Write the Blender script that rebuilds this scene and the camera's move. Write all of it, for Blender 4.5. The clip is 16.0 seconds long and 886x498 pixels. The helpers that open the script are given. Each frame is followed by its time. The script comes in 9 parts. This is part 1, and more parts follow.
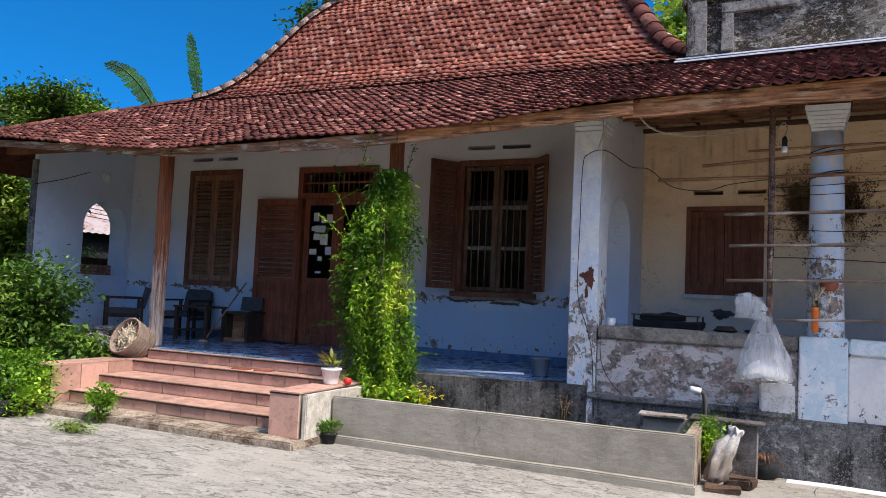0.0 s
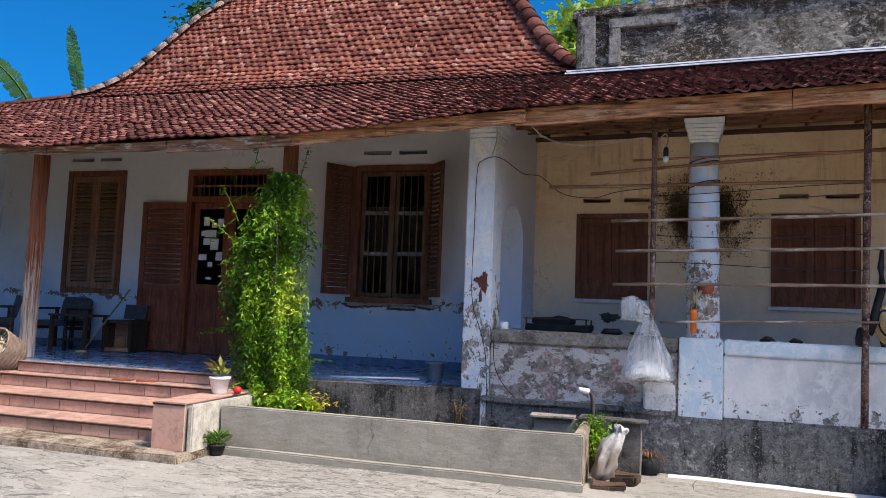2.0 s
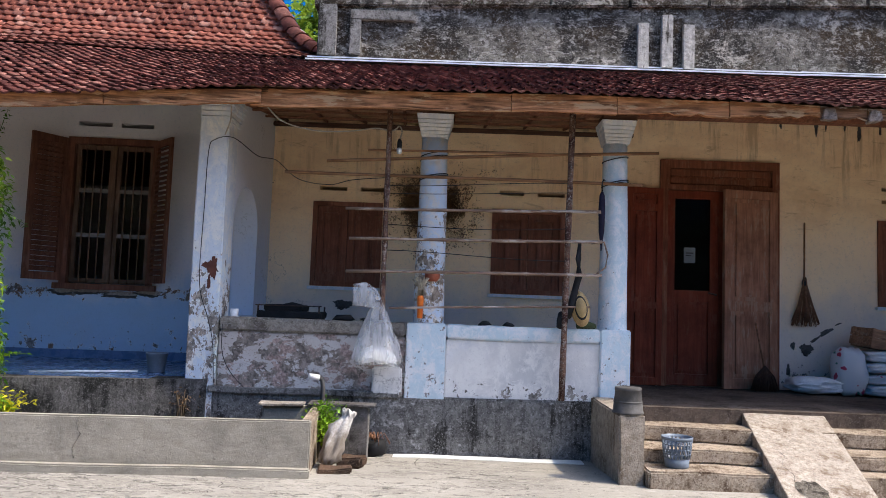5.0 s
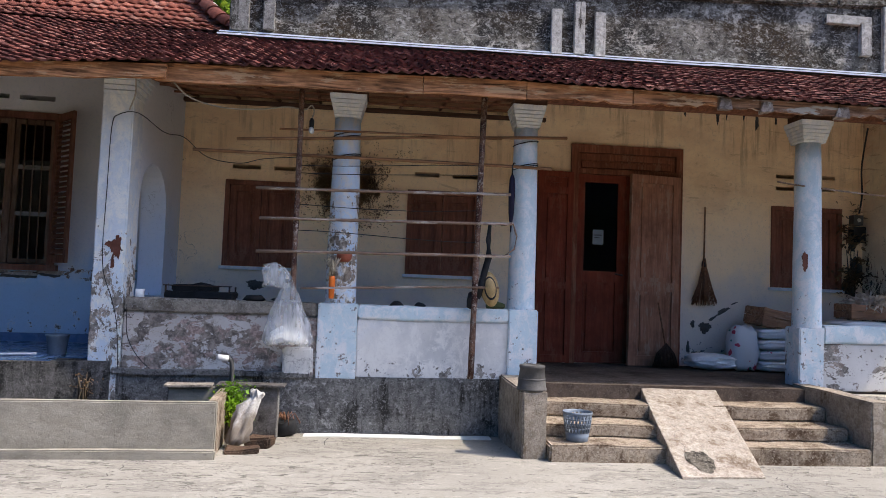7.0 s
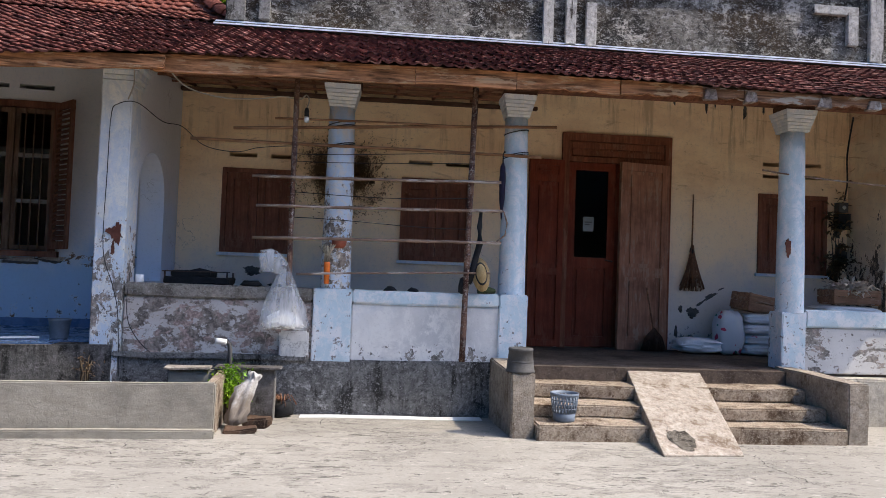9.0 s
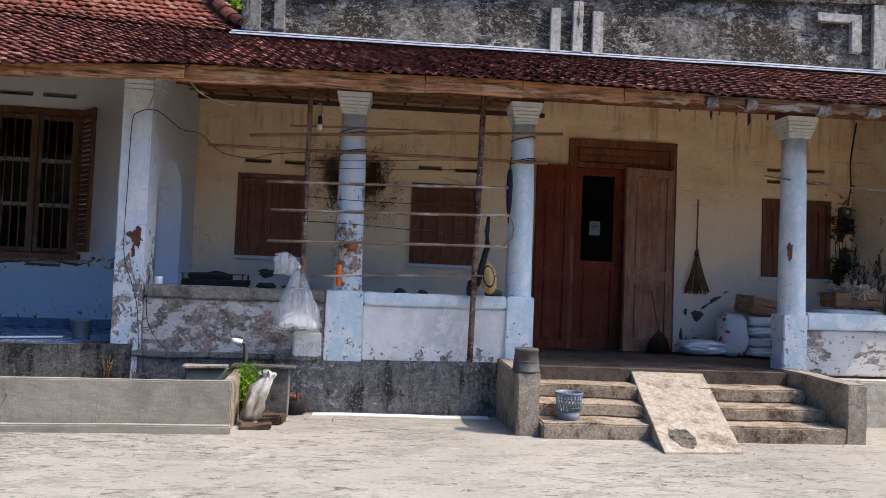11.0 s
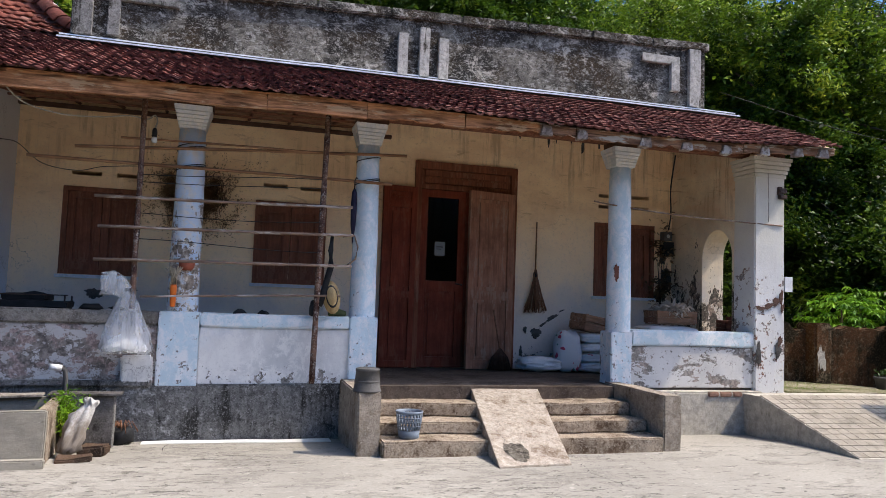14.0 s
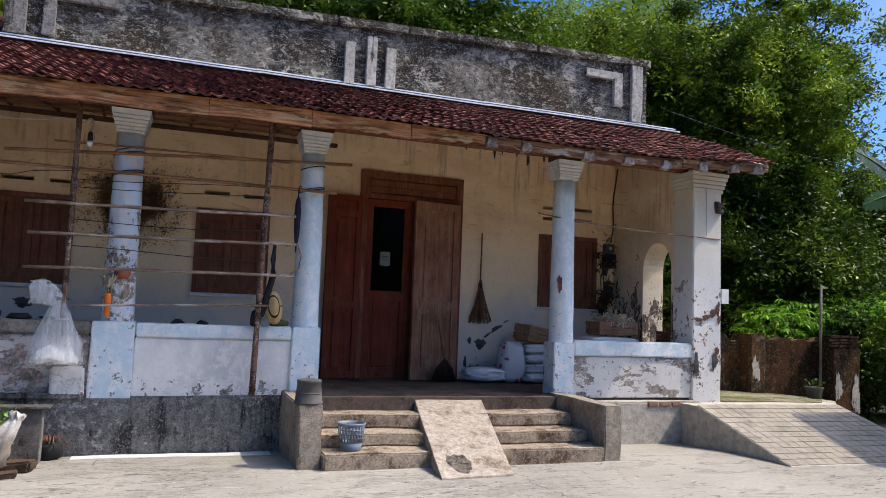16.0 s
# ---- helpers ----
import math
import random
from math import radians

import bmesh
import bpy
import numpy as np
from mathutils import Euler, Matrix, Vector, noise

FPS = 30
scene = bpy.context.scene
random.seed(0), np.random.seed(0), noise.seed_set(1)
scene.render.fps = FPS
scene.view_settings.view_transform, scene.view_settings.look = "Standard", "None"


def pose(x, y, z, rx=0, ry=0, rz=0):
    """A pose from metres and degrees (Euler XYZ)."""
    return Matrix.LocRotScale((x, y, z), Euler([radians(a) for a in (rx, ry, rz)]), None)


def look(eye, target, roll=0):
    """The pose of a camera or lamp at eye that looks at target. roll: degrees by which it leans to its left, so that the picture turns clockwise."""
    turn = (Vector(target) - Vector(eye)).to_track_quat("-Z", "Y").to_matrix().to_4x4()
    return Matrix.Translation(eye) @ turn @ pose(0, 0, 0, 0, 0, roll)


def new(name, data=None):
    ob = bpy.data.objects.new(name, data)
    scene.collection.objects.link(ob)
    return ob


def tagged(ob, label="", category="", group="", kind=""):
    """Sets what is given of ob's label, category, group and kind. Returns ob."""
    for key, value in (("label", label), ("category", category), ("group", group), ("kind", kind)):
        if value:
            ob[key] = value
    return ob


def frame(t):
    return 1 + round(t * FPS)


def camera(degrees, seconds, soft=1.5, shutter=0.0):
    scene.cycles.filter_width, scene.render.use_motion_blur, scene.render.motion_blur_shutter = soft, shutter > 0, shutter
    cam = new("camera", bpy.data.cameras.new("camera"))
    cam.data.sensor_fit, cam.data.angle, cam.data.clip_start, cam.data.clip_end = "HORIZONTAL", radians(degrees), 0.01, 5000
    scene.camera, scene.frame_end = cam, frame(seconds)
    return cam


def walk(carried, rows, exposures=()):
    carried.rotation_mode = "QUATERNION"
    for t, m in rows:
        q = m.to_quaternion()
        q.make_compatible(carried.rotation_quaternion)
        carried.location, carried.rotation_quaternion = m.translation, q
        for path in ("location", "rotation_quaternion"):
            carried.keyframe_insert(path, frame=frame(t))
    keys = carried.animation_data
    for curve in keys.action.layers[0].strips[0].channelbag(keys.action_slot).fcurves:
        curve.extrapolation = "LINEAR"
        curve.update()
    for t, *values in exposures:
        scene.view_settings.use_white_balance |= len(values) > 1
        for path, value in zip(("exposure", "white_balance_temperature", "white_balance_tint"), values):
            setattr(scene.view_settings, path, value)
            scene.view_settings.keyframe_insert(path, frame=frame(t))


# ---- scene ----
cam = camera(61.8, 16.0, soft=0.5)
PATH = [
    (0, (0.243, 0.21, 1.516), (-0.698, 1.971, 1.641), 2.6),
    (0.5, (0.243, 0.197, 1.526), (-0.693, 1.96, 1.656), 2.5),
    (1, (0.255, 0.213, 1.503), (-0.667, 1.982, 1.643), 2.6),
    (1.5, (0.255, 0.225, 1.505), (-0.594, 2.031, 1.651), 2.5),
    (2, (0.272, 0.255, 1.489), (-0.421, 2.124, 1.646), 2.2),
    (2.5, (0.282, 0.253, 1.474), (-0.199, 2.187, 1.642), 2.0),
    (3, (0.308, 0.298, 1.473), (0.008, 2.267, 1.646), 1.8),
    (3.5, (0.331, 0.318, 1.471), (0.122, 2.299, 1.644), 1.8),
    (4, (0.335, 0.332, 1.462), (0.226, 2.321, 1.633), 1.9),
    (4.5, (0.336, 0.318, 1.46), (0.279, 2.311, 1.625), 1.9),
    (5, (0.343, 0.314, 1.456), (0.326, 2.308, 1.612), 2.1),
    (7.3, (0.524, 0.205, 1.47), (0.721, 2.193, 1.572), 1.9),
    (7.5, (0.543, 0.179, 1.467), (0.744, 2.167, 1.565), 1.8),
    (8, (0.567, 0.129, 1.466), (0.769, 2.117, 1.552), 1.9),
    (8.5, (0.575, 0.075, 1.46), (0.777, 2.063, 1.538), 2.0),
    (9, (0.531, 0.032, 1.459), (0.722, 2.022, 1.532), 2.1),
    (9.2, (0.506, 0.008, 1.459), (0.688, 1.998, 1.533), 2.2),
    (11.5, (0.563, -0.237, 1.442), (0.716, 1.756, 1.525), 2.2),
    (12, (0.595, -0.244, 1.46), (0.739, 1.749, 1.543), 2.2),
    (12.5, (0.614, -0.244, 1.462), (0.763, 1.748, 1.555), 2.3),
    (13, (0.628, -0.229, 1.455), (0.92, 1.747, 1.568), 2.1),
    (13.5, (0.639, -0.232, 1.46), (1.074, 1.716, 1.59), 2.1),
    (14, (0.669, -0.252, 1.454), (1.207, 1.668, 1.603), 2.0),
    (14.5, (0.675, -0.242, 1.469), (1.296, 1.653, 1.628), 2.0),
    (15, (0.689, -0.226, 1.457), (1.338, 1.659, 1.627), 2.0),
    (15.5, (0.689, -0.231, 1.469), (1.352, 1.648, 1.643), 2.2),
    (16, (0.701, -0.239, 1.461), (1.373, 1.636, 1.642), 2.2),
]
walk(cam, [(t, look(eye, target, roll)) for t, eye, target, roll in PATH], [(0, 1.37, 7480, 9), (2.5, 1.43, 7480, 9), (3.8, 1.50, 7480, 9), (5, 1.49, 7480, 9), (8, 1.37, 7480, 9), (13, 1.36, 7480, 9), (16, 1.27, 7480, 9)])

SUN_DIR = Vector((0.67, -0.20, 1.0)).normalized()


# ---- light ----
world = bpy.data.worlds.new("sky")
scene.world = world
world.use_nodes = True
wn = world.node_tree
wn.nodes.clear()
sky = wn.nodes.new("ShaderNodeTexSky")
sky.sky_type = "NISHITA"
sky.sun_disc = False
sky.sun_elevation = math.asin(SUN_DIR.z)
sky.sun_rotation = math.atan2(SUN_DIR.x, SUN_DIR.y)
sky.altitude = 300
sky.air_density, sky.dust_density, sky.ozone_density = 0.26, 5.0, 9.0
sky_bg = wn.nodes.new("ShaderNodeBackground")
sky_bg.inputs["Strength"].default_value = 0.19
sky_out = wn.nodes.new("ShaderNodeOutputWorld")
deep = wn.nodes.new("ShaderNodeHueSaturation")
deep.inputs["Saturation"].default_value = 1.56
deep.inputs["Hue"].default_value = 0.493
wn.links.new(sky.outputs[0], deep.inputs["Color"])
wn.links.new(deep.outputs[0], sky_bg.inputs[0])
wn.links.new(sky_bg.outputs[0], sky_out.inputs[0])

sun_data = bpy.data.lights.new("sun", "SUN")
sun_data.energy, sun_data.angle, sun_data.color = 1.85, radians(0.55), (1.0, 0.95, 0.89)
sun = new("sun", sun_data)
sun.matrix_world = look(SUN_DIR * 50, (0, 0, 0))


# ---- materials ----
class Nodes:
    """Short cuts to wire one node material."""

    def __init__(self, name):
        self.m = bpy.data.materials.new(name)
        self.m.use_nodes = True
        self.t = self.m.node_tree
        self.b = self.t.nodes["Principled BSDF"]
        self.xyz = self.node("ShaderNodeTexCoord").outputs["Object"]

    def node(self, kind):
        return self.t.nodes.new(kind)

    def put(self, value, socket):
        if isinstance(value, bpy.types.NodeSocket):
            self.t.links.new(value, socket)
        elif isinstance(value, (tuple, list)) and len(value) == 3 and socket.type == "RGBA":
            socket.default_value = (*value, 1)
        else:
            socket.default_value = value

    def scaled(self, s):
        n = self.node("ShaderNodeMapping")
        self.put(self.xyz, n.inputs["Vector"])
        n.inputs["Scale"].default_value = s if isinstance(s, tuple) else (s, s, s)
        return n.outputs[0]

    def noise(self, s, detail=6, rough=0.6, warp=0.0):
        n = self.node("ShaderNodeTexNoise")
        self.put(self.scaled(s), n.inputs["Vector"])
        n.inputs["Scale"].default_value = 1.0
        n.inputs["Detail"].default_value = detail
        n.inputs["Roughness"].default_value = rough
        n.inputs["Distortion"].default_value = warp
        return n.outputs["Fac"]

    def cells(self, s, feature="F1"):
        n = self.node("ShaderNodeTexVoronoi")
        n.feature = feature
        self.put(self.scaled(s), n.inputs["Vector"])
        n.inputs["Scale"].default_value = 1.0
        return n.outputs["Distance"]

    def ramp(self, f, lo, hi, a=0.0, b=1.0):
        n = self.node("ShaderNodeMapRange")
        n.interpolation_type = "SMOOTHSTEP"
        self.put(f, n.inputs[0])
        for i, v in enumerate((lo, hi, a, b)):
            n.inputs[i + 1].default_value = v
        return n.outputs[0]

    def math(self, op, a, b=0.0):
        n = self.node("ShaderNodeMath")
        n.operation = op
        self.put(a, n.inputs[0])
        self.put(b, n.inputs[1])
        return n.outputs[0]

    def mix(self, f, a, b, kind="MIX"):
        n = self.node("ShaderNodeMix")
        n.data_type, n.blend_type = "RGBA", kind
        self.put(f, n.inputs[0])
        self.put(a, n.inputs[6])
        self.put(b, n.inputs[7])
        return n.outputs[2]

    def axis(self, i):
        n = self.node("ShaderNodeSeparateXYZ")
        self.put(self.xyz, n.inputs[0])
        return n.outputs[i]

    def rand(self, island=False):
        if island:
            return self.node("ShaderNodeNewGeometry").outputs["Random Per Island"]
        return self.node("ShaderNodeObjectInfo").outputs["Random"]

    def done(self, color, rough=0.85, bump=None, strength=0.3, distance=0.02, metal=0.0, spec=0.3):
        self.put(color, self.b.inputs["Base Color"])
        self.put(rough, self.b.inputs["Roughness"])
        self.b.inputs["Metallic"].default_value = metal
        self.b.inputs["Specular IOR Level"].default_value = spec
        if bump is not None:
            n = self.node("ShaderNodeBump")
            n.inputs["Strength"].default_value = strength
            n.inputs["Distance"].default_value = distance
            self.put(bump, n.inputs["Height"])
            self.put(n.outputs[0], self.b.inputs["Normal"])
        return self.m


def shade(c, f):
    return tuple(min(1.0, v * f) for v in c)


def plain(name, c, rough=0.8, var=0.25, s=7.0, bump=0.25, fine=60.0, metal=0.0, spec=0.18):
    """A surface of one stuff: two scales of variation and a fine relief."""
    n = Nodes(name)
    col = n.mix(n.ramp(n.noise(s), 0.3, 0.7), shade(c, 1 - var), shade(c, 1 + var))
    col = n.mix(n.ramp(n.noise(fine, 4), 0.35, 0.7, 0, 0.5), col, shade(c, 0.75))
    return n.done(col, rough, n.noise(fine, 5), bump, 0.01, metal, spec)


def painted_wall(name, low, high, split, under, peel_low, peel_high, soft=0.25, streak=0.0, streak_c=(0.1, 0.07, 0.04), grime=0.3, peel=0.0, band=None, second=None, fs=4.6, rust=0.0, coat=None):
    """Old limewash in two colours, flaking to grey render below a height, with stains."""
    n = Nodes(name)
    z = n.axis(2)
    wob = n.math("ADD", z, n.ramp(n.noise(1.7, 5), 0.3, 0.7, -0.22, 0.22))
    col = n.mix(n.ramp(wob, split - soft, split + soft), low, high)
    col = n.mix(n.ramp(n.noise(1.3, 8, 0.65), 0.35, 0.75, 0, grime), col, shade(high, 0.62))
    if coat:
        col = n.mix(n.ramp(n.noise((6.5, 6.5, 5.0), 10, 0.78, 0.4), 0.44, 0.58), col, coat)
    col = n.mix(n.ramp(n.noise(26, 6, 0.7), 0.5, 0.75, 0, 0.35), col, shade(low, 0.7))
    if streak:
        s = n.math("MULTIPLY", n.ramp(n.noise((9, 9, 0.6), 8, 0.75), 0.49, 0.62), n.math("MULTIPLY", n.ramp(z, 2.5, 3.6), n.ramp(n.noise(0.9, 4), 0.42, 0.56)))
        col = n.mix(n.math("MULTIPLY", s, streak), col, streak_c)
    if rust:
        s = n.math("MULTIPLY", n.ramp(n.noise((0.8, 0.8, 1.5), 8, 0.7, 0.4), 0.38, 0.62), n.ramp(z, 2.0, 3.0))
        col = n.mix(n.math("MULTIPLY", s, rust), col, (0.66, 0.39, 0.21))
        s = n.math("MULTIPLY", n.ramp(n.noise((2.2, 2.2, 9), 9, 0.75, 0.8), 0.56, 0.66), n.ramp(z, 2.2, 3.0))
        col = n.mix(n.math("MULTIPLY", s, rust), col, (0.32, 0.17, 0.09))
    # flakes: large islands with ragged rims, held to the damp band by height
    flakes = n.math("ADD", n.math("MULTIPLY", n.noise(fs, 12, 0.74, 0.2), 1.0), n.ramp(z, peel_low, peel_high, 0.055, -0.14))
    if band:
        at, half, gain = band
        d = n.math("ABSOLUTE", n.math("SUBTRACT", z, at))
        flakes = n.math("ADD", flakes, n.ramp(d, 0.0, half, gain, 0.0))
    mask = n.ramp(flakes, 0.60 - peel, 0.612 - peel)
    specks = n.ramp(n.math("ADD", n.noise(13, 6, 0.65), n.ramp(z, peel_low, peel_high, 0.04, -0.08)), 0.64, 0.66)
    hole = n.math("MAXIMUM", mask, specks)
    under_c = n.mix(n.ramp(n.noise(21, 9, 0.75), 0.36, 0.64), shade(under, 0.42), shade(under, 1.35))
    if second:
        under_c = n.mix(n.ramp(n.noise(6, 8, 0.7, 0.4), 0.5, 0.56), under_c, n.mix(n.ramp(n.noise(34, 5, 0.7), 0.4, 0.6), shade(second, 0.6), shade(second, 1.2)))
    # thin rim of thick old paint round each flake, and hairline cracks
    rim = n.math("MULTIPLY", n.ramp(flakes, 0.575 - peel, 0.598 - peel), n.math("SUBTRACT", 1.0, mask))
    col = n.mix(n.math("MULTIPLY", rim, 0.45), col, shade(high, 1.15))
    crack = n.math("MULTIPLY", n.ramp(n.math("ABSOLUTE", n.math("SUBTRACT", n.noise(1.6, 9, 0.6), 0.5)), 0.0015, 0.004, 1, 0), n.ramp(n.noise(0.8, 5), 0.54, 0.62))
    col = n.mix(n.math("MULTIPLY", crack, 0.55), col, shade(under, 0.5))
    specks2 = n.ramp(n.noise(75, 3, 0.7), 0.64, 0.70, 0, 0.45)
    col = n.mix(specks2, col, shade(under, 0.8))
    col = n.mix(hole, col, under_c)
    relief = n.math("ADD", n.math("MULTIPLY", hole, -1.2), n.math("MULTIPLY", n.noise(45, 6, 0.7), 0.5))
    relief = n.math("ADD", relief, n.noise(5, 4))
    return n.done(col, 0.92, relief, 0.35, 0.012, spec=0.15)


def render_old(name, c, dark, light, cover=0.5, s=2.2, streaks=0.5, lichen=0.5, grain=0.7):
    """Bare cement render blackened by algae, with pale worn spots and runs."""
    n = Nodes(name)
    base = n.mix(n.ramp(n.noise(s * 4, 9, 0.7), 0.32, 0.68), shade(c, 0.7), shade(c, 1.25))
    algae = n.math("ADD", n.noise(s, 10, 0.72), n.math("MULTIPLY", n.math("SUBTRACT", n.noise((s * 5, s * 5, s * 0.25), 6, 0.7), 0.5), streaks))
    col = n.mix(n.ramp(algae, 0.60 - cover * 0.3, 0.70 - cover * 0.22), base, dark)
    pale = n.math("ADD", n.noise(s * 6, 10, 0.75, 0.3), n.math("MULTIPLY", n.math("SUBTRACT", n.noise(s * 0.7, 3), 0.5), 0.5))
    col = n.mix(n.ramp(pale, 0.58, 0.66, 0, lichen), col, light)
    col = n.mix(n.ramp(n.noise(19, 8, 0.8), 0.50, 0.56, 0, 0.55 * grain), col, shade(dark, 1.3))
    col = n.mix(n.ramp(n.noise(23, 8, 0.8), 0.55, 0.60, 0, 0.60 * grain), col, shade(light, 0.85))
    col = n.mix(n.ramp(n.noise(58, 4, 0.75), 0.55, 0.62, 0, 0.65 * grain), col, shade(dark, 0.8))
    col = n.mix(n.ramp(n.noise(71, 4, 0.75), 0.58, 0.65, 0, 0.75 * grain), col, light)
    return n.done(col, 0.95, n.noise(38, 8, 0.75), 0.6, 0.018, spec=0.1)


def timber(name, c, along=2, rough=0.75, pale=0.0, pale_c=(0.5, 0.42, 0.33), spec=0.1, gap=0.35):
    """Sawn or old wood with its grain along one axis."""
    n = Nodes(name)
    sc = [30, 30, 30]
    sc[along] = 2.4
    g = n.noise(tuple(sc), 6, 0.6, 0.6)
    sc2 = [90, 90, 90]
    sc2[along] = 3
    fine = n.noise(tuple(sc2), 4, 0.6)
    col = n.mix(n.ramp(g, 0.3, 0.7), shade(c, 1 - gap), shade(c, 1 + gap))
    col = n.mix(n.ramp(fine, 0.5, 0.75, 0, 0.25), col, shade(c, 0.5))
    col = n.mix(n.ramp(n.noise(3.0, 7, 0.65), 0.43, 0.66, 0, 0.6), col, shade(c, 0.48))
    col = n.mix(n.ramp(n.noise(2.1, 6, 0.65), 0.48, 0.68, 0, 0.4), col, shade(c, 1.5))
    if pale:
        col = n.mix(n.ramp(n.math("ADD", n.noise((3, 12, 12) if along == 0 else (7, 7, 2.5), 7, 0.7), n.math("MULTIPLY", g, 0.25)), 0.66, 0.74, 0, pale), col, pale_c)
    return n.done(col, rough, n.math("ADD", g, fine), 0.35, 0.006, spec=spec)


def clay(name, cols, island, dirt=0.4, foot=None):
    """Roof tiles, each with its own shade, with sooty and mossy stains."""
    n = Nodes(name)
    r = n.rand(island)
    cr = n.node("ShaderNodeValToRGB")
    cr.color_ramp.interpolation = "LINEAR"
    while len(cr.color_ramp.elements) < len(cols):
        cr.color_ramp.elements.new(0.5)
    for i, (e, c) in enumerate(zip(cr.color_ramp.elements, cols)):
        e.position = i / (len(cols) - 1)
        e.color = (*c, 1)
    n.put(r, cr.inputs[0])
    geo = n.node("ShaderNodeNewGeometry").outputs["Position"]
    n.xyz = geo
    col = n.mix(n.ramp(n.noise(9, 7, 0.7), 0.42, 0.66, 0, dirt), cr.outputs[0], (0.022, 0.014, 0.013))
    col = n.mix(n.ramp(n.noise(0.9, 4), 0.45, 0.7, 0, 0.35), col, shade(cols[0], 0.6))
    # tiles go darker towards the foot of the slope
    if foot:
        foot_z = n.math("ADD", n.axis(2), n.ramp(n.noise(1.5, 6, 0.7), 0.3, 0.7, -0.18, 0.18))
        col = n.mix(n.ramp(foot_z, foot[0], foot[1], 0.8, 0.0), col, (0.085, 0.032, 0.027))
    col = n.mix(n.ramp(n.noise(55, 4, 0.7), 0.62, 0.74, 0, 0.5), col, (0.44, 0.31, 0.26))
    return n.done(col, 0.8, n.noise(70, 5, 0.7), 0.3, 0.006, spec=0.08)


def leafy(name, dark, light, tip=None, rough=0.5):
    n = Nodes(name)
    r = n.rand(True)
    n.xyz = n.node("ShaderNodeNewGeometry").outputs["Position"]
    lot = n.math("ADD", n.math("MULTIPLY", r, 0.34), n.math("SUBTRACT", n.ramp(n.noise(1.3, 4, 0.6), 0.32, 0.68), 0.17))
    col = n.mix(n.ramp(lot, 0.0, 0.9), dark, light)
    if tip:
        col = n.mix(n.ramp(lot, 0.78, 1.05), col, tip)
    n.put(col, n.b.inputs["Base Color"])
    n.b.inputs["Roughness"].default_value = rough
    n.b.inputs["Specular IOR Level"].default_value = 0.22
    tr = n.node("ShaderNodeBsdfTranslucent")
    n.put(n.mix(0.5, col, shade(light, 1.4)), tr.inputs[0])
    mx = n.node("ShaderNodeMixShader")
    mx.inputs[0].default_value = 0.23
    n.t.links.new(n.b.outputs[0], mx.inputs[1])
    n.t.links.new(tr.outputs[0], mx.inputs[2])
    n.t.links.new(mx.outputs[0], n.t.nodes["Material Output"].inputs[0])
    return n.m


def concrete_yard():
    """Sun-bleached screed whose skin has flaked off in thin layers with crisp rims."""
    n = Nodes("yard concrete")
    base = n.mix(n.ramp(n.noise(0.6, 7, 0.65), 0.32, 0.68), (0.274, 0.254, 0.218), (0.350, 0.324, 0.278))
    base = n.mix(n.ramp(n.noise(30, 6, 0.8), 0.42, 0.62, 0, 0.55), base, (0.245, 0.220, 0.185))
    where = n.math("MULTIPLY", n.math("SUBTRACT", n.noise(0.42, 4, 0.6), 0.5), 0.55)
    where = n.math("ADD", where, n.ramp(n.axis(0), -3.5, 2.5, 0.035, -0.012))
    skin = n.math("ADD", n.noise((1.9, 4.6, 3), 12, 0.72, 0.9), where)
    bare = n.ramp(skin, 0.530, 0.542)
    bare_c = n.mix(n.ramp(n.noise((16, 24, 16), 9, 0.8), 0.36, 0.62), (0.150, 0.140, 0.122), (0.275, 0.252, 0.215))
    col = n.mix(n.math("MULTIPLY", bare, 0.7), base, bare_c)
    chips = n.math("ADD", n.noise((4.2, 11.5, 9), 7, 0.66, 0.9), n.math("MULTIPLY", where, 0.6))
    chip = n.ramp(chips, 0.592, 0.604)
    col = n.mix(n.math("MULTIPLY", chip, 0.9), col, n.mix(n.ramp(n.noise(40, 5, 0.8), 0.4, 0.6), (0.075, 0.070, 0.062), (0.190, 0.175, 0.150)))
    nicks = n.ramp(n.math("ADD", n.noise((11, 27, 15), 6, 0.66, 0.8), n.math("MULTIPLY", where, 0.5)), 0.612, 0.626)
    col = n.mix(n.math("MULTIPLY", nicks, 0.8), col, (0.11, 0.102, 0.088))
    rim = n.math("MULTIPLY", n.ramp(chips, 0.57, 0.59), n.math("SUBTRACT", 1.0, chip))
    col = n.mix(n.math("MULTIPLY", rim, 0.4), col, (0.47, 0.425, 0.36))
    pale = n.ramp(n.noise((8, 17, 9), 9, 0.74, 0.5), 0.60, 0.62)
    col = n.mix(n.math("MULTIPLY", pale, 0.5), col, (0.49, 0.445, 0.38))
    pits = n.ramp(n.noise((1.3, 2.9, 2), 9, 0.68, 0.6), 0.655, 0.668)
    col = n.mix(n.math("MULTIPLY", pits, 0.8), col, n.mix(n.ramp(n.noise(28, 6, 0.8), 0.4, 0.6), (0.055, 0.052, 0.046), (0.14, 0.13, 0.11)))
    specks = n.ramp(n.noise((55, 70, 55), 4, 0.75), 0.63, 0.67)
    col = n.mix(n.math("MULTIPLY", specks, 0.55), col, (0.11, 0.10, 0.085))
    relief = n.math("ADD", n.math("MULTIPLY", n.math("ADD", bare, chip), -0.6), n.math("MULTIPLY", n.noise(40, 6, 0.7), 0.4))
    return n.done(col, 0.93, relief, 0.5, 0.012, spec=0.12)


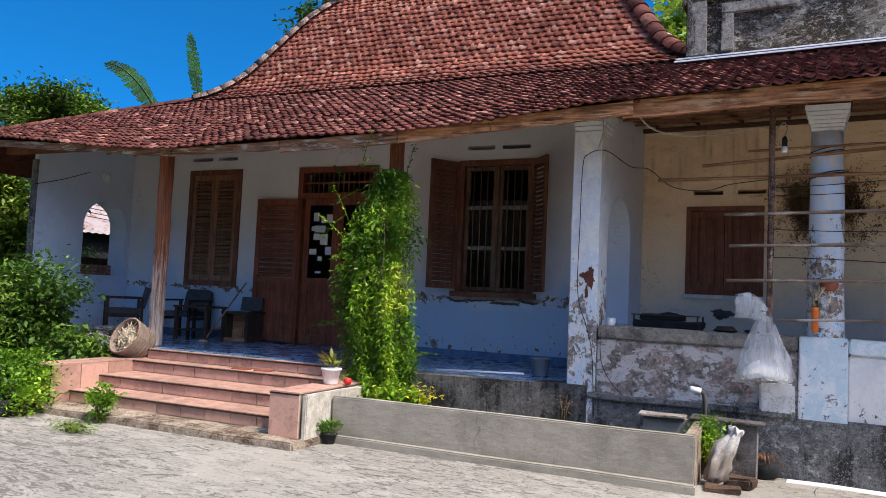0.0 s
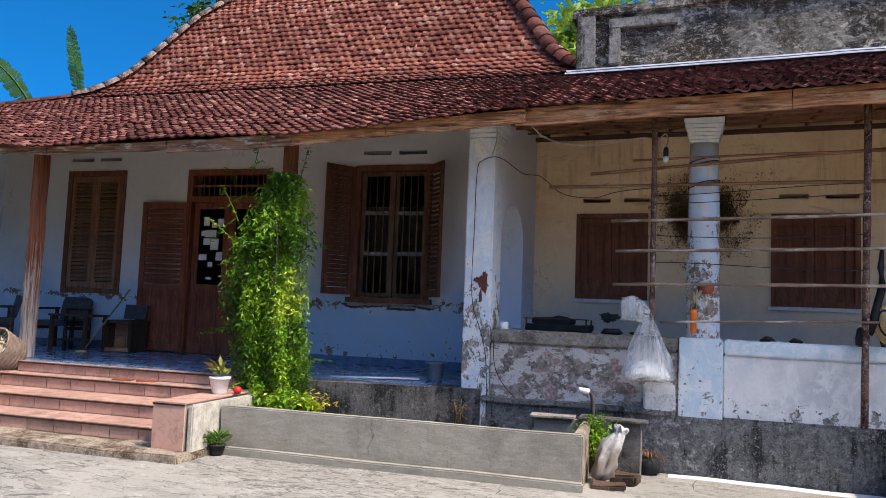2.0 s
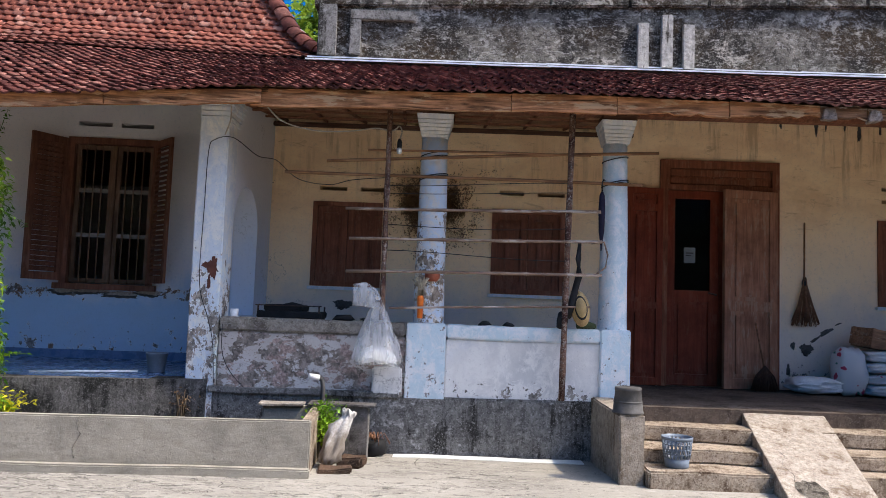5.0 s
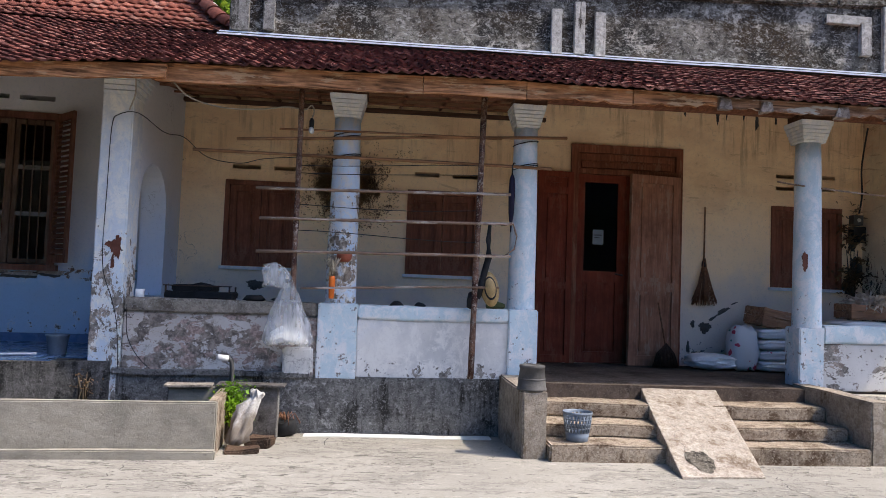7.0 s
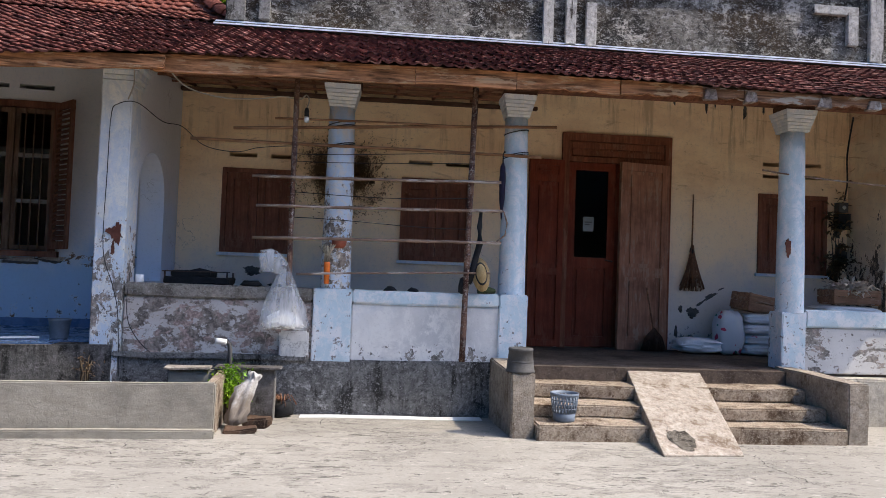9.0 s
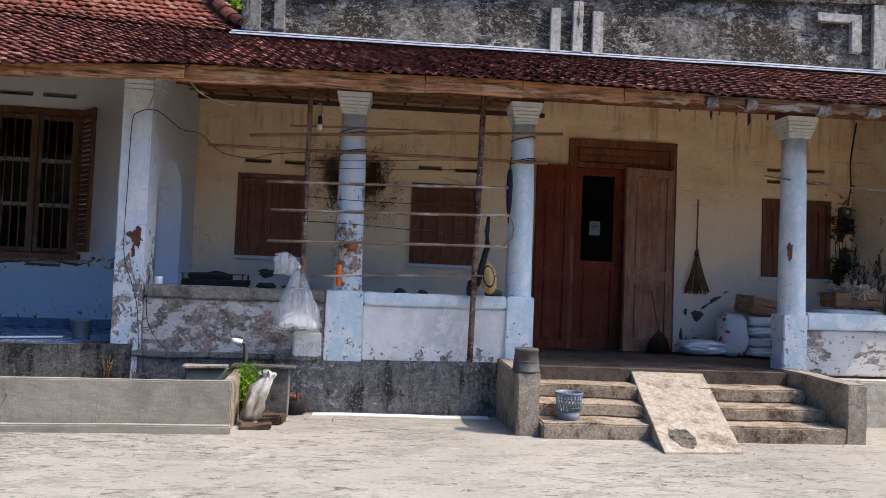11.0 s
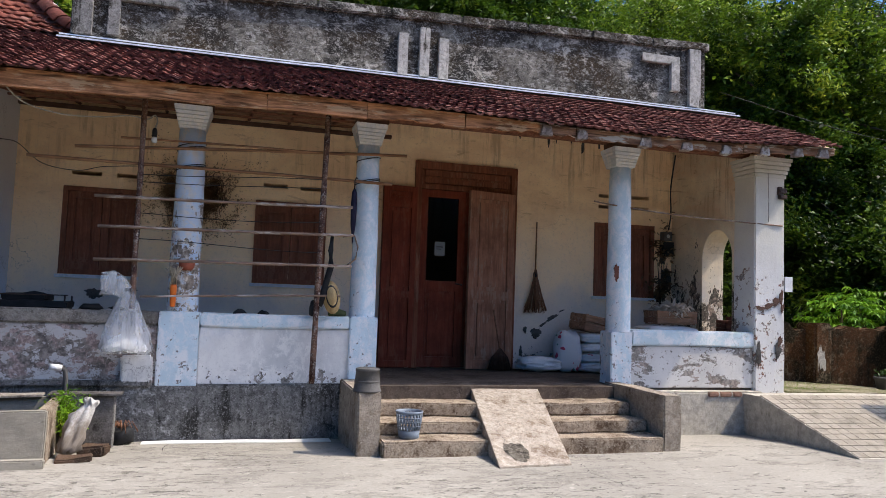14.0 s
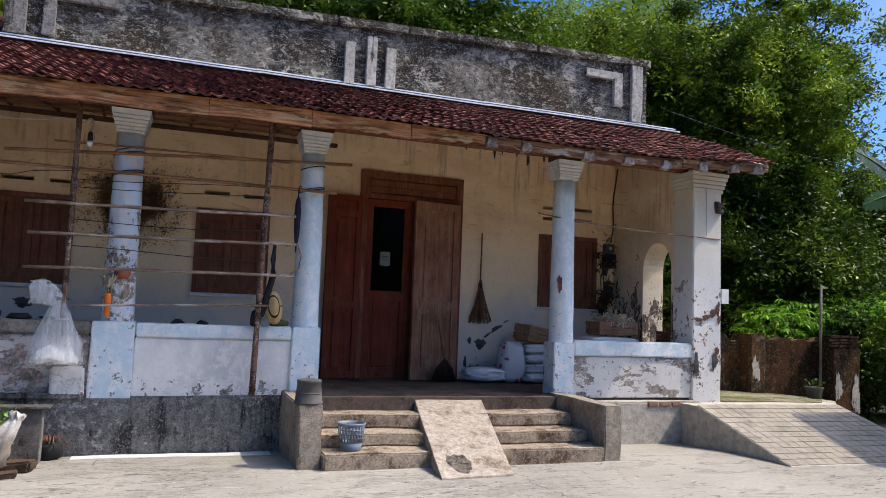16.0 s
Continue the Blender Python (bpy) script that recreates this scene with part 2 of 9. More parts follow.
def parapet_mat(name):
    """Cement render under algae: brown-black drapes, bare grey, and pale lichen crusts."""
    n = Nodes(name)
    col = n.mix(n.ramp(n.noise(3.2, 9, 0.72), 0.34, 0.66), (0.092, 0.082, 0.068), (0.235, 0.211, 0.173))
    drape = n.math("ADD", n.noise((1.1, 1.1, 1.5), 11, 0.70, 0.5), n.math("MULTIPLY", n.math("SUBTRACT", n.noise((7, 7, 0.5), 7, 0.7), 0.5), 0.30))
    col = n.mix(n.ramp(drape, 0.425, 0.535, 0, 0.94), col, n.mix(n.ramp(n.noise(1.4, 4), 0.4, 0.6), (0.020, 0.018, 0.016), (0.050, 0.032, 0.017)))
    crust = n.math("ADD", n.noise((3.0, 3.0, 4.2), 12, 0.78, 0.5), n.math("MULTIPLY", n.math("SUBTRACT", n.noise(0.8, 3), 0.5), 0.6))
    col = n.mix(n.ramp(crust, 0.575, 0.635, 0, 0.85), col, (0.56, 0.50, 0.42))
    col = n.mix(n.ramp(n.noise((11, 11, 22), 9, 0.82, 0.4), 0.53, 0.57, 0, 0.70), col, (0.46, 0.43, 0.38))
    col = n.mix(n.ramp(n.noise((14, 14, 20), 9, 0.82), 0.52, 0.56, 0, 0.80), col, (0.030, 0.026, 0.022))
    col = n.mix(n.ramp(n.noise(60, 4, 0.8), 0.56, 0.62, 0, 0.65), col, (0.025, 0.022, 0.020))
    col = n.mix(n.ramp(n.noise(66, 4, 0.8), 0.58, 0.64, 0, 0.70), col, (0.50, 0.47, 0.42))
    return n.done(col, 0.95, n.noise(34, 9, 0.8), 0.7, 0.02, spec=0.1)


M = {}
M["left_wall"] = painted_wall("left house limewash", (0.37, 0.545, 0.715), (0.73, 0.71, 0.69), 1.62, (0.20, 0.19, 0.18), 0.55, 1.7, 0.3, grime=0.3, band=(1.49, 0.20, 0.23), second=(0.24, 0.15, 0.11))
# blue of the sky light is mixed into this wall's limewash tones
M["porch_side"] = painted_wall("sky-tinted porch side limewash", (0.42, 0.57, 0.75), (0.62, 0.70, 0.79), 1.75, (0.20, 0.19, 0.18), 0.4, 1.7, 0.4, grime=0.35)
# upper tone also carries warm light bounced off the yard, besides the cream paint
M["right_wall"] = painted_wall("right house limewash", (0.67, 0.585, 0.505), (0.985, 0.755, 0.485), 1.60, (0.22, 0.22, 0.22), 0.5, 1.55, 0.5, 0.5, streak_c=(0.22, 0.13, 0.07), grime=0.10, rust=0.42)
M["end_wall"] = painted_wall("mouldy end wall limewash", (0.52, 0.50, 0.48), (0.88, 0.74, 0.53), 1.9, (0.10, 0.085, 0.07), 1.3, 2.9, 0.6, 0.9, streak_c=(0.16, 0.09, 0.05), grime=0.8, peel=0.075, second=(0.30, 0.23, 0.18), rust=0.5, fs=(6.0, 6.0, 3.0))
M["rail_old"] = painted_wall("flaking rail wall", (0.58, 0.575, 0.57), (0.50, 0.45, 0.41), 0.8, (0.23, 0.195, 0.17), 0.75, 1.3, 0.4, grime=0.8, peel=0.062, second=(0.36, 0.265, 0.235), fs=(5.0, 5.0, 8.0), band=(1.06, 0.22, 0.10))
M["rail_sun"] = painted_wall("scabby rail wall", (0.68, 0.66, 0.63), (0.62, 0.60, 0.57), 0.8, (0.27, 0.245, 0.22), 0.9, 1.6, 0.4, grime=0.5, peel=0.015, second=(0.33, 0.27, 0.235), fs=(2.1, 2.1, 3.6))
M["rail_new"] = painted_wall("fresher rail wall", (0.70, 0.675, 0.64), (0.68, 0.69, 0.69), 1.1, (0.25, 0.225, 0.20), 0.5, 1.0, 0.2, grime=0.65, peel=0.005, band=(1.03, 0.10, 0.05), coat=(0.74, 0.72, 0.68))
M["column"] = painted_wall("pale blue limewash", (0.54, 0.665, 0.715), (0.57, 0.68, 0.72), 1.6, (0.27, 0.25, 0.24), 0.3, 1.7, 0.5, grime=0.35, peel=-0.065, coat=(0.735, 0.745, 0.75))
M["column_worn"] = painted_wall("worn blue limewash", (0.52, 0.64, 0.76), (0.56, 0.65, 0.74), 1.8, (0.27, 0.22, 0.18), 1.2, 3.4, 0.5, grime=0.4, peel=0.045, second=(0.62, 0.56, 0.47), coat=(0.66, 0.62, 0.57))
M["pillar"] = painted_wall("patchy white limewash", (0.58, 0.665, 0.75), (0.66, 0.69, 0.715), 1.5, (0.24, 0.215, 0.195), 0.8, 2.2, 0.5, 0.35, grime=0.5, peel=0.035, second=(0.40, 0.33, 0.28), coat=(0.76, 0.74, 0.69), fs=(5.2, 5.2, 3.8))
M["porch_end"] = painted_wall("porch end limewash", (0.52, 0.62, 0.75), (0.70, 0.69, 0.69), 2.1, (0.24, 0.215, 0.195), 0.8, 1.9, 0.7, grime=0.15, second=(0.40, 0.33, 0.28))
M["pillar_sun"] = painted_wall("white limewash in the sun", (0.70, 0.69, 0.67), (0.70, 0.66, 0.56), 1.9, (0.27, 0.235, 0.21), 0.9, 2.3, 0.6, 0.3, grime=0.35, second=(0.24, 0.12, 0.09), peel=-0.01, fs=(3.4, 3.4, 4.4), band=(1.55, 0.30, 0.11))
M["plinth"] = render_old("damp grey plinth", (0.190, 0.182, 0.170), (0.032, 0.030, 0.027), (0.42, 0.405, 0.38), 0.38, 1.7, 0.6, 0.9, 1.0)
M["plinth_damp"] = render_old("damp black plinth", (0.105, 0.100, 0.095), (0.018, 0.018, 0.017), (0.24, 0.23, 0.22), 0.48, 2.2, 0.5, 0.4, 0.8)
M["plinth_pale"] = render_old("pale cement plinth", (0.45, 0.41, 0.345), (0.22, 0.195, 0.16), (0.56, 0.52, 0.44), 0.16, 2.4, 0.4, 0.5, 0.4)
M["parapet"] = parapet_mat("blackened parapet")
M["parapet_dim"] = render_old("stained parapet moulding", (0.27, 0.25, 0.225), (0.04, 0.036, 0.03), (0.46, 0.44, 0.40), 0.30, 3.0, 0.6, 0.7, 1.0)
M["parapet_trim"] = render_old("pale parapet moulding", (0.52, 0.48, 0.42), (0.06, 0.05, 0.04), (0.66, 0.63, 0.58), 0.16, 3.4, 0.8, 0.6, 0.6)


def trowelled():
    """Grey cement drawn out with a trowel: long level ridges, damp runs and worn rims."""
    n = Nodes("planter cement")
    drag = n.noise((6.0, 6.0, 19), 9, 0.78, 0.5)
    col = n.mix(n.ramp(drag, 0.34, 0.66), (0.255, 0.228, 0.184), (0.335, 0.302, 0.248))
    col = n.mix(n.ramp(n.noise(1.6, 8, 0.7), 0.45, 0.68, 0, 0.6), col, (0.165, 0.150, 0.125))
    runs = n.math("MULTIPLY", n.ramp(n.noise((9, 9, 0.7), 7, 0.75), 0.56, 0.66), n.ramp(n.noise(1.1, 4), 0.45, 0.6))
    col = n.mix(n.math("MULTIPLY", runs, 0.6), col, (0.09, 0.083, 0.07))
    col = n.mix(n.ramp(n.noise((10, 10, 30), 8, 0.8, 0.4), 0.58, 0.64, 0, 0.5), col, (0.13, 0.12, 0.10))
    col = n.mix(n.ramp(n.noise(60, 5, 0.8), 0.57, 0.66, 0, 0.5), col, (0.42, 0.39, 0.33))
    return n.done(col, 0.93, n.math("ADD", drag, n.noise(45, 6, 0.75)), 0.4, 0.010, spec=0.12)


M["trough"] = trowelled()
M["coping_old"] = render_old("stained coping", (0.30, 0.265, 0.225), (0.10, 0.085, 0.07), (0.50, 0.47, 0.43), 0.32, 3.0, 0.2, 0.5, 0.8)
M["crumbled"] = render_old("crumbled dark cement", (0.16, 0.14, 0.112), (0.032, 0.027, 0.022), (0.33, 0.295, 0.245), 0.55, 9.0, 0.1, 0.4, 0.9)
M["stone"] = render_old("brown field stone", (0.10, 0.062, 0.042), (0.03, 0.02, 0.015), (0.22, 0.17, 0.13), 0.4, 6.0, 0.1, 0.3, 0.7)
M["sheet_grey"] = render_old("weathered grey board", (0.115, 0.105, 0.10), (0.035, 0.03, 0.028), (0.24, 0.22, 0.21), 0.35, 4.0, 0.3, 0.3, 0.6)
M["bare_plaster"] = render_old("bare lime plaster", (0.42, 0.365, 0.315), (0.15, 0.12, 0.10), (0.58, 0.54, 0.49), 0.25, 6.0, 0.1, 0.5, 0.7)
M["hole"] = render_old("bare dark render", (0.10, 0.095, 0.09), (0.035, 0.032, 0.03), (0.20, 0.18, 0.16), 0.4, 5.0, 0.1, 0.3, 0.8)
M["ramp"] = render_old("cracked ramp cement", (0.40, 0.345, 0.285), (0.155, 0.112, 0.080), (0.54, 0.485, 0.41), 0.30, 4.5, 0.1, 0.6, 0.9)
M["cheek"] = render_old("stained cheek wall cement", (0.30, 0.255, 0.205), (0.105, 0.075, 0.05), (0.46, 0.41, 0.345), 0.30, 2.4, 0.4, 0.6, 0.7)
M["step"] = render_old("worn step cement", (0.355, 0.285, 0.215), (0.085, 0.055, 0.036), (0.53, 0.455, 0.36), 0.42, 3.4, 0.15, 0.6, 1.0)
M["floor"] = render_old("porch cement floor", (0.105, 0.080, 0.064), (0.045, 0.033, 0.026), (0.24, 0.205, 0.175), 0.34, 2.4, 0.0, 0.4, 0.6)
M["yard"] = concrete_yard()
M["terracotta"] = clay("terracotta tile", [(0.19, 0.058, 0.040), (0.33, 0.106, 0.070), (0.42, 0.150, 0.100), (0.25, 0.076, 0.052), (0.52, 0.25, 0.18)], False, 0.42, (4.85, 5.35))
M["terracotta_far"] = clay("terracotta tiles", [(0.19, 0.058, 0.040), (0.33, 0.106, 0.070), (0.42, 0.150, 0.100), (0.25, 0.076, 0.052), (0.52, 0.25, 0.18)], True, 0.42, (4.85, 5.35))
M["maroon"] = clay("sooty tile", [(0.060, 0.021, 0.018), (0.125, 0.040, 0.032), (0.185, 0.062, 0.046), (0.086, 0.028, 0.023), (0.34, 0.150, 0.115)], False, 0.58)
M["maroon_far"] = clay("sooty tiles", [(0.060, 0.021, 0.018), (0.125, 0.040, 0.032), (0.185, 0.062, 0.046), (0.086, 0.028, 0.023), (0.34, 0.150, 0.115)], True, 0.58)
M["mortar"] = render_old("ridge mortar", (0.24, 0.16, 0.13), (0.05, 0.035, 0.03), (0.40, 0.36, 0.33), 0.35, 4.0, 0.2, 0.4)
M["deck"] = timber("roof underside boards", (0.20, 0.09, 0.055), 1)
# paled further so that the roof underside bounces light onto the porch wall
M["deck_pale"] = timber("pale bounce boards under roof", (0.60, 0.42, 0.27), 1)
M["ceiling"] = timber("dusty ceiling boards", (0.36, 0.20, 0.115), 0, 0.8, 0.4, (0.45, 0.34, 0.25), gap=0.4)
M["beam"] = timber("dark wall beam wood", (0.10, 0.05, 0.032), 0)
M["rafter"] = timber("rafter wood", (0.22, 0.095, 0.055), 1)
M["fascia"] = timber("weathered eaves board", (0.38, 0.170, 0.080), 0, 0.8, 0.75, (0.55, 0.36, 0.21), gap=0.85)
M["tail"] = timber("grey rafter end", (0.30, 0.235, 0.20), 1, 0.85, 0.8, (0.50, 0.47, 0.44), gap=0.5)
M["fascia_old"] = timber("scabby eaves board", (0.27, 0.150, 0.095), 0, 0.85, 0.95, (0.50, 0.46, 0.40), gap=0.75)
M["post"] = timber("red-brown post", (0.23, 0.088, 0.048), 2, 0.75, 0.35, (0.42, 0.29, 0.21))


def bleached_post():
    """Red-brown timber, its lower half weathered to bare grey fibres."""
    n = Nodes("bleached post wood")
    g = n.noise((34, 34, 1.8), 7, 0.65, 0.6)
    col = n.mix(n.ramp(g, 0.3, 0.7), (0.14, 0.048, 0.025), (0.31, 0.125, 0.070))
    foot = n.math("ADD", n.math("MULTIPLY", n.axis(2), -0.36), n.math("ADD", n.math("MULTIPLY", g, 0.75), n.math("MULTIPLY", n.noise((6, 6, 2), 6, 0.7), 0.5)))
    col = n.mix(n.ramp(foot, 0.10, 0.34, 0, 0.9), col, n.mix(n.ramp(g, 0.38, 0.6), (0.19, 0.135, 0.105), (0.50, 0.42, 0.36)))
    return n.done(col, 0.85, g, 0.5, 0.008, spec=0.1)


M["post_bleached"] = bleached_post()
M["door_red"] = timber("dark red door wood", (0.185, 0.039, 0.019), 2, 0.65, 0.35, (0.21, 0.09, 0.055), spec=0.12, gap=0.2)
M["door_brown"] = timber("brown door wood", (0.215, 0.064, 0.034), 2, 0.65, 0.25, (0.27, 0.16, 0.11), spec=0.2)
M["door_frame"] = timber("aged door frame wood", (0.215, 0.075, 0.040), 2, 0.7, 0.5, (0.27, 0.155, 0.10), gap=0.3)
M["door_grey"] = timber("sun-bleached door wood", (0.32, 0.150, 0.092), 2, 0.75, 0.6, (0.35, 0.245, 0.18), gap=0.25)
M["shutter"] = timber("brown shutter wood", (0.19, 0.078, 0.048), 2, 0.65, 0.2, (0.27, 0.19, 0.15))
M["shutter_pale"] = timber("dusty brown shutter wood", (0.27, 0.135, 0.078), 2, 0.65, 0.3, (0.36, 0.25, 0.17))
M["shutter_right"] = timber("panel shutter wood", (0.215, 0.083, 0.050), 2, 0.65, 0.35, (0.27, 0.15, 0.10), gap=0.25)
M["sash"] = timber("worn sash wood", (0.155, 0.090, 0.058), 2, 0.6, 0.3, (0.26, 0.19, 0.14))
M["crossbar"] = timber("whitened crossbar wood", (0.27, 0.245, 0.22), 0, 0.6)
M["pole"] = render_old("mottled weathered pole", (0.20, 0.11, 0.075), (0.05, 0.022, 0.018), (0.50, 0.45, 0.40), 0.5, 6.0, 0.3, 0.8, 1.0)
M["lath"] = timber("grey bamboo lath", (0.235, 0.155, 0.112), 0, 0.75, 0.7, (0.47, 0.41, 0.36))
M["bamboo"] = timber("tan bamboo", (0.26, 0.125, 0.060), 0, 0.6, 0.2, (0.42, 0.30, 0.20))
M["crate"] = timber("crate wood", (0.32, 0.17, 0.10), 0, 0.75, 0.3)
M["chair"] = plain("dark chair leatherette", (0.060, 0.064, 0.072), 0.55, 0.3, 10, 0.15, 80)
M["chair_wood"] = timber("dark chair wood", (0.05, 0.035, 0.028), 2, 0.6)
M["metal_white"] = plain("white-blue flashing sheet", (0.76, 0.78, 0.80), 0.4, 0.12, 3, 0.05, 40, 0.0, 0.5)
M["iron"] = plain("rusty iron", (0.09, 0.06, 0.05), 0.7, 0.4, 12, 0.3, 70, 0.4)
M["dark"] = plain("sooty black", (0.02, 0.02, 0.021), 0.7, 0.3, 9, 0.2, 50)
M["cable"] = plain("black cable", (0.025, 0.025, 0.027), 0.6, 0.2, 9, 0.0, 50)
M["cable_pale"] = plain("pale cable", (0.42, 0.38, 0.32), 0.6, 0.2, 9, 0.0, 50)
M["white_plastic"] = plain("white plastic", (0.72, 0.72, 0.70), 0.4, 0.08, 6, 0.05, 40, spec=0.45)
M["sack"] = plain("white woven sack", (0.74, 0.73, 0.71), 0.6, 0.12, 6, 0.4, 160, spec=0.35)


def soiled_sack():
    """White woven plastic, clean at the mouth and caked with mud towards the ground."""
    n = Nodes("soiled woven sack")
    mud = n.math("ADD", n.math("MULTIPLY", n.axis(2), -1.5), n.noise((9, 9, 5), 8, 0.72, 0.5))
    col = n.mix(n.ramp(n.noise(14, 6, 0.7), 0.35, 0.65), (0.30, 0.285, 0.26), (0.54, 0.52, 0.49))
    col = n.mix(n.ramp(mud, -0.10, 0.22, 0, 0.85), col, (0.19, 0.15, 0.115))
    col = n.mix(n.ramp(n.noise(30, 6, 0.8), 0.56, 0.64, 0, 0.5), col, (0.16, 0.135, 0.11))
    return n.done(col, 0.8, n.noise((120, 120, 160), 3), 0.4, 0.004, spec=0.1)


M["sack_dirty"] = soiled_sack()
M["rubber"] = plain("grey rubber bucket", (0.085, 0.08, 0.075), 0.65, 0.25, 8, 0.2, 60)
M["blue_plastic"] = plain("faded blue plastic", (0.145, 0.180, 0.220), 0.5, 0.2, 8, 0.1, 60, spec=0.4)
M["orange"] = plain("orange plastic", (0.80, 0.17, 0.02), 0.45, 0.12, 8, 0.05, 40, spec=0.4)
M["straw"] = plain("pale straw", (0.44, 0.36, 0.25), 0.8, 0.25, 30, 0.4, 90)
M["wicker"] = plain("tan wicker", (0.40, 0.275, 0.130), 0.7, 0.25, 14, 0.5, 90)
M["basket"] = plain("grey bamboo basket", (0.20, 0.15, 0.12), 0.8, 0.3, 12, 0.6, 80)
M["bristle"] = plain("palm-rib bristles", (0.22, 0.105, 0.06), 0.8, 0.35, 30, 0.4, 90)
M["dark_fibre"] = plain("dark palm fibre", (0.065, 0.032, 0.022), 0.85, 0.4, 30, 0.4, 90)
M["paper"] = plain("white paper", (0.72, 0.72, 0.70), 0.8, 0.05, 9, 0.02, 40)
M["brick"] = plain("red brick", (0.120, 0.046, 0.033), 0.9, 0.35, 8, 0.5, 50)
M["scar_brown"] = render_old("bare brown brick and mortar", (0.13, 0.075, 0.058), (0.06, 0.032, 0.025), (0.30, 0.25, 0.21), 0.35, 7.0, 0.0, 0.5, 0.8)
M["brick_pale"] = plain("dusty pale brick", (0.27, 0.155, 0.110), 0.9, 0.45, 9, 0.6, 40)
M["brick_pot"] = plain("terracotta pot", (0.30, 0.09, 0.055), 0.8, 0.25, 8, 0.3, 50)
M["mossy"] = render_old("mossy brick garden wall", (0.095, 0.042, 0.018), (0.020, 0.015, 0.008), (0.27, 0.21, 0.14), 0.62, 1.6, 0.4, 0.5, 0.8)
M["moss_slab"] = render_old("mossy old cement", (0.27, 0.235, 0.165), (0.075, 0.080, 0.028), (0.42, 0.38, 0.30), 0.5, 1.6, 0.0, 0.4, 0.8)
M["soil"] = plain("dark soil", (0.05, 0.036, 0.025), 0.95, 0.4, 6, 0.8, 30)
M["earth"] = plain("earth and dead leaves", (0.085, 0.075, 0.04), 0.95, 0.45, 0.8, 0.8, 9)
M["grass"] = leafy("grass blades", (0.05, 0.10, 0.015), (0.16, 0.24, 0.04))
M["leaf_bush"] = leafy("hedge leaf", (0.012, 0.038, 0.007), (0.085, 0.175, 0.022), (0.30, 0.40, 0.08))
M["leaf_vine"] = leafy("vine leaf", (0.026, 0.085, 0.007), (0.165, 0.315, 0.022), (0.43, 0.52, 0.060))
M["leaf_yellow"] = leafy("yellow croton leaf", (0.20, 0.21, 0.015), (0.55, 0.50, 0.03))
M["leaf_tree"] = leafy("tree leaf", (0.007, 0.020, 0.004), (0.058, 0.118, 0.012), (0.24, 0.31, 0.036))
M["leaf_mid"] = leafy("fresh tree leaf", (0.012, 0.034, 0.005), (0.070, 0.140, 0.014), (0.22, 0.31, 0.036))
# sunlit copy of the tree leaf: highlights are put into its lighter tones
M["leaf_sunlit"] = leafy("sunlit broad leaf", (0.007, 0.020, 0.003), (0.125, 0.220, 0.019), (0.48, 0.54, 0.070))
M["leaf_bamboo"] = leafy("bamboo leaf", (0.12, 0.21, 0.02), (0.29, 0.41, 0.05), (0.42, 0.52, 0.10))
M["leaf_cassava"] = leafy("cassava leaf", (0.055, 0.165, 0.010), (0.170, 0.370, 0.025), (0.27, 0.47, 0.045))
M["leaf_banana"] = leafy("banana leaf", (0.008, 0.036, 0.010), (0.026, 0.090, 0.020), None, 0.45)
M["moss"] = leafy("dry moss tufts", (0.100, 0.055, 0.028), (0.26, 0.150, 0.070))
M["leaf_dry"] = leafy("dry leaf", (0.060, 0.036, 0.020), (0.185, 0.115, 0.058))
M["leaf_red"] = leafy("reddish young leaf", (0.13, 0.035, 0.02), (0.20, 0.22, 0.04))
M["bark"] = plain("bark", (0.10, 0.075, 0.05), 0.9, 0.35, 5, 0.8, 30)


def glazed(name, c, rough=0.25, s=(5.0, 5.0, 5.0), var=0.2):
    """Ceramic floor or step tile, worn and dusty, with a shade of its own."""
    n = Nodes(name)
    r = n.rand()
    col = n.mix(r, shade(c, 1 - var), shade(c, 1 + var))
    n.xyz = n.node("ShaderNodeNewGeometry").outputs["Position"]
    col = n.mix(n.ramp(n.noise(7, 7, 0.65), 0.4, 0.7, 0, 0.5), col, shade(c, 1.35))
    col = n.mix(n.ramp(n.noise(3, 8, 0.74), 0.50, 0.66, 0, 0.6), col, shade(c, 0.5))
    col = n.mix(n.ramp(n.noise(24, 6, 0.8), 0.52, 0.66, 0, 0.5), col, shade(c, 0.62))
    return n.done(col, n.ramp(n.noise(6, 5), 0.3, 0.7, rough, rough + 0.3), n.noise(30, 4), 0.1, 0.004, spec=0.5)


M["pink_tile"] = glazed("pink step tile", (0.40, 0.228, 0.172), 0.45, var=0.20)
M["blue_tile"] = glazed("blue floor tile", (0.085, 0.160, 0.29), 0.12)
M["ramp_tile"] = glazed("buff ramp tile", (0.265, 0.228, 0.18), 0.7, var=0.09)


def glass_mat():
    n = Nodes("window glass")
    n.b.inputs["Base Color"].default_value = (0.34, 0.37, 0.37, 1)
    n.b.inputs["Roughness"].default_value = 0.03
    n.b.inputs["Transmission Weight"].default_value = 1.0
    n.b.inputs["IOR"].default_value = 1.12
    return n.m


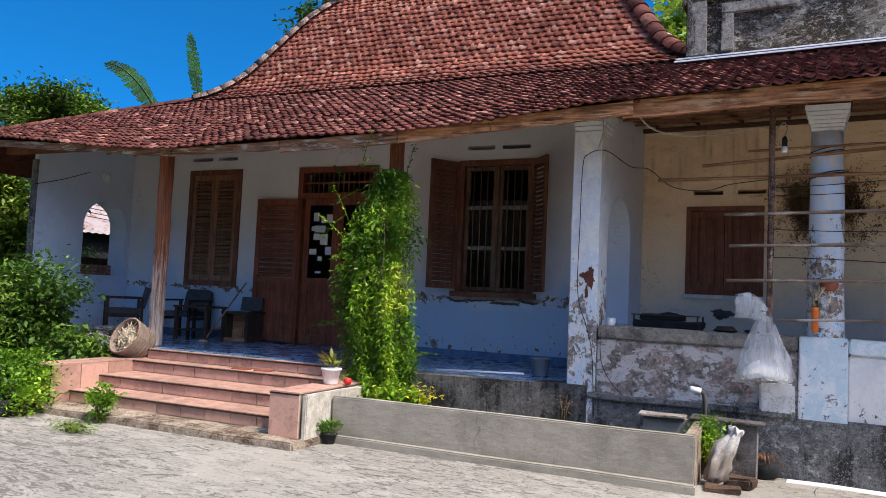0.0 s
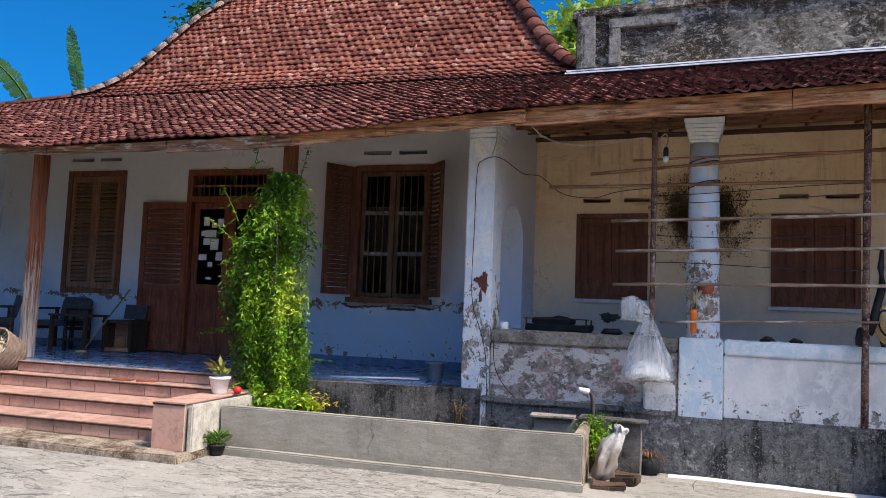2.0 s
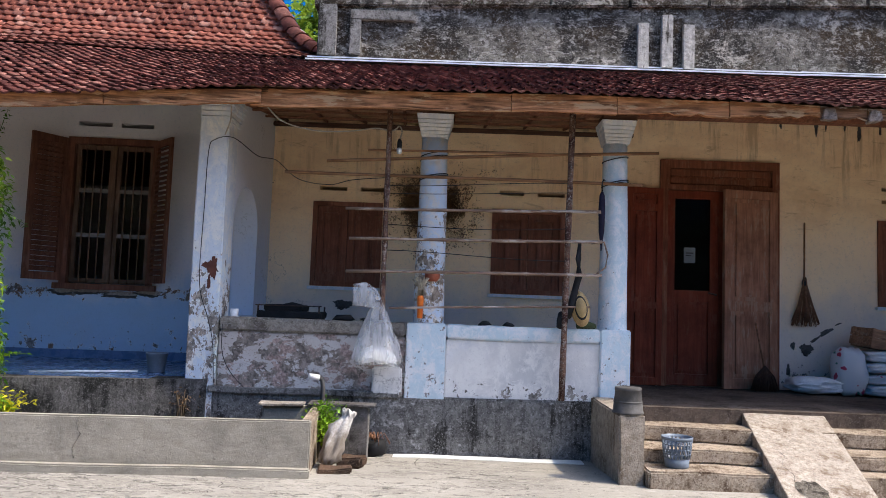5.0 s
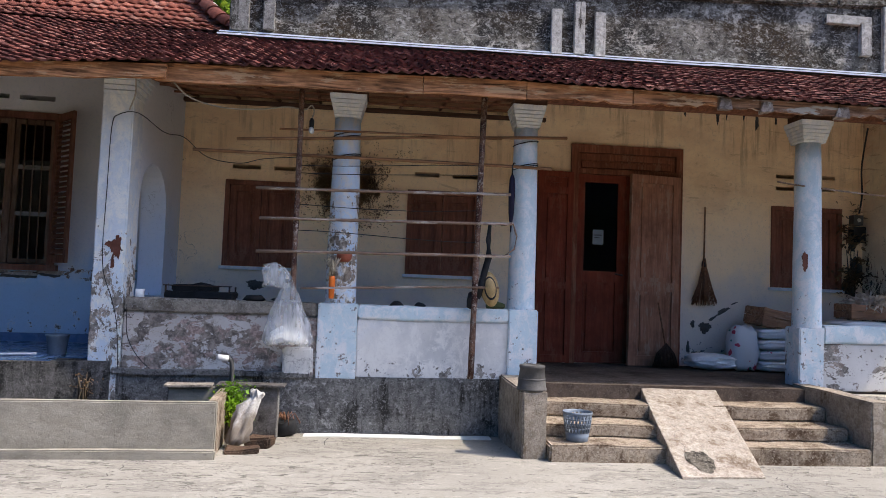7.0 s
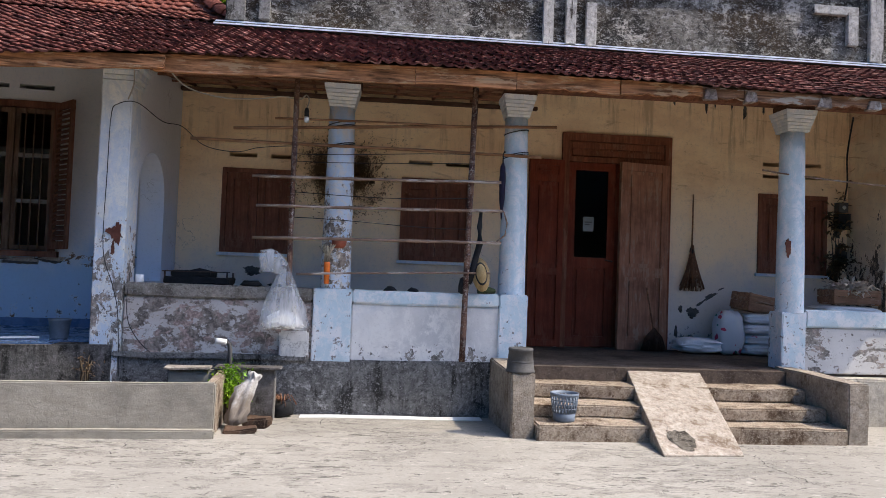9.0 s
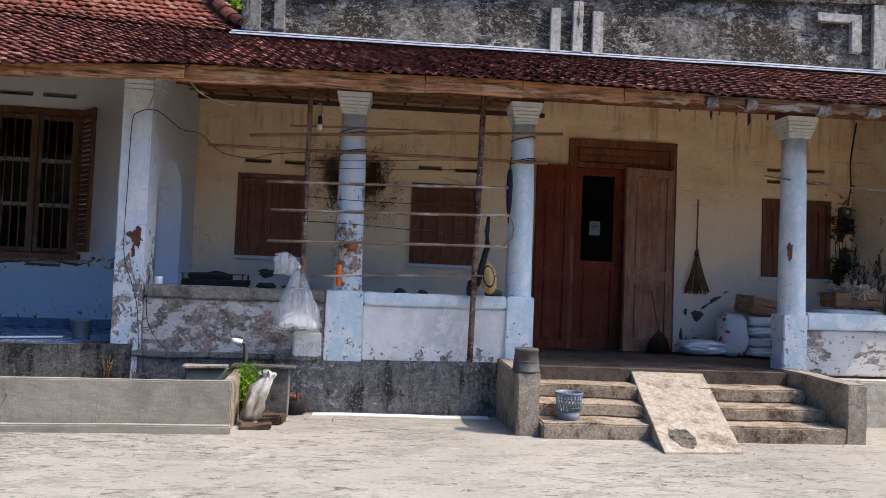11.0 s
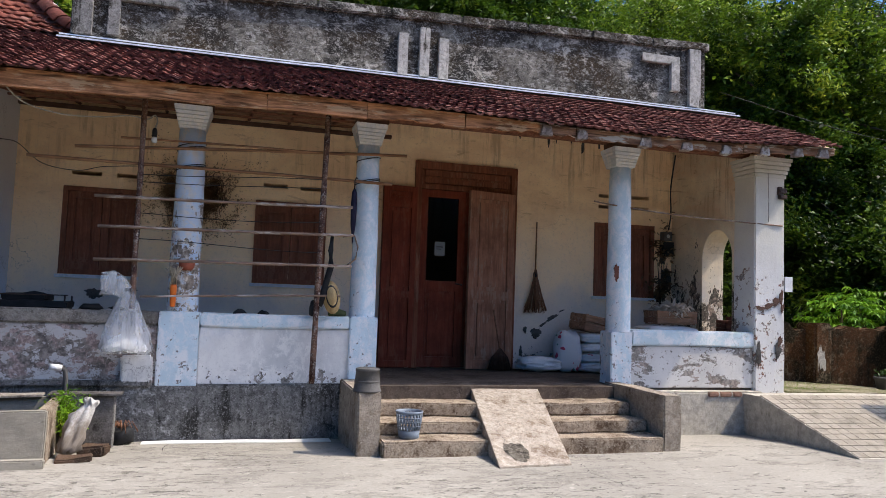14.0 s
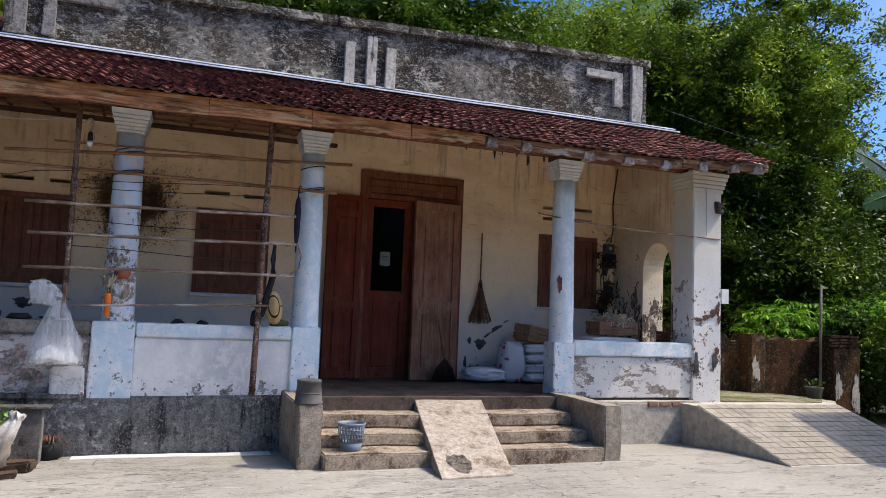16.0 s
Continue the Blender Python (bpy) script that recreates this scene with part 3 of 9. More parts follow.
def film_mat():
    """Thin milky polythene."""
    n = Nodes("milky polythene")
    col = n.mix(n.ramp(n.noise((30, 30, 4), 5), 0.4, 0.7), (0.66, 0.66, 0.66), (0.85, 0.85, 0.85))
    n.put(col, n.b.inputs["Base Color"])
    n.b.inputs["Roughness"].default_value = 0.3
    tr = n.node("ShaderNodeBsdfTransparent")
    mx = n.node("ShaderNodeMixShader")
    n.put(n.ramp(n.noise((14, 14, 3), 6, 0.65), 0.3, 0.7, 0.17, 0.45), mx.inputs[0])
    n.t.links.new(tr.outputs[0], mx.inputs[1])
    n.t.links.new(n.b.outputs[0], mx.inputs[2])
    n.t.links.new(mx.outputs[0], n.t.nodes["Material Output"].inputs[0])
    return n.m


M["glass"] = glass_mat()
M["film"] = film_mat()


# ---- building blocks ----
rng = random.Random(7)
nrg = np.random.default_rng(11)
I4 = Matrix.Identity(4)


def B():
    return bmesh.new()


def box(bm, x0, x1, y0, y1, z0, z1, m=None):
    v = [bm.verts.new((x, y, z)) for z in (z0, z1) for y in (y0, y1) for x in (x0, x1)]
    for f in ((0, 2, 3, 1), (4, 5, 7, 6), (0, 1, 5, 4), (1, 3, 7, 5), (3, 2, 6, 7), (2, 0, 4, 6)):
        bm.faces.new([v[i] for i in f])
    if m is not None:
        bmesh.ops.transform(bm, matrix=m, verts=v)
    return v


def slab(bm, foot, z0, z1):
    """A prism over a polygon in plan; z1 may be a number or one height a corner."""
    n = len(foot)
    tops = z1 if isinstance(z1, (list, tuple)) else [z1] * n
    lo = [bm.verts.new((x, y, z0)) for x, y in foot]
    hi = [bm.verts.new((x, y, z)) for (x, y), z in zip(foot, tops)]
    bm.faces.new(lo[::-1])
    bm.faces.new(hi)
    for i in range(n):
        bm.faces.new((lo[i], lo[(i + 1) % n], hi[(i + 1) % n], hi[i]))


def cyl(bm, p, q, r0, r1=None, n=10, caps=True):
    p, q = Vector(p), Vector(q)
    r1 = r0 if r1 is None else r1
    turn = (q - p).to_track_quat("Z", "Y")
    rings = []
    for at, r in ((p, r0), (q, r1)):
        rings.append([bm.verts.new(at + turn @ Vector((r * math.cos(2 * math.pi * i / n), r * math.sin(2 * math.pi * i / n), 0))) for i in range(n)])
    for i in range(n):
        f = bm.faces.new((rings[0][i], rings[0][(i + 1) % n], rings[1][(i + 1) % n], rings[1][i]))
        f.smooth = n > 5
    if caps:
        bm.faces.new(rings[0][::-1])
        bm.faces.new(rings[1])


def tube(bm, pts, r, n=6):
    """A round strand through the points; r: a radius, or one for each point."""
    pts = [Vector(p) for p in pts]
    rs = r if isinstance(r, (list, tuple)) else [r] * len(pts)
    rings = []
    for i, p in enumerate(pts):
        d = pts[min(i + 1, len(pts) - 1)] - pts[max(i - 1, 0)]
        turn = d.to_track_quat("Z", "Y") if d.length > 1e-6 else Euler((0, 0, 0)).to_quaternion()
        rings.append([bm.verts.new(p + turn @ Vector((rs[i] * math.cos(2 * math.pi * k / n), rs[i] * math.sin(2 * math.pi * k / n), 0))) for k in range(n)])
    for a, b in zip(rings, rings[1:]):
        for k in range(n):
            bm.faces.new((a[k], a[(k + 1) % n], b[(k + 1) % n], b[k])).smooth = True
    bm.faces.new(rings[0][::-1])
    bm.faces.new(rings[-1])


def lathe(bm, profile, n=24, at=(0, 0, 0), smooth=True, caps=(True, True)):
    """Turn a profile of (radius, height) round the upright axis."""
    rings = []
    for r, z in profile:
        rings.append([bm.verts.new((at[0] + r * math.cos(2 * math.pi * i / n), at[1] + r * math.sin(2 * math.pi * i / n), at[2] + z)) for i in range(n)])
    for a, b in zip(rings, rings[1:]):
        for i in range(n):
            bm.faces.new((a[i], a[(i + 1) % n], b[(i + 1) % n], b[i])).smooth = smooth
    if caps[0]:
        bm.faces.new(rings[0][::-1])
    if caps[1]:
        bm.faces.new(rings[-1])


def worn(bm, width=0.012, wobble=0.0, cuts=0):
    """Round all edges a little and shift the corners unevenly."""
    if cuts:
        bmesh.ops.subdivide_edges(bm, edges=bm.edges[:], cuts=cuts, use_grid_fill=True)
    if wobble:
        for v in bm.verts:
            v.co += Vector(noise.noise_vector(v.co * 3.1)) * wobble
    if width:
        sharp = [e for e in bm.edges if len(e.link_faces) == 2 and e.calc_face_angle(0) > 0.5]
        bmesh.ops.bevel(bm, geom=sharp, offset=width, segments=2, affect="EDGES", clamp_overlap=True)
    return bm


def part(name, bm, material, parent=None, label="", fix=True):
    """Link a bmesh as one mesh object under a thing or under a part."""
    if fix:
        bmesh.ops.recalc_face_normals(bm, faces=bm.faces[:])
    me = bpy.data.meshes.new(name)
    bm.to_mesh(me)
    bm.free()
    me.materials.append(material)
    ob = new(name, me)
    ob.parent = parent
    if label:
        ob["label"] = label
    return ob


def thing(name, at, label, category, group="", kind=""):
    """An Empty that carries the parts of a thing; at: a place or a pose."""
    ob = new(name)
    ob.empty_display_size = 0.1
    ob.matrix_basis = at if isinstance(at, Matrix) else Matrix.Translation(at)
    return tagged(ob, label, category, group, kind)


def single(name, bm, material, label, category, group="", kind="", at=None):
    ob = part(name, bm, material)
    if at is not None:
        ob.matrix_basis = at
    return tagged(ob, label, category, group, kind)


def pierced(bm, u0, u1, z0, z1, w0, w1, holes, axis="y", arches=()):
    """A wall with thickness: its length runs in u (x, or y where axis is x), its thickness from w0 to w1.
    holes: (u0, u1, z0, z1); arches: (u0, u1, sill, spring, crown)."""
    place = (lambda u, w, z: (u, w, z)) if axis == "y" else (lambda u, w, z: (w, u, z))
    us = sorted({u0, u1, *(h[i] for h in holes for i in (0, 1)), *(a[i] for a in arches for i in (0, 1))})
    zs = sorted({z0, z1, *(h[i] for h in holes for i in (2, 3)), *(a[i] for a in arches for i in (2, 4))})
    empty = list(holes) + [(a[0], a[1], a[2], a[4]) for a in arches]
    cache = {}

    def vert(u, w, z):
        key = (round(u, 5), round(w, 5), round(z, 5))
        if key not in cache:
            cache[key] = bm.verts.new(place(u, w, z))
        return cache[key]

    def quad(*p):
        vs = [vert(*q) for q in p]
        if len(set(vs)) > 2 and not bm.faces.get(vs):
            bm.faces.new(vs)

    def solid(i, j):
        if not (0 <= i < len(us) - 1 and 0 <= j < len(zs) - 1):
            return False
        cu, cz = (us[i] + us[i + 1]) / 2, (zs[j] + zs[j + 1]) / 2
        return not any(a < cu < b and c < cz < d for a, b, c, d in empty)

    for i in range(len(us) - 1):
        for j in range(len(zs) - 1):
            if not solid(i, j):
                continue
            a, b, c, d = us[i], us[i + 1], zs[j], zs[j + 1]
            for w in (w0, w1):
                quad((a, w, c), (b, w, c), (b, w, d), (a, w, d))
            if not solid(i - 1, j):
                quad((a, w0, c), (a, w1, c), (a, w1, d), (a, w0, d))
            if not solid(i + 1, j):
                quad((b, w0, c), (b, w1, c), (b, w1, d), (b, w0, d))
            if not solid(i, j - 1):
                quad((a, w0, c), (b, w0, c), (b, w1, c), (a, w1, c))
            if not solid(i, j + 1):
                quad((a, w0, d), (b, w0, d), (b, w1, d), (a, w1, d))
    for a, b, sill, spring, crown in arches:
        n = 14
        arc = [((a + b) / 2 - (b - a) / 2 * math.cos(math.pi * k / n), spring + (crown - 0.002 - spring) * math.sin(math.pi * k / n)) for k in range(n + 1)]
        for (ua, za), (ub, zb) in zip(arc, arc[1:]):
            for w in (w0, w1):
                quad((ua, w, za), (ub, w, zb), (ub, w, crown), (ua, w, crown))
            quad((ua, w0, za), (ub, w0, zb), (ub, w1, zb), (ua, w1, za))
    return bm


def panel_leaf(parent, name, w, h, t, material, splits, m=None, label="", glass=None):
    """A framed door or shutter leaf, hinged at x = 0, its face towards -y; splits: heights of the rails between panels."""
    leaf = thing(name, m or I4, label, "") if parent is None else None
    s = 0.10 * min(1.0, w / 0.7) + 0.01
    bm = B()
    box(bm, 0, s, -t, 0, 0, h)
    box(bm, w - s, w, -t, 0, 0, h)
    levels = [0, *splits, h]
    for i, z in enumerate(levels):
        half = s if i in (0, len(levels) - 1) else s * 0.6
        z0 = 0 if i == 0 else (h - s if i == len(levels) - 1 else z - half)
        z1 = s * 1.2 if i == 0 else (h if i == len(levels) - 1 else z + half)
        box(bm, s, w - s, -t, 0, z0, z1)
    worn(bm, 0.004)
    ob = part(name, bm, material, parent, label)
    if m is not None:
        ob.matrix_basis = m
    for i in range(len(levels) - 1):
        z0 = (s * 1.2 if i == 0 else levels[i] + s * 0.6)
        z1 = (h - s if i == len(levels) - 2 else levels[i + 1] - s * 0.6)
        if glass is not None and i == glass:
            g = B()
            box(g, s, w - s, -t * 0.6, -t * 0.4, z0, z1)
            pane = part("pane", g, M["glass"], ob)
            pane.visible_shadow = False
            continue
        p = B()
        box(p, s, w - s, -t * 0.58, -t * 0.42, z0, z1)
        e = 0.055 * min(1.0, (w - 2 * s) / 0.3)
        box(p, s + e, w - s - e, -t * 0.90, -t * 0.10, z0 + e, z1 - e)
        worn(p, 0.009)
        part("panel", p, material, ob)
        b = B()
        c = 0.020
        for x0, x1, a0, a1 in ((s, w - s, z0, z0 + c), (s, w - s, z1 - c, z1), (s, s + c, z0 + c, z1 - c), (w - s - c, w - s, z0 + c, z1 - c)):
            box(b, x0, x1, -t - 0.007, -t * 0.55, a0, a1)
        worn(b, 0.006)
        part("moulding", b, material, ob)
    return ob


def louvre_leaf(parent, name, w, h, t, material, solid_to=0.0, m=None, gap=0.062, label=""):
    """A louvred leaf with its slats, and a plain panel below solid_to."""
    s = 0.075
    bm = B()
    box(bm, 0, s, -t, 0, 0, h)
    box(bm, w - s, w, -t, 0, 0, h)
    box(bm, s, w - s, -t, 0, 0, s * 1.3)
    box(bm, s, w - s, -t, 0, h - s * 1.2, h)
    if solid_to:
        box(bm, s, w - s, -t, 0, solid_to - s, solid_to)
        box(bm, s, w - s, -t * 0.7, -t * 0.3, s * 1.3, solid_to - s)
    worn(bm, 0.004)
    ob = part(name, bm, material, parent, label)
    if m is not None:
        ob.matrix_basis = m
    z0, z1 = (solid_to or s * 1.3) + 0.01, h - s * 1.2
    n = int((z1 - z0) / gap)
    sl = B()
    box(sl, s, w - s, -0.034, 0.034, -0.006, 0.006, Matrix.Rotation(radians(46), 4, "X"))
    first = None
    for i in range(n):
        at = Matrix.Translation((0, -t / 2, z0 + (i + 0.5) * (z1 - z0) / n)) @ Matrix.Rotation(radians(rng.uniform(-5, 5)), 4, "X")
        if first is None:
            first = part("slat", sl, material, ob)
            slat = first
        else:
            slat = new("slat", first.data)
            slat.parent = ob
        slat.matrix_basis = at
    return ob


def leaf_cloud(name, centres, size, material, parent=None, aspect=0.45, droop=0.0, up=0.6, spread=0.35, kind="", fold=0.25, along=None):
    """Many small pointed leaves in one mesh, each a folded diamond of four corners."""
    c = np.asarray(centres, float)
    n = len(c)
    if along is None:
        d = nrg.normal(size=(n, 3))
        d[:, 2] = d[:, 2] * 0.6 - droop
    else:
        d = np.asarray(along, float) + nrg.normal(size=(n, 3)) * 0.35
    d /= np.linalg.norm(d, axis=1, keepdims=True) + 1e-9
    nor = nrg.normal(size=(n, 3)) * (1 - up)
    nor[:, 2] += up
    side = np.cross(d, nor)
    side /= np.linalg.norm(side, axis=1, keepdims=True) + 1e-9
    nor = np.cross(side, d)
    s = size * (1 + spread * nrg.uniform(-1, 1, (n, 1)))
    mid = c + d * s * 0.45
    lift = nor * s * fold * aspect
    verts = np.stack([c, mid + side * s * aspect * 0.5 + lift, c + d * s - np.array([0, 0, 1]) * s * 0.12, mid - side * s * aspect * 0.5 + lift], 1).reshape(-1, 3)
    me = bpy.data.meshes.new(name)
    me.vertices.add(len(verts))
    me.vertices.foreach_set("co", verts.ravel())
    me.loops.add(4 * n)
    me.loops.foreach_set("vertex_index", np.arange(4 * n))
    me.polygons.add(n)
    me.polygons.foreach_set("loop_start", np.arange(0, 4 * n, 4))
    me.update(calc_edges=True)
    me.validate()
    me.materials.append(material)
    ob = new(name, me)
    ob.parent = parent
    if kind:
        ob["kind"] = kind
    return ob


def clumps(centre, radii, n_clumps, n_leaves, clump_r, hollow=0.45, rag=0.25, floor=None):
    """Leaf places: clumps spread over an uneven ellipsoid, leaves about each clump."""
    c = np.array(centre, float)
    r = np.array(radii, float)
    d = nrg.normal(size=(n_clumps, 3))
    d /= np.linalg.norm(d, axis=1, keepdims=True)
    k = (hollow + (1 - hollow) * nrg.uniform(0, 1, (n_clumps, 1))) * (1 + rag * nrg.normal(size=(n_clumps, 1)))
    mid = c + d * r * k
    per = n_leaves // n_clumps
    size = clump_r * nrg.uniform(0.5, 1.3, (n_clumps, 1, 1))
    p = (mid[:, None, :] + nrg.normal(size=(n_clumps, per, 3)) * size * np.array([1, 1, 0.65])).reshape(-1, 3)
    if floor is not None:
        p = p[p[:, 2] > floor]
    return p


def tree(name, at, height, crown_c, crown_r, leaves, leaf, material, label, trunk_r=0.18, limbs=7, n_clumps=70, clump_r=0.5, category="tree", aspect=0.45, group=""):
    t = thing(name, at, label, category, group)
    bm = B()
    cc = Vector(crown_c)
    bend = [Vector((0.15 * math.sin(3 * k) * k, 0.12 * math.cos(2 * k) * k, height * k)) for k in (0, 0.3, 0.6, 1.0)]
    tube(bm, bend, [trunk_r, trunk_r * 0.8, trunk_r * 0.6, trunk_r * 0.3], 8)
    part("trunk", bm, M["bark"], t)
    for i in range(limbs):
        k = rng.uniform(0.3, 0.95)
        base = Vector((0.15 * math.sin(3 * k) * k, 0.12 * math.cos(2 * k) * k, height * k))
        a = 2 * math.pi * i / limbs + rng.uniform(-0.4, 0.4)
        tip = cc + Vector((math.cos(a) * crown_r[0] * 0.75, math.sin(a) * crown_r[1] * 0.75, rng.uniform(-0.5, 0.7) * crown_r[2]))
        mid = base.lerp(tip, 0.5) + Vector((0, 0, rng.uniform(-0.1, 0.4)))
        lb = B()
        tube(lb, [base, mid, tip], [trunk_r * 0.38, trunk_r * 0.22, trunk_r * 0.07], 6)
        part("limb", lb, M["bark"], t)
    leaf_cloud("crown", clumps(crown_c, crown_r, n_clumps, leaves, clump_r), leaf, material, t, aspect)
    heart = [0.80 * q for q in crown_r]
    leaf_cloud("inner_crown", clumps(crown_c, heart, n_clumps, leaves // 3, clump_r * 1.5, 0.05, 0.10), leaf * 1.4, material, t, aspect)
    return t


# ---- ground ----
LH = Matrix.Translation((-2.3, 10.05, 0)) @ Matrix.Rotation(radians(4.0), 4, "Z")


def ground():
    bm = B()
    s = [-400, -120, -40, -14, -6, 0, 6, 12, 30, 90, 400]
    vs = [[bm.verts.new((x, y, -0.09)) for x in s] for y in s]
    for j in range(len(s) - 1):
        for i in range(len(s) - 1):
            bm.faces.new((vs[j][i], vs[j][i + 1], vs[j + 1][i + 1], vs[j + 1][i]))
    single("ground", bm, M["earth"], "bare earth with dead leaves under the trees", "ground", kind="structure")
    bm = B()
    xs = [-9.5 + 0.5 * i for i in range(48)]
    ys = [-7 + 0.5 * j for j in range(32)]
    grid = [[bm.verts.new((x, y, -0.06 * max(0.0, min(1.0, (y - 6.9) / 1.0)) + 0.008 * noise.noise((x * 0.7, y * 0.7, 0)) - 0.004)) for x in xs] for y in ys]
    for j in range(len(ys) - 1):
        for i in range(len(xs) - 1):
            bm.faces.new((grid[j][i], grid[j][i + 1], grid[j + 1][i + 1], grid[j + 1][i])).smooth = True
    single("pavement", bm, M["yard"], "sun-bleached concrete yard with flaked patches and cracks", "pavement", kind="structure")


ground()


# ---- walls ----
def walls():
    # left house
    bm = pierced(B(), -8.9, 0.1, -0.1, 4.6, 0.0, 0.32, [(-2.39, -1.23, 1.58, 3.50), (-7.53, -6.42, 1.51, 3.49), (-5.22, -3.78, 0.62, 3.48),
                 (-2.30, -1.87, 3.665, 3.725), (-1.75, -1.33, 3.665, 3.725), (-7.52, -7.08, 3.66, 3.72), (-6.95, -6.54, 3.66, 3.72)])
    single("wall_1", bm, M["left_wall"], "white wall with a blue lower half, flaking under the sills", "wall", kind="structure", at=LH)
    bm = pierced(B(), -1.93, 0.32, -0.1, 4.3, -9.30, -8.9, [], "x", [(-1.01, -0.10, 1.60, 2.44, 2.90)])
    for v in bm.verts:
        if v.co.z > 4.2:
            v.co.z = 3.52 + (v.co.y + 2.12) * 0.42
        if v.co.x < -9.2 and v.co.y < -1.5:
            v.co.x = -9.0
    porch_side = single("wall_2", bm, M["porch_side"], "side wall of the porch with an arched opening over bare bricks", "wall", kind="structure", at=LH)
    for k in range(9):
        bm = B()
        y, z = -0.995 + 0.295 * (k % 3), 1.604 + 0.062 * (k // 3)
        box(bm, -9.29, -9.20 + 0.012 * (k * 7 % 3), y, y + 0.285, z, z + 0.054)
        worn(bm, 0.008, 0.006, 1)
        part("brick", bm, M["brick_pale"], porch_side)
    bm = B()
    box(bm, -9.24, -8.9, 0.32, 6.0, -0.1, 3.9)
    box(bm, -9.24, 0.1, 6.0, 6.3, -0.1, 3.9)
    box(bm, -0.25, 0.1, 0.32, 6.0, -0.1, 4.6)
    single("wall_3", bm, M["left_wall"], "plain limewashed outer walls of the left house", "wall", kind="structure", at=LH)
    bm = B()
    box(bm, -8.9, -0.25, 0.32, 6.0, 0.5, 0.6)
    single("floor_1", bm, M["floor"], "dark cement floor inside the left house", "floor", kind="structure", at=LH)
    bm = B()
    box(bm, -8.9, -0.25, 0.32, 6.0, 3.76, 3.86)
    single("ceiling_1", bm, M["deck"], "dark board ceiling inside the left house", "ceiling", kind="structure", at=LH)
    # right house
    bm = pierced(B(), -2.04, 7.7, -0.1, 4.55, 10.05, 10.35, [(-1.47, -0.56, 1.68, 2.79), (0.90, 1.85, 1.66, 2.77), (5.97, 6.99, 1.67, 2.79), (3.11, 4.65, 0.545, 3.50),
                 (-1.40, -1.04, 2.945, 3.0), (-0.865, -0.54, 2.945, 3.0), (0.985, 1.31, 2.96, 3.02), (1.49, 1.85, 2.955, 3.01),
                 (6.03, 6.40, 3.19, 3.245), (6.52, 6.90, 3.20, 3.255), (6.03, 6.40, 3.02, 3.075), (6.52, 6.90, 3.03, 3.085)])
    single("wall_4", bm, M["right_wall"], "cream wall going pale blue below, streaked and stained", "wall", kind="structure")
    bm = pierced(B(), 8.05, 10.05, -0.1, 4.0, -2.33, -2.04, [], "x", [(8.40, 9.42, 1.27, 2.28, 2.77)])
    for v in bm.verts:
        if v.co.z > 3.9:
            v.co.z = 3.56 + (v.co.y - 8.05) * 0.40
    single("wall_5", bm, M["porch_end"], "blue-white end wall of the porch with an arched opening", "wall", kind="structure")
    bm = pierced(B(), 8.08, 10.05, -0.1, 4.0, 7.32, 7.68, [], "x", [(8.56, 9.24, 1.2, 2.25, 2.66)])
    for v in bm.verts:
        if v.co.z > 3.9:
            v.co.z = 3.58 + (v.co.y - 8.05) * 0.40
    single("wall_6", bm, M["end_wall"], "stained cream end wall of the porch with an arched opening", "wall", kind="structure")
    bm = B()
    box(bm, -2.0, -1.7, 10.4, 16.2, -0.1, 4.6)
    box(bm, 7.4, 7.7, 10.35, 16.2, -0.1, 4.6)
    box(bm, -1.7, 7.4, 15.9, 16.2, -0.1, 4.6)
    single("wall_7", bm, M["right_wall"], "plain outer walls of the right house", "wall", kind="structure")
    bm = B()
    box(bm, -1.7, 7.4, 10.35, 15.9, 0.4, 0.52)
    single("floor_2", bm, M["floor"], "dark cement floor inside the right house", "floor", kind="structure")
    bm = B()
    box(bm, -1.7, 7.4, 10.35, 15.9, 4.2, 4.3)
    single("ceiling_2", bm, M["deck"], "dark board ceiling inside the right house", "ceiling", kind="structure")


walls()


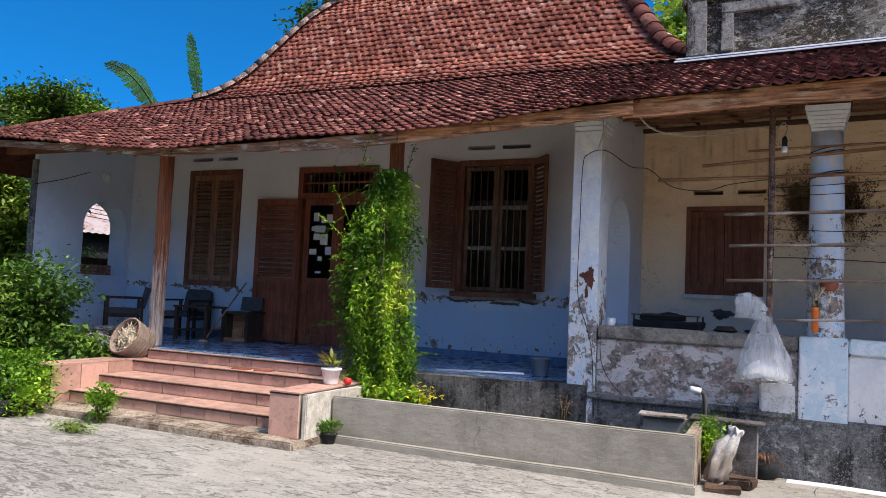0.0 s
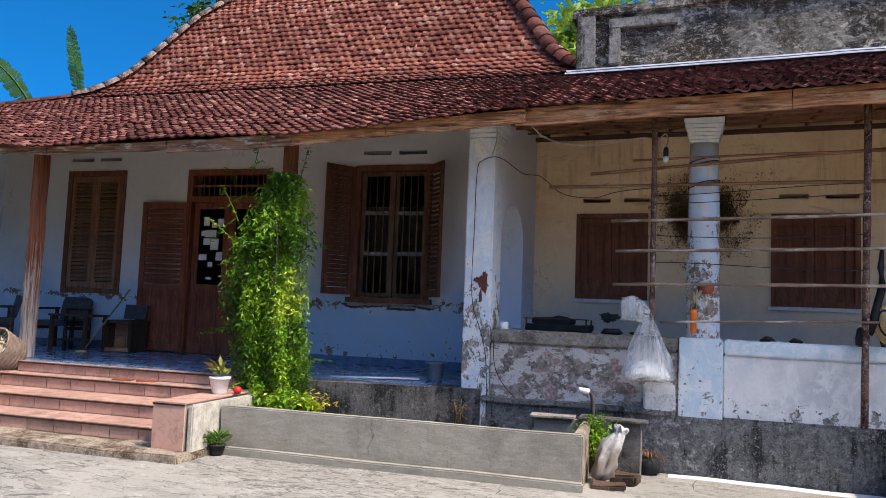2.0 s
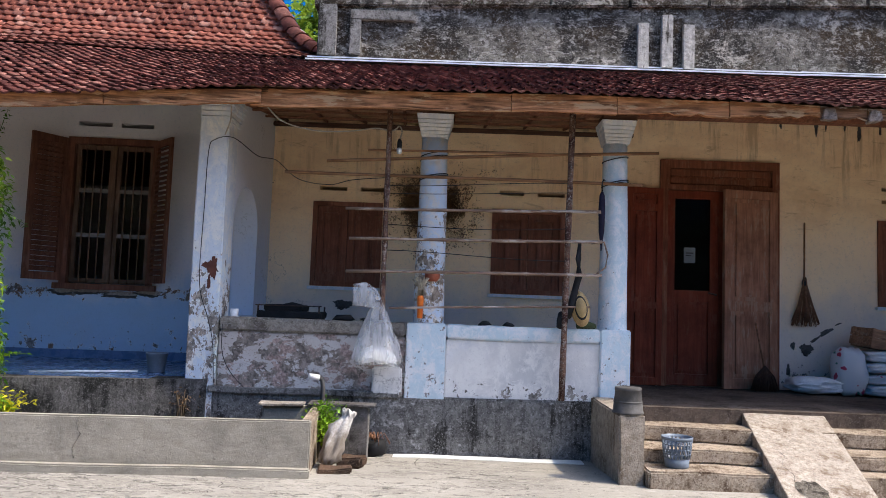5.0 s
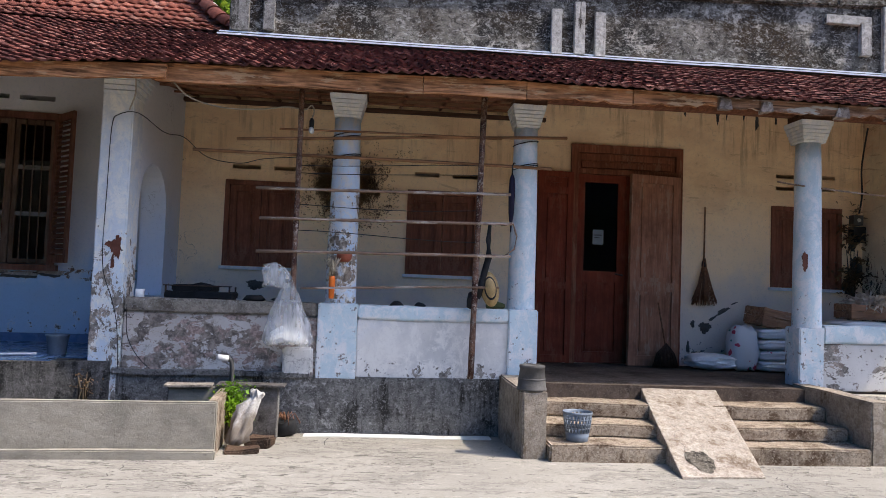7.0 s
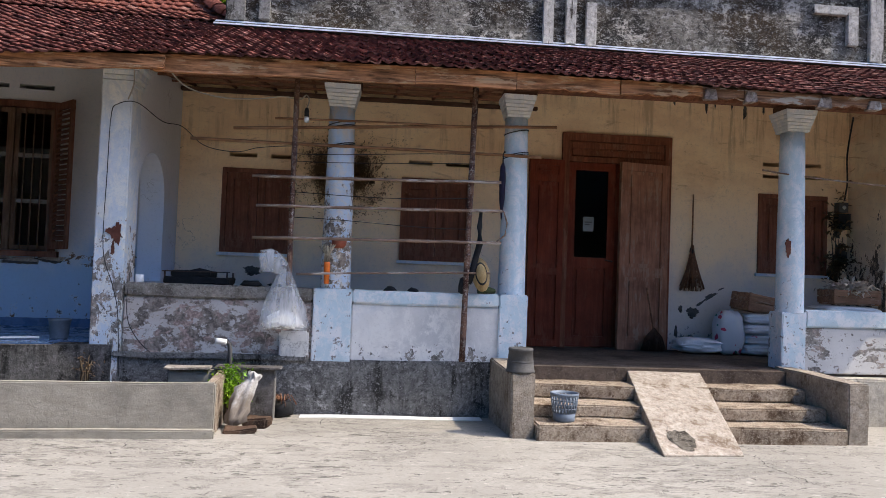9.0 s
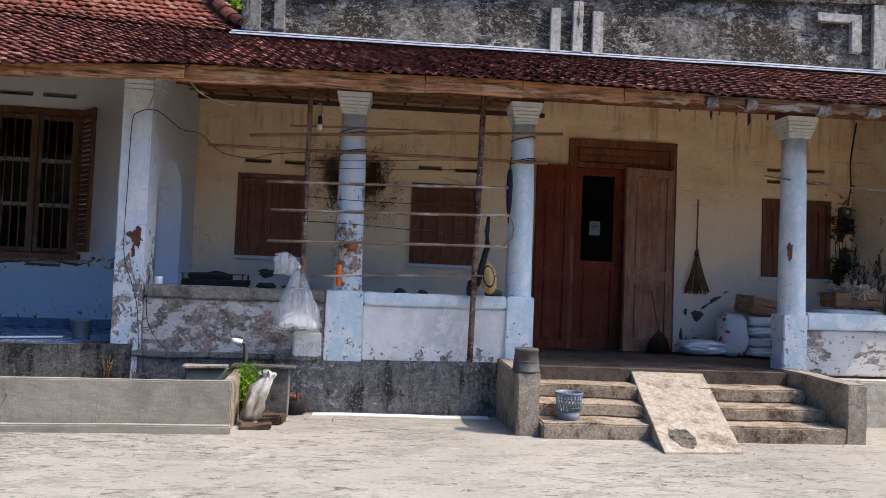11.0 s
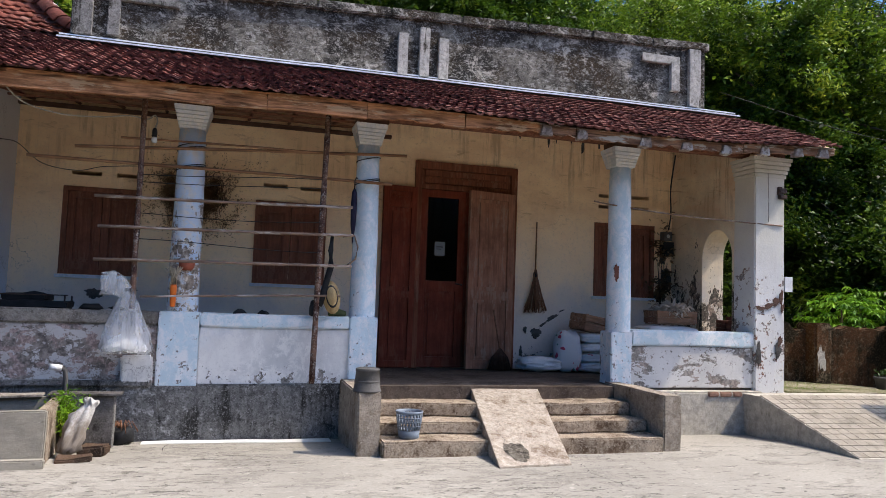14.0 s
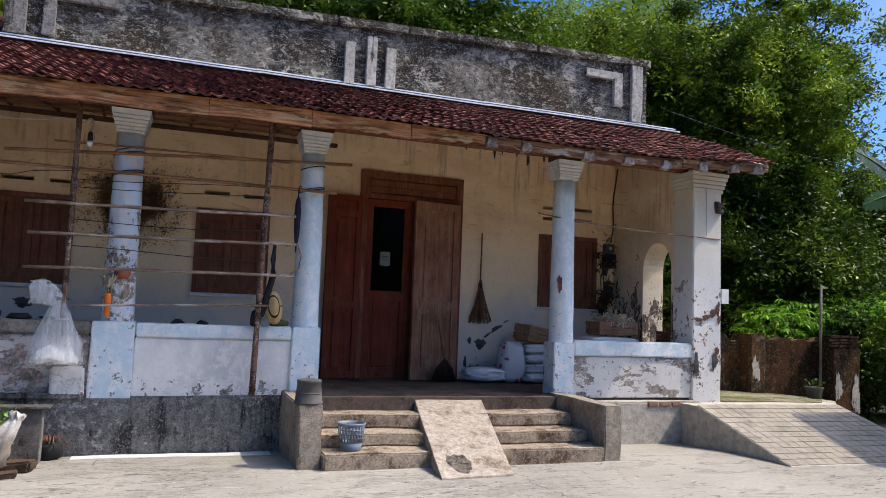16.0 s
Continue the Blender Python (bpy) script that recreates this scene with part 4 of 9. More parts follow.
def porch_floors():
    # right porch: a cement slab on a plastered plinth
    bm = B()
    slab(bm, [(-2.04, 8.10), (2.09, 8.10), (2.09, 7.78), (5.10, 7.78), (5.10, 8.10), (7.32, 8.10), (7.32, 10.05), (-2.04, 10.05)], 0.40, 0.545)
    worn(bm, 0.01)
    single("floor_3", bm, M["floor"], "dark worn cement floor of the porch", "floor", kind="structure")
    bm = B()
    box(bm, -2.34, 1.90, 8.03, 8.3, -0.12, 0.53)
    worn(bm, 0.02, 0.012, 6)
    single("plinth", bm, M["plinth"], "damp grey cement plinth blackened with algae", "plinth", kind="structure")
    bm = B()
    box(bm, 5.30, 7.34, 7.92, 8.3, -0.12, 0.47)
    worn(bm, 0.02, 0.010, 5)
    single("plinth", bm, M["plinth_pale"], "pale cement plinth with a worn ledge", "plinth", kind="structure")
    bm = B()
    box(bm, -2.1, -0.12, 7.99, 8.06, 0.50, 0.56)
    worn(bm, 0.015, 0.01, 5)
    single("trim", bm, M["plinth"], "worn cement ledge along the plinth", "ledge", kind="structure")
    bm = B()
    for a, b in ((6.50, 6.66), (6.675, 6.84), (6.86, 7.0)):
        box(bm, a, b, 7.905, 8.0, 0.405, 0.462)
    worn(bm, 0.012, 0.014, 2)
    single("trim", bm, M["brick_pale"], "bare red bricks showing in the plinth ledge", "bricks", kind="structure")
    # left porch
    bm = B()
    slab(bm, [(-9.2, -2.5), (-2.2, -2.5), (0.05, -2.06), (0.05, 0.0), (-9.2, 0.0)], -0.1, 0.625)
    worn(bm, 0.01)
    floor = single("floor_4", bm, M["plinth_damp"], "blue glazed tile floor of the left porch", "floor", kind="structure", at=LH)
    # low skirting of darker blue tiles
    bm = B()
    box(bm, -8.9, -5.3, -0.015, 0.0, 0.63, 0.74)
    box(bm, -3.7, 0.0, -0.015, 0.0, 0.63, 0.74)
    single("baseboard", bm, M["blue_tile"], "dark blue tile skirting", "skirting", kind="structure", at=LH)
    return floor


LEFT_FLOOR = porch_floors()


# ---- rail walls and columns of the right porch ----
def rails():
    def rail(x0, x1, z_top, cap, material, cap_material, label):
        t = thing("rail_wall", (0, 0, 0), label, "low wall", "porch rail walls", "structure")
        bm = B()
        box(bm, x0, x1, 8.07, 8.28, 0.5, z_top - cap)
        worn(bm, 0.012, 0.008, 6)
        part("body", bm, material, t)
        bm = B()
        box(bm, x0, x1, 8.045, 8.31, z_top - cap + 0.002, z_top)
        worn(bm, 0.02, 0.014, 6)
        part("coping", bm, cap_material, t)

    rail(-2.03, -0.07, 1.275, 0.145, M["rail_old"], M["coping_old"], "low porch wall, its paint flaked to grey and pink render")
    rail(0.34, 1.95, 1.275, 0.145, M["rail_new"], M["column"], "low whitewashed porch wall with a pale blue coping")
    rail(5.478, 7.32, 1.225, 0.20, M["rail_sun"], M["column"], "low porch wall with brown flaked patches")


rails()


def column(x, pier_x0, pier_x1, pier_top, material, worn_mat, label, shaft_r=0.152, floor=0.50, y=8.27, deep=(0.24, 0.20), shift=0.0):
    t = thing("column", (x, y, floor), label, "column", "porch columns")
    bm = B()
    box(bm, pier_x0 - x, pier_x1 - x, -deep[0], deep[1], -0.02, pier_top - floor)
    worn(bm, 0.012, 0.007, 4)
    part("base", bm, material, t)
    bm = B()
    h0, h1 = pier_top - floor, 3.27 - floor
    prof = [(shaft_r * 1.05, h0 - 0.01)]
    for k in range(9):
        f = k / 8
        prof.append((shaft_r * (1.04 - 0.16 * f + 0.03 * math.sin(math.pi * f)), h0 + (h1 - h0) * f))
    lathe(bm, prof, 28)
    for v in bm.verts:
        v.co += Vector(noise.noise_vector(v.co * 2.2 + Vector((x, 0, 0)))) * 0.006
    part("shaft", bm, worn_mat, t)
    bm = B()
    z = h1
    r = shaft_r * 0.86
    for g, d in ((0.002, 0.030), (0.010, 0.036), (0.020, 0.038), (0.030, 0.040), (0.041, 0.042), (0.054, 0.062)):
        a = r + g
        v = box(bm, -a + shift, a + shift, -a, a, z, z + d - 0.006)
        for q in v[4:]:
            q.co.x += 0.007 * (1 if q.co.x > shift else -1)
            q.co.y += 0.007 * (1 if q.co.y > 0 else -1)
        z += d
    worn(bm, 0.007, 0.004)
    part("capital", bm, M["pillar"], t, "stepped white capital")
    bm = B()
    box(bm, -r - 0.035 + shift, r + 0.075 + shift, -r - 0.03, r + 0.03, z - 0.004, 3.592 - floor)
    worn(bm, 0.008, 0.006, 2)
    part("pad", bm, M["beam"], t, "dark wooden pad under the plate")
    return t


column(0.145, -0.07, 0.34, 1.28, M["column"], M["column_worn"], "round porch column, blue limewash peeling to render", 0.158)
column(2.11, 1.94, 2.255, 1.28, M["column"], M["column"], "round pale blue porch column", 0.145)
column(5.362, 5.190, 5.478, 1.19, M["column"], M["column"], "round pale blue column with a red scar", 0.150, y=8.19, deep=(0.16, 0.14))

def corner_pillars():
    t = thing("pillar", (-2.19, 8.06, 0.5), "square white corner pillar with peeling paint and stepped capital", "pillar", "corner pillars")
    bm = B()
    box(bm, -0.155, 0.155, -0.035, 0.33, -0.6, 2.88)
    worn(bm, 0.014, 0.010, 6)
    part("shaft", bm, M["pillar"], t)
    bm = B()
    for k in range(5):
        g = 0.012 + 0.014 * k
        box(bm, -0.150 + 0.3 * g, 0.155 + 1.2 * g, -0.035 - g, 0.34, 2.84 + 0.052 * k, 2.84 + 0.052 * k + 0.044)
    worn(bm, 0.008, 0.004)
    part("capital", bm, M["pillar"], t)
    t = thing("pillar", (7.51, 8.06, 0.44), "square white corner pillar, sunlit, flaked to brick", "pillar", "corner pillars")
    bm = B()
    box(bm, -0.235, 0.235, -0.03, 0.4, -0.5, 2.92)
    worn(bm, 0.014, 0.010, 6)
    part("shaft", bm, M["pillar_sun"], t)
    bm = B()
    for k in range(5):
        g = 0.012 + 0.014 * k
        box(bm, -0.235 - g, 0.235 + g, -0.03 - g, 0.4, 2.86 + 0.055 * k, 2.86 + 0.055 * k + 0.046)
    worn(bm, 0.008, 0.004)
    part("capital", bm, M["pillar_sun"], t)


corner_pillars()


# ---- parapet of the right house ----
def parapet():
    t = thing("parapet", (0, 0, 0), "cement parapet blackened by algae with pale mouldings", "parapet", kind="structure")
    tilt = 0.030
    bm = B()
    slab(bm, [(-1.54, 10.05), (7.90, 10.05), (7.90, 10.30), (-1.54, 10.30)], 4.5, [5.50 - tilt * 1.5, 5.50 + tilt * 7.9, 5.50 + tilt * 7.9, 5.50 - tilt * 1.5])
    worn(bm, 0.015)
    part("wall", bm, M["parapet"], t)
    n = 9
    for i in range(n):
        a, b = -1.60 + 9.56 * i / n + 0.004, -1.60 + 9.56 * (i + 1) / n - 0.004
        c = B()
        za, zb = 5.49 + tilt * a + rng.uniform(-0.006, 0.006), 5.49 + tilt * b
        slab(c, [(a, 9.99), (b, 9.99), (b, 10.36), (a, 10.36)], za, [za + 0.14, zb + 0.14, zb + 0.14, za + 0.14])
        for v in c.verts:
            if v.co.x > (a + b) / 2 and v.co.z < za + 0.001:
                v.co.z = zb
        worn(c, 0.02, 0.006, 2)
        part("coping", c, M["parapet"], t)

    def bar(x0, x1, z0, z1, name="moulding", mat="parapet_trim"):
        m = B()
        box(m, x0, x1, 9.985, 10.06, z0 + tilt * x0, z1 + tilt * x0)
        worn(m, 0.008, 0.005, 2)
        part(name, m, M[mat], t)

    for x, z0, z1 in ((2.84, 4.61, 5.27), (3.16, 4.65, 5.38), (3.45, 4.63, 5.25)):
        bar(x - 0.075, x + 0.075, z0, z1)
    bar(-1.10, -0.23, 5.31, 5.44, mat="parapet_dim")
    bar(-1.10, -0.95, 4.83, 5.307, mat="parapet_dim")
    bar(-1.52, -1.28, 4.81, 5.52, mat="parapet_dim")
    bar(6.72, 7.40, 5.23, 5.36)
    bar(7.24, 7.40, 4.78, 5.226)
    bar(7.58, 7.79, 4.55, 5.50)
    for a, b, dz in ((-1.66, 1.6, 0.0), (1.55, 5.0, 0.006), (4.95, 8.46, 0.012)):
        fl = B()
        v = box(fl, a, b, 9.875, 9.975, 4.655 + dz, 4.678 + dz)
        for q in v:
            if q.co.y > 9.95:
                q.co.z += 0.030
        box(fl, a, b, 10.002, 10.045, 4.728 + dz, 4.752 + dz)
        worn(fl, 0.004, 0.006, 4)
        part("flashing", fl, M["metal_white"], t, "white sheet-metal flashing")
        fl = B()
        box(fl, a, b, 9.978, 10.03, 4.64 + dz, 4.726 + dz)
        worn(fl, 0.005, 0.004, 4)
        part("upstand", fl, M["rubber"], t)


parapet()


# ---- roofs ----
def tile_shape(w, length, amp, k):
    """One S-shaped pantile: x across, y up the slope, z off it; its lower edge shows its thickness."""
    us = [i / 6 for i in range(7)]
    prof = [amp * (0.5 + 0.5 * math.cos(2 * math.pi * (u - 0.18))) ** 1.3 for u in us]
    th = 0.019
    vs, fs = [], []
    for y, dz in ((0.0, 0.019), (length, -0.008)):
        for u, z in zip(us, prof):
            vs.append(((u - 0.5) * w * 1.10, y + (0.006 * math.sin(7 * u + k) if y == 0 else 0), z + dz))
    for u, z in zip(us, prof):
        vs.append(((u - 0.5) * w * 1.10, 0.006 * math.sin(7 * u + k), z + 0.019 - th))
    for i in range(6):
        fs.append((i, i + 1, 8 + i, 7 + i))
        fs.append((14 + i, 15 + i, i + 1, i))
    return vs, fs


def tiled(parent, surf, span, length, w, e, near_mat, far_mat, near, amp=0.034, jitter=0.75, lap=0.045):
    """Lay pantiles in rows over a surface surf(u, s), s up the slope; those that near() picks become parts, the rest one mesh."""
    shapes = []
    for k in range(4):
        vs, fs = tile_shape(w, e + lap, amp, k)
        me = bpy.data.meshes.new("roof_tile")
        me.from_pydata(vs, [], fs)
        me.materials.append(near_mat)
        for p in list(me.polygons)[0::2]:
            p.use_smooth = True
        shapes.append((me, np.array(vs), fs))
    rest_v, rest_f, count, picked = [], [], 0, 0
    rows = int(length / e)
    for j in range(rows):
        s = j * e
        u0, u1 = span(s)
        n = max(1, int(round((u1 - u0) / w)))
        for i in range(n):
            u = u0 + (i + 0.5) * (u1 - u0) / n
            p = Vector(surf(u, s))
            du = (Vector(surf(u + 0.05, s)) - Vector(surf(u - 0.05, s))).normalized()
            ds = (Vector(surf(u, s + 0.10)) - Vector(surf(u, s))).normalized()
            nn = du.cross(ds).normalized()
            ds = nn.cross(du)
            m = Matrix((du, ds, nn)).transposed().to_4x4()
            m.translation = p + nn * rng.uniform(-0.006, 0.010) * jitter + ds * rng.uniform(-0.020, 0.020) * jitter
            m = m @ Euler((radians(rng.uniform(-3.4, 3.0) * jitter), radians(rng.uniform(-3.5, 3.5) * jitter), radians(rng.uniform(-4.0, 4.0) * jitter))).to_matrix().to_4x4()
            me, vs, fs = shapes[rng.randrange(4)]
            if picked < 300 and near(u, s):
                ob = new("roof_tile", me)
                ob.parent = parent
                ob.matrix_basis = m
                picked += 1
            else:
                mm = np.array(m)
                rest_v.append(vs @ mm[:3, :3].T + mm[:3, 3])
                base = count * len(vs)
                rest_f += [tuple(base + a for a in f) for f in fs]
                count += 1
    me = bpy.data.meshes.new("roof_tiles")
    me.from_pydata(np.concatenate(rest_v).tolist(), [], rest_f)
    me.materials.append(far_mat)
    for p in list(me.polygons)[0::2]:
        p.use_smooth = True
    ob = new("roof_tiles", me)
    ob.parent = parent
    ob["kind"] = "stuff"


def along(xs, ys, x):
    return float(np.interp(x, xs, ys))


def deck(parent, surf, span, length, drop, material, n=14, m=10, name="underside", start=0.0):
    bm = B()
    vs = []
    for j in range(m + 1):
        s = start + (length - start) * j / m
        u0, u1 = span(s)
        row = []
        for i in range(n + 1):
            p = Vector(surf(u0 + (u1 - u0) * i / n, s))
            row.append((bm.verts.new(p - Vector((0, 0, drop))), bm.verts.new(p - Vector((0, 0, drop + 0.02)))))
        vs.append(row)
    for k in (0, 1):
        for j in range(m):
            for i in range(n):
                bm.faces.new((vs[j][i][k], vs[j][i + 1][k], vs[j + 1][i + 1][k], vs[j + 1][i][k]))
    part(name, bm, material, parent, fix=False)


def cap_row(parent, pts, r, material, name="ridge_cap", step=0.3, seg=6):
    """Half-round cap tiles laid end to end along a line."""
    pts = [Vector(p) for p in pts]
    lens = [0.0]
    for a, b in zip(pts, pts[1:]):
        lens.append(lens[-1] + (b - a).length)
    xs, ys, zs = ([p[i] for p in pts] for i in range(3))
    at = lambda d: Vector((along(lens, xs, d), along(lens, ys, d), along(lens, zs, d)))
    n = int(lens[-1] / step)
    for i in range(n):
        a, b = at(i * step), at((i + 1.12) * step)
        d = (b - a).normalized()
        side = d.cross(Vector((0, 0, 1))).normalized()
        up = side.cross(d)
        bm = B()
        rings = []
        for p, q in ((a, r * 1.08), (b, r * 0.92)):
            out = []
            for k in range(seg + 1):
                t = math.pi * k / seg
                out.append(bm.verts.new(p + side * math.cos(t) * q + up * math.sin(t) * q * 0.9 - up * 0.02))
            rings.append(out)
        for k in range(seg):
            bm.faces.new((rings[0][k], rings[0][k + 1], rings[1][k + 1], rings[1][k])).smooth = True
        bm.faces.new(rings[0])
        bm.faces.new(rings[1][::-1])
        part(name, bm, material, parent)


EAVE_U = [-11.4, -8.6, -6.9, -5.3, -3.5, -2.0, -0.1, 0.6, 1.5]
EAVE_Z = [3.46, 3.50, 3.36, 3.24, 3.26, 3.30, 3.44, 3.48, 3.50]
PROF_V = [0.40, 0.67, 1.02, 1.51, 1.87, 2.35]
PROF_Z = [4.88, 5.04, 5.40, 6.21, 6.80, 7.36]


def left_roof():
    roof = thing("roof_1", LH, "steep hipped clay tile roof with a lower porch slope", "roof", kind="structure")
    run, V0 = 3.25, -2.85
    length = 3.60

    def low(u, s):
        f = s / length
        return (u, V0 + run * f, along(EAVE_U, EAVE_Z, u) * (1 - f) + 4.86 * f + 0.03 * math.sin(u * 1.3) * (1 - f))

    def low_span(s):
        f = s / length
        return (-11.25 + run * f, 0.62 + 0.25 * f)

    tiled(roof, low, low_span, length, 0.130, 0.152, M["maroon"], M["maroon_far"], lambda u, s: u > -2.6 and s < 1.8, 0.022)
    deck(roof, low, low_span, length, 0.05, M["deck"], 24, 8, start=0.13)
    arc = [0.0]
    for i in range(1, len(PROF_V)):
        arc.append(arc[-1] + math.hypot(PROF_V[i] - PROF_V[i - 1], PROF_Z[i] - PROF_Z[i - 1]))

    def high(u, s):
        s2 = min(max(s, 0), arc[-1] + 0.3)
        extra = max(0.0, s2 - arc[-1])
        return (u, along(arc, PROF_V, s2) + extra * 0.65, along(arc, PROF_Z, s2) + extra * 0.75)

    def high_span(s):
        v = along(arc, PROF_V, s)
        return (-8.4 + v, 1.30 - v)

    tiled(roof, high, high_span, arc[-1], 0.135, 0.130, M["terracotta"], M["terracotta_far"], lambda u, s: u > -2.0 and s < 1.2, 0.016)
    deck(roof, high, high_span, arc[-1], 0.05, M["deck"], 10, 10)
    # hip ends and back, plain slopes of the same tiles seen edge on
    for sgn, c in ((-1, -8.4), (1, 1.30)):
        def side(u, s, sgn=sgn, c=c):
            v = along(arc, PROF_V, min(max(s, 0), arc[-1]))
            return (c - sgn * v, 2.35 + sgn * u, along(arc, PROF_Z, min(max(s, 0), arc[-1])))

        def side_span(s):
            v = along(arc, PROF_V, s)
            return (-(2.35 - v), 2.35 - v)

        tiled(roof, side, side_span, arc[-1] - 0.25, 0.135, 0.130, M["terracotta"], M["terracotta_far"], lambda u, s: False, 0.016)
        deck(roof, side, side_span, arc[-1], 0.05, M["deck"], 6, 10)

    def back(u, s):
        v = along(arc, PROF_V, s)
        return (u, 4.70 - v, along(arc, PROF_Z, s))

    deck(roof, back, high_span, arc[-1], 0.0, M["terracotta_far"], 10, 10)

    def low_left(u, s):
        f = s / length
        return (-11.25 + run * f, u, 3.42 * (1 - f) + 4.86 * f)

    deck(roof, low_left, lambda s: (V0 + run * s / length, 8.0), length, 0.0, M["maroon_far"], 6, 6)
    # hips and ridge
    cap_row(roof, [(-8.4 + v, v, z + 0.05) for v, z in zip(PROF_V, PROF_Z)], 0.115, M["mortar"], step=0.28)
    cap_row(roof, [(1.30 - v, v, z + 0.05) for v, z in zip(PROF_V, PROF_Z)], 0.145, M["maroon"], step=0.26)
    cap_row(roof, [(-6.05, 2.35, 7.40), (-1.05, 2.35, 7.40)], 0.14, M["mortar"], step=0.34)
    cap_row(roof, [(-8.0 - 3.25 * k, 0.40 - 3.25 * k, 4.92 - 1.42 * k) for k in (0, 0.25, 0.5, 0.75, 1.0)], 0.070, M["maroon"], step=0.26)
    kn = B()
    lathe(kn, [(0.05, 0), (0.15, 0.03), (0.17, 0.10), (0.10, 0.17), (0.02, 0.20)], 10)
    for v in kn.verts:
        v.co += Vector(noise.noise_vector(v.co * 9)) * 0.03
    ob = part("finial", kn, M["parapet_trim"], roof, "crumbling white mortar knob")
    ob.matrix_basis = Matrix.Translation((-6.2, 2.18, 7.22))
    kn = B()
    lathe(kn, [(0.05, 0), (0.13, 0.03), (0.12, 0.08), (0.03, 0.13)], 8)
    for v in kn.verts:
        v.co += Vector(noise.noise_vector(v.co * 9)) * 0.04
    ob = part("finial", kn, M["parapet_trim"], roof, "crumbling white mortar knob")
    ob.matrix_basis = Matrix.Translation((0.34, 0.97, 5.36))
    # rafters and eaves board
    for i in range(20):
        u = -9.0 + i * 0.5
        r = B()
        a, b = Vector(low(u, 0.14)), Vector(low(u, length))
        cyl(r, a - Vector((0, 0, 0.11)), b - Vector((0, 0, 0.11)), 0.032, n=6)
        part("rafter", r, M["rafter"], roof)
    us = [-11.2, -9.9, -8.6, -6.9, -5.3, -3.6, -2.0, -0.9, 0.58]
    for i, (a, b) in enumerate(zip(us, us[1:])):
        f = B()
        za, zb = along(EAVE_U, EAVE_Z, a) + 0.025, along(EAVE_U, EAVE_Z, b) + 0.025
        h = 0.098 if i < 5 else 0.135
        vv = [f.verts.new(p) for p in ((a, -2.76, za - h), (b - 0.006, -2.76, zb - h), (b - 0.006, -2.72, zb - h), (a, -2.72, za - h),
                                       (a, -2.76, za), (b - 0.006, -2.76, zb), (b - 0.006, -2.72, zb), (a, -2.72, za))]
        for q in ((0, 1, 2, 3), (4, 5, 6, 7), (0, 1, 5, 4), (1, 2, 6, 5), (2, 3, 7, 6), (3, 0, 4, 7)):
            f.faces.new([vv[k] for k in q])
        worn(f, 0.008, 0.016, 5)
        part("eaves_board", f, M["fascia_old"] if i < 6 else M["fascia"], roof)


left_roof()


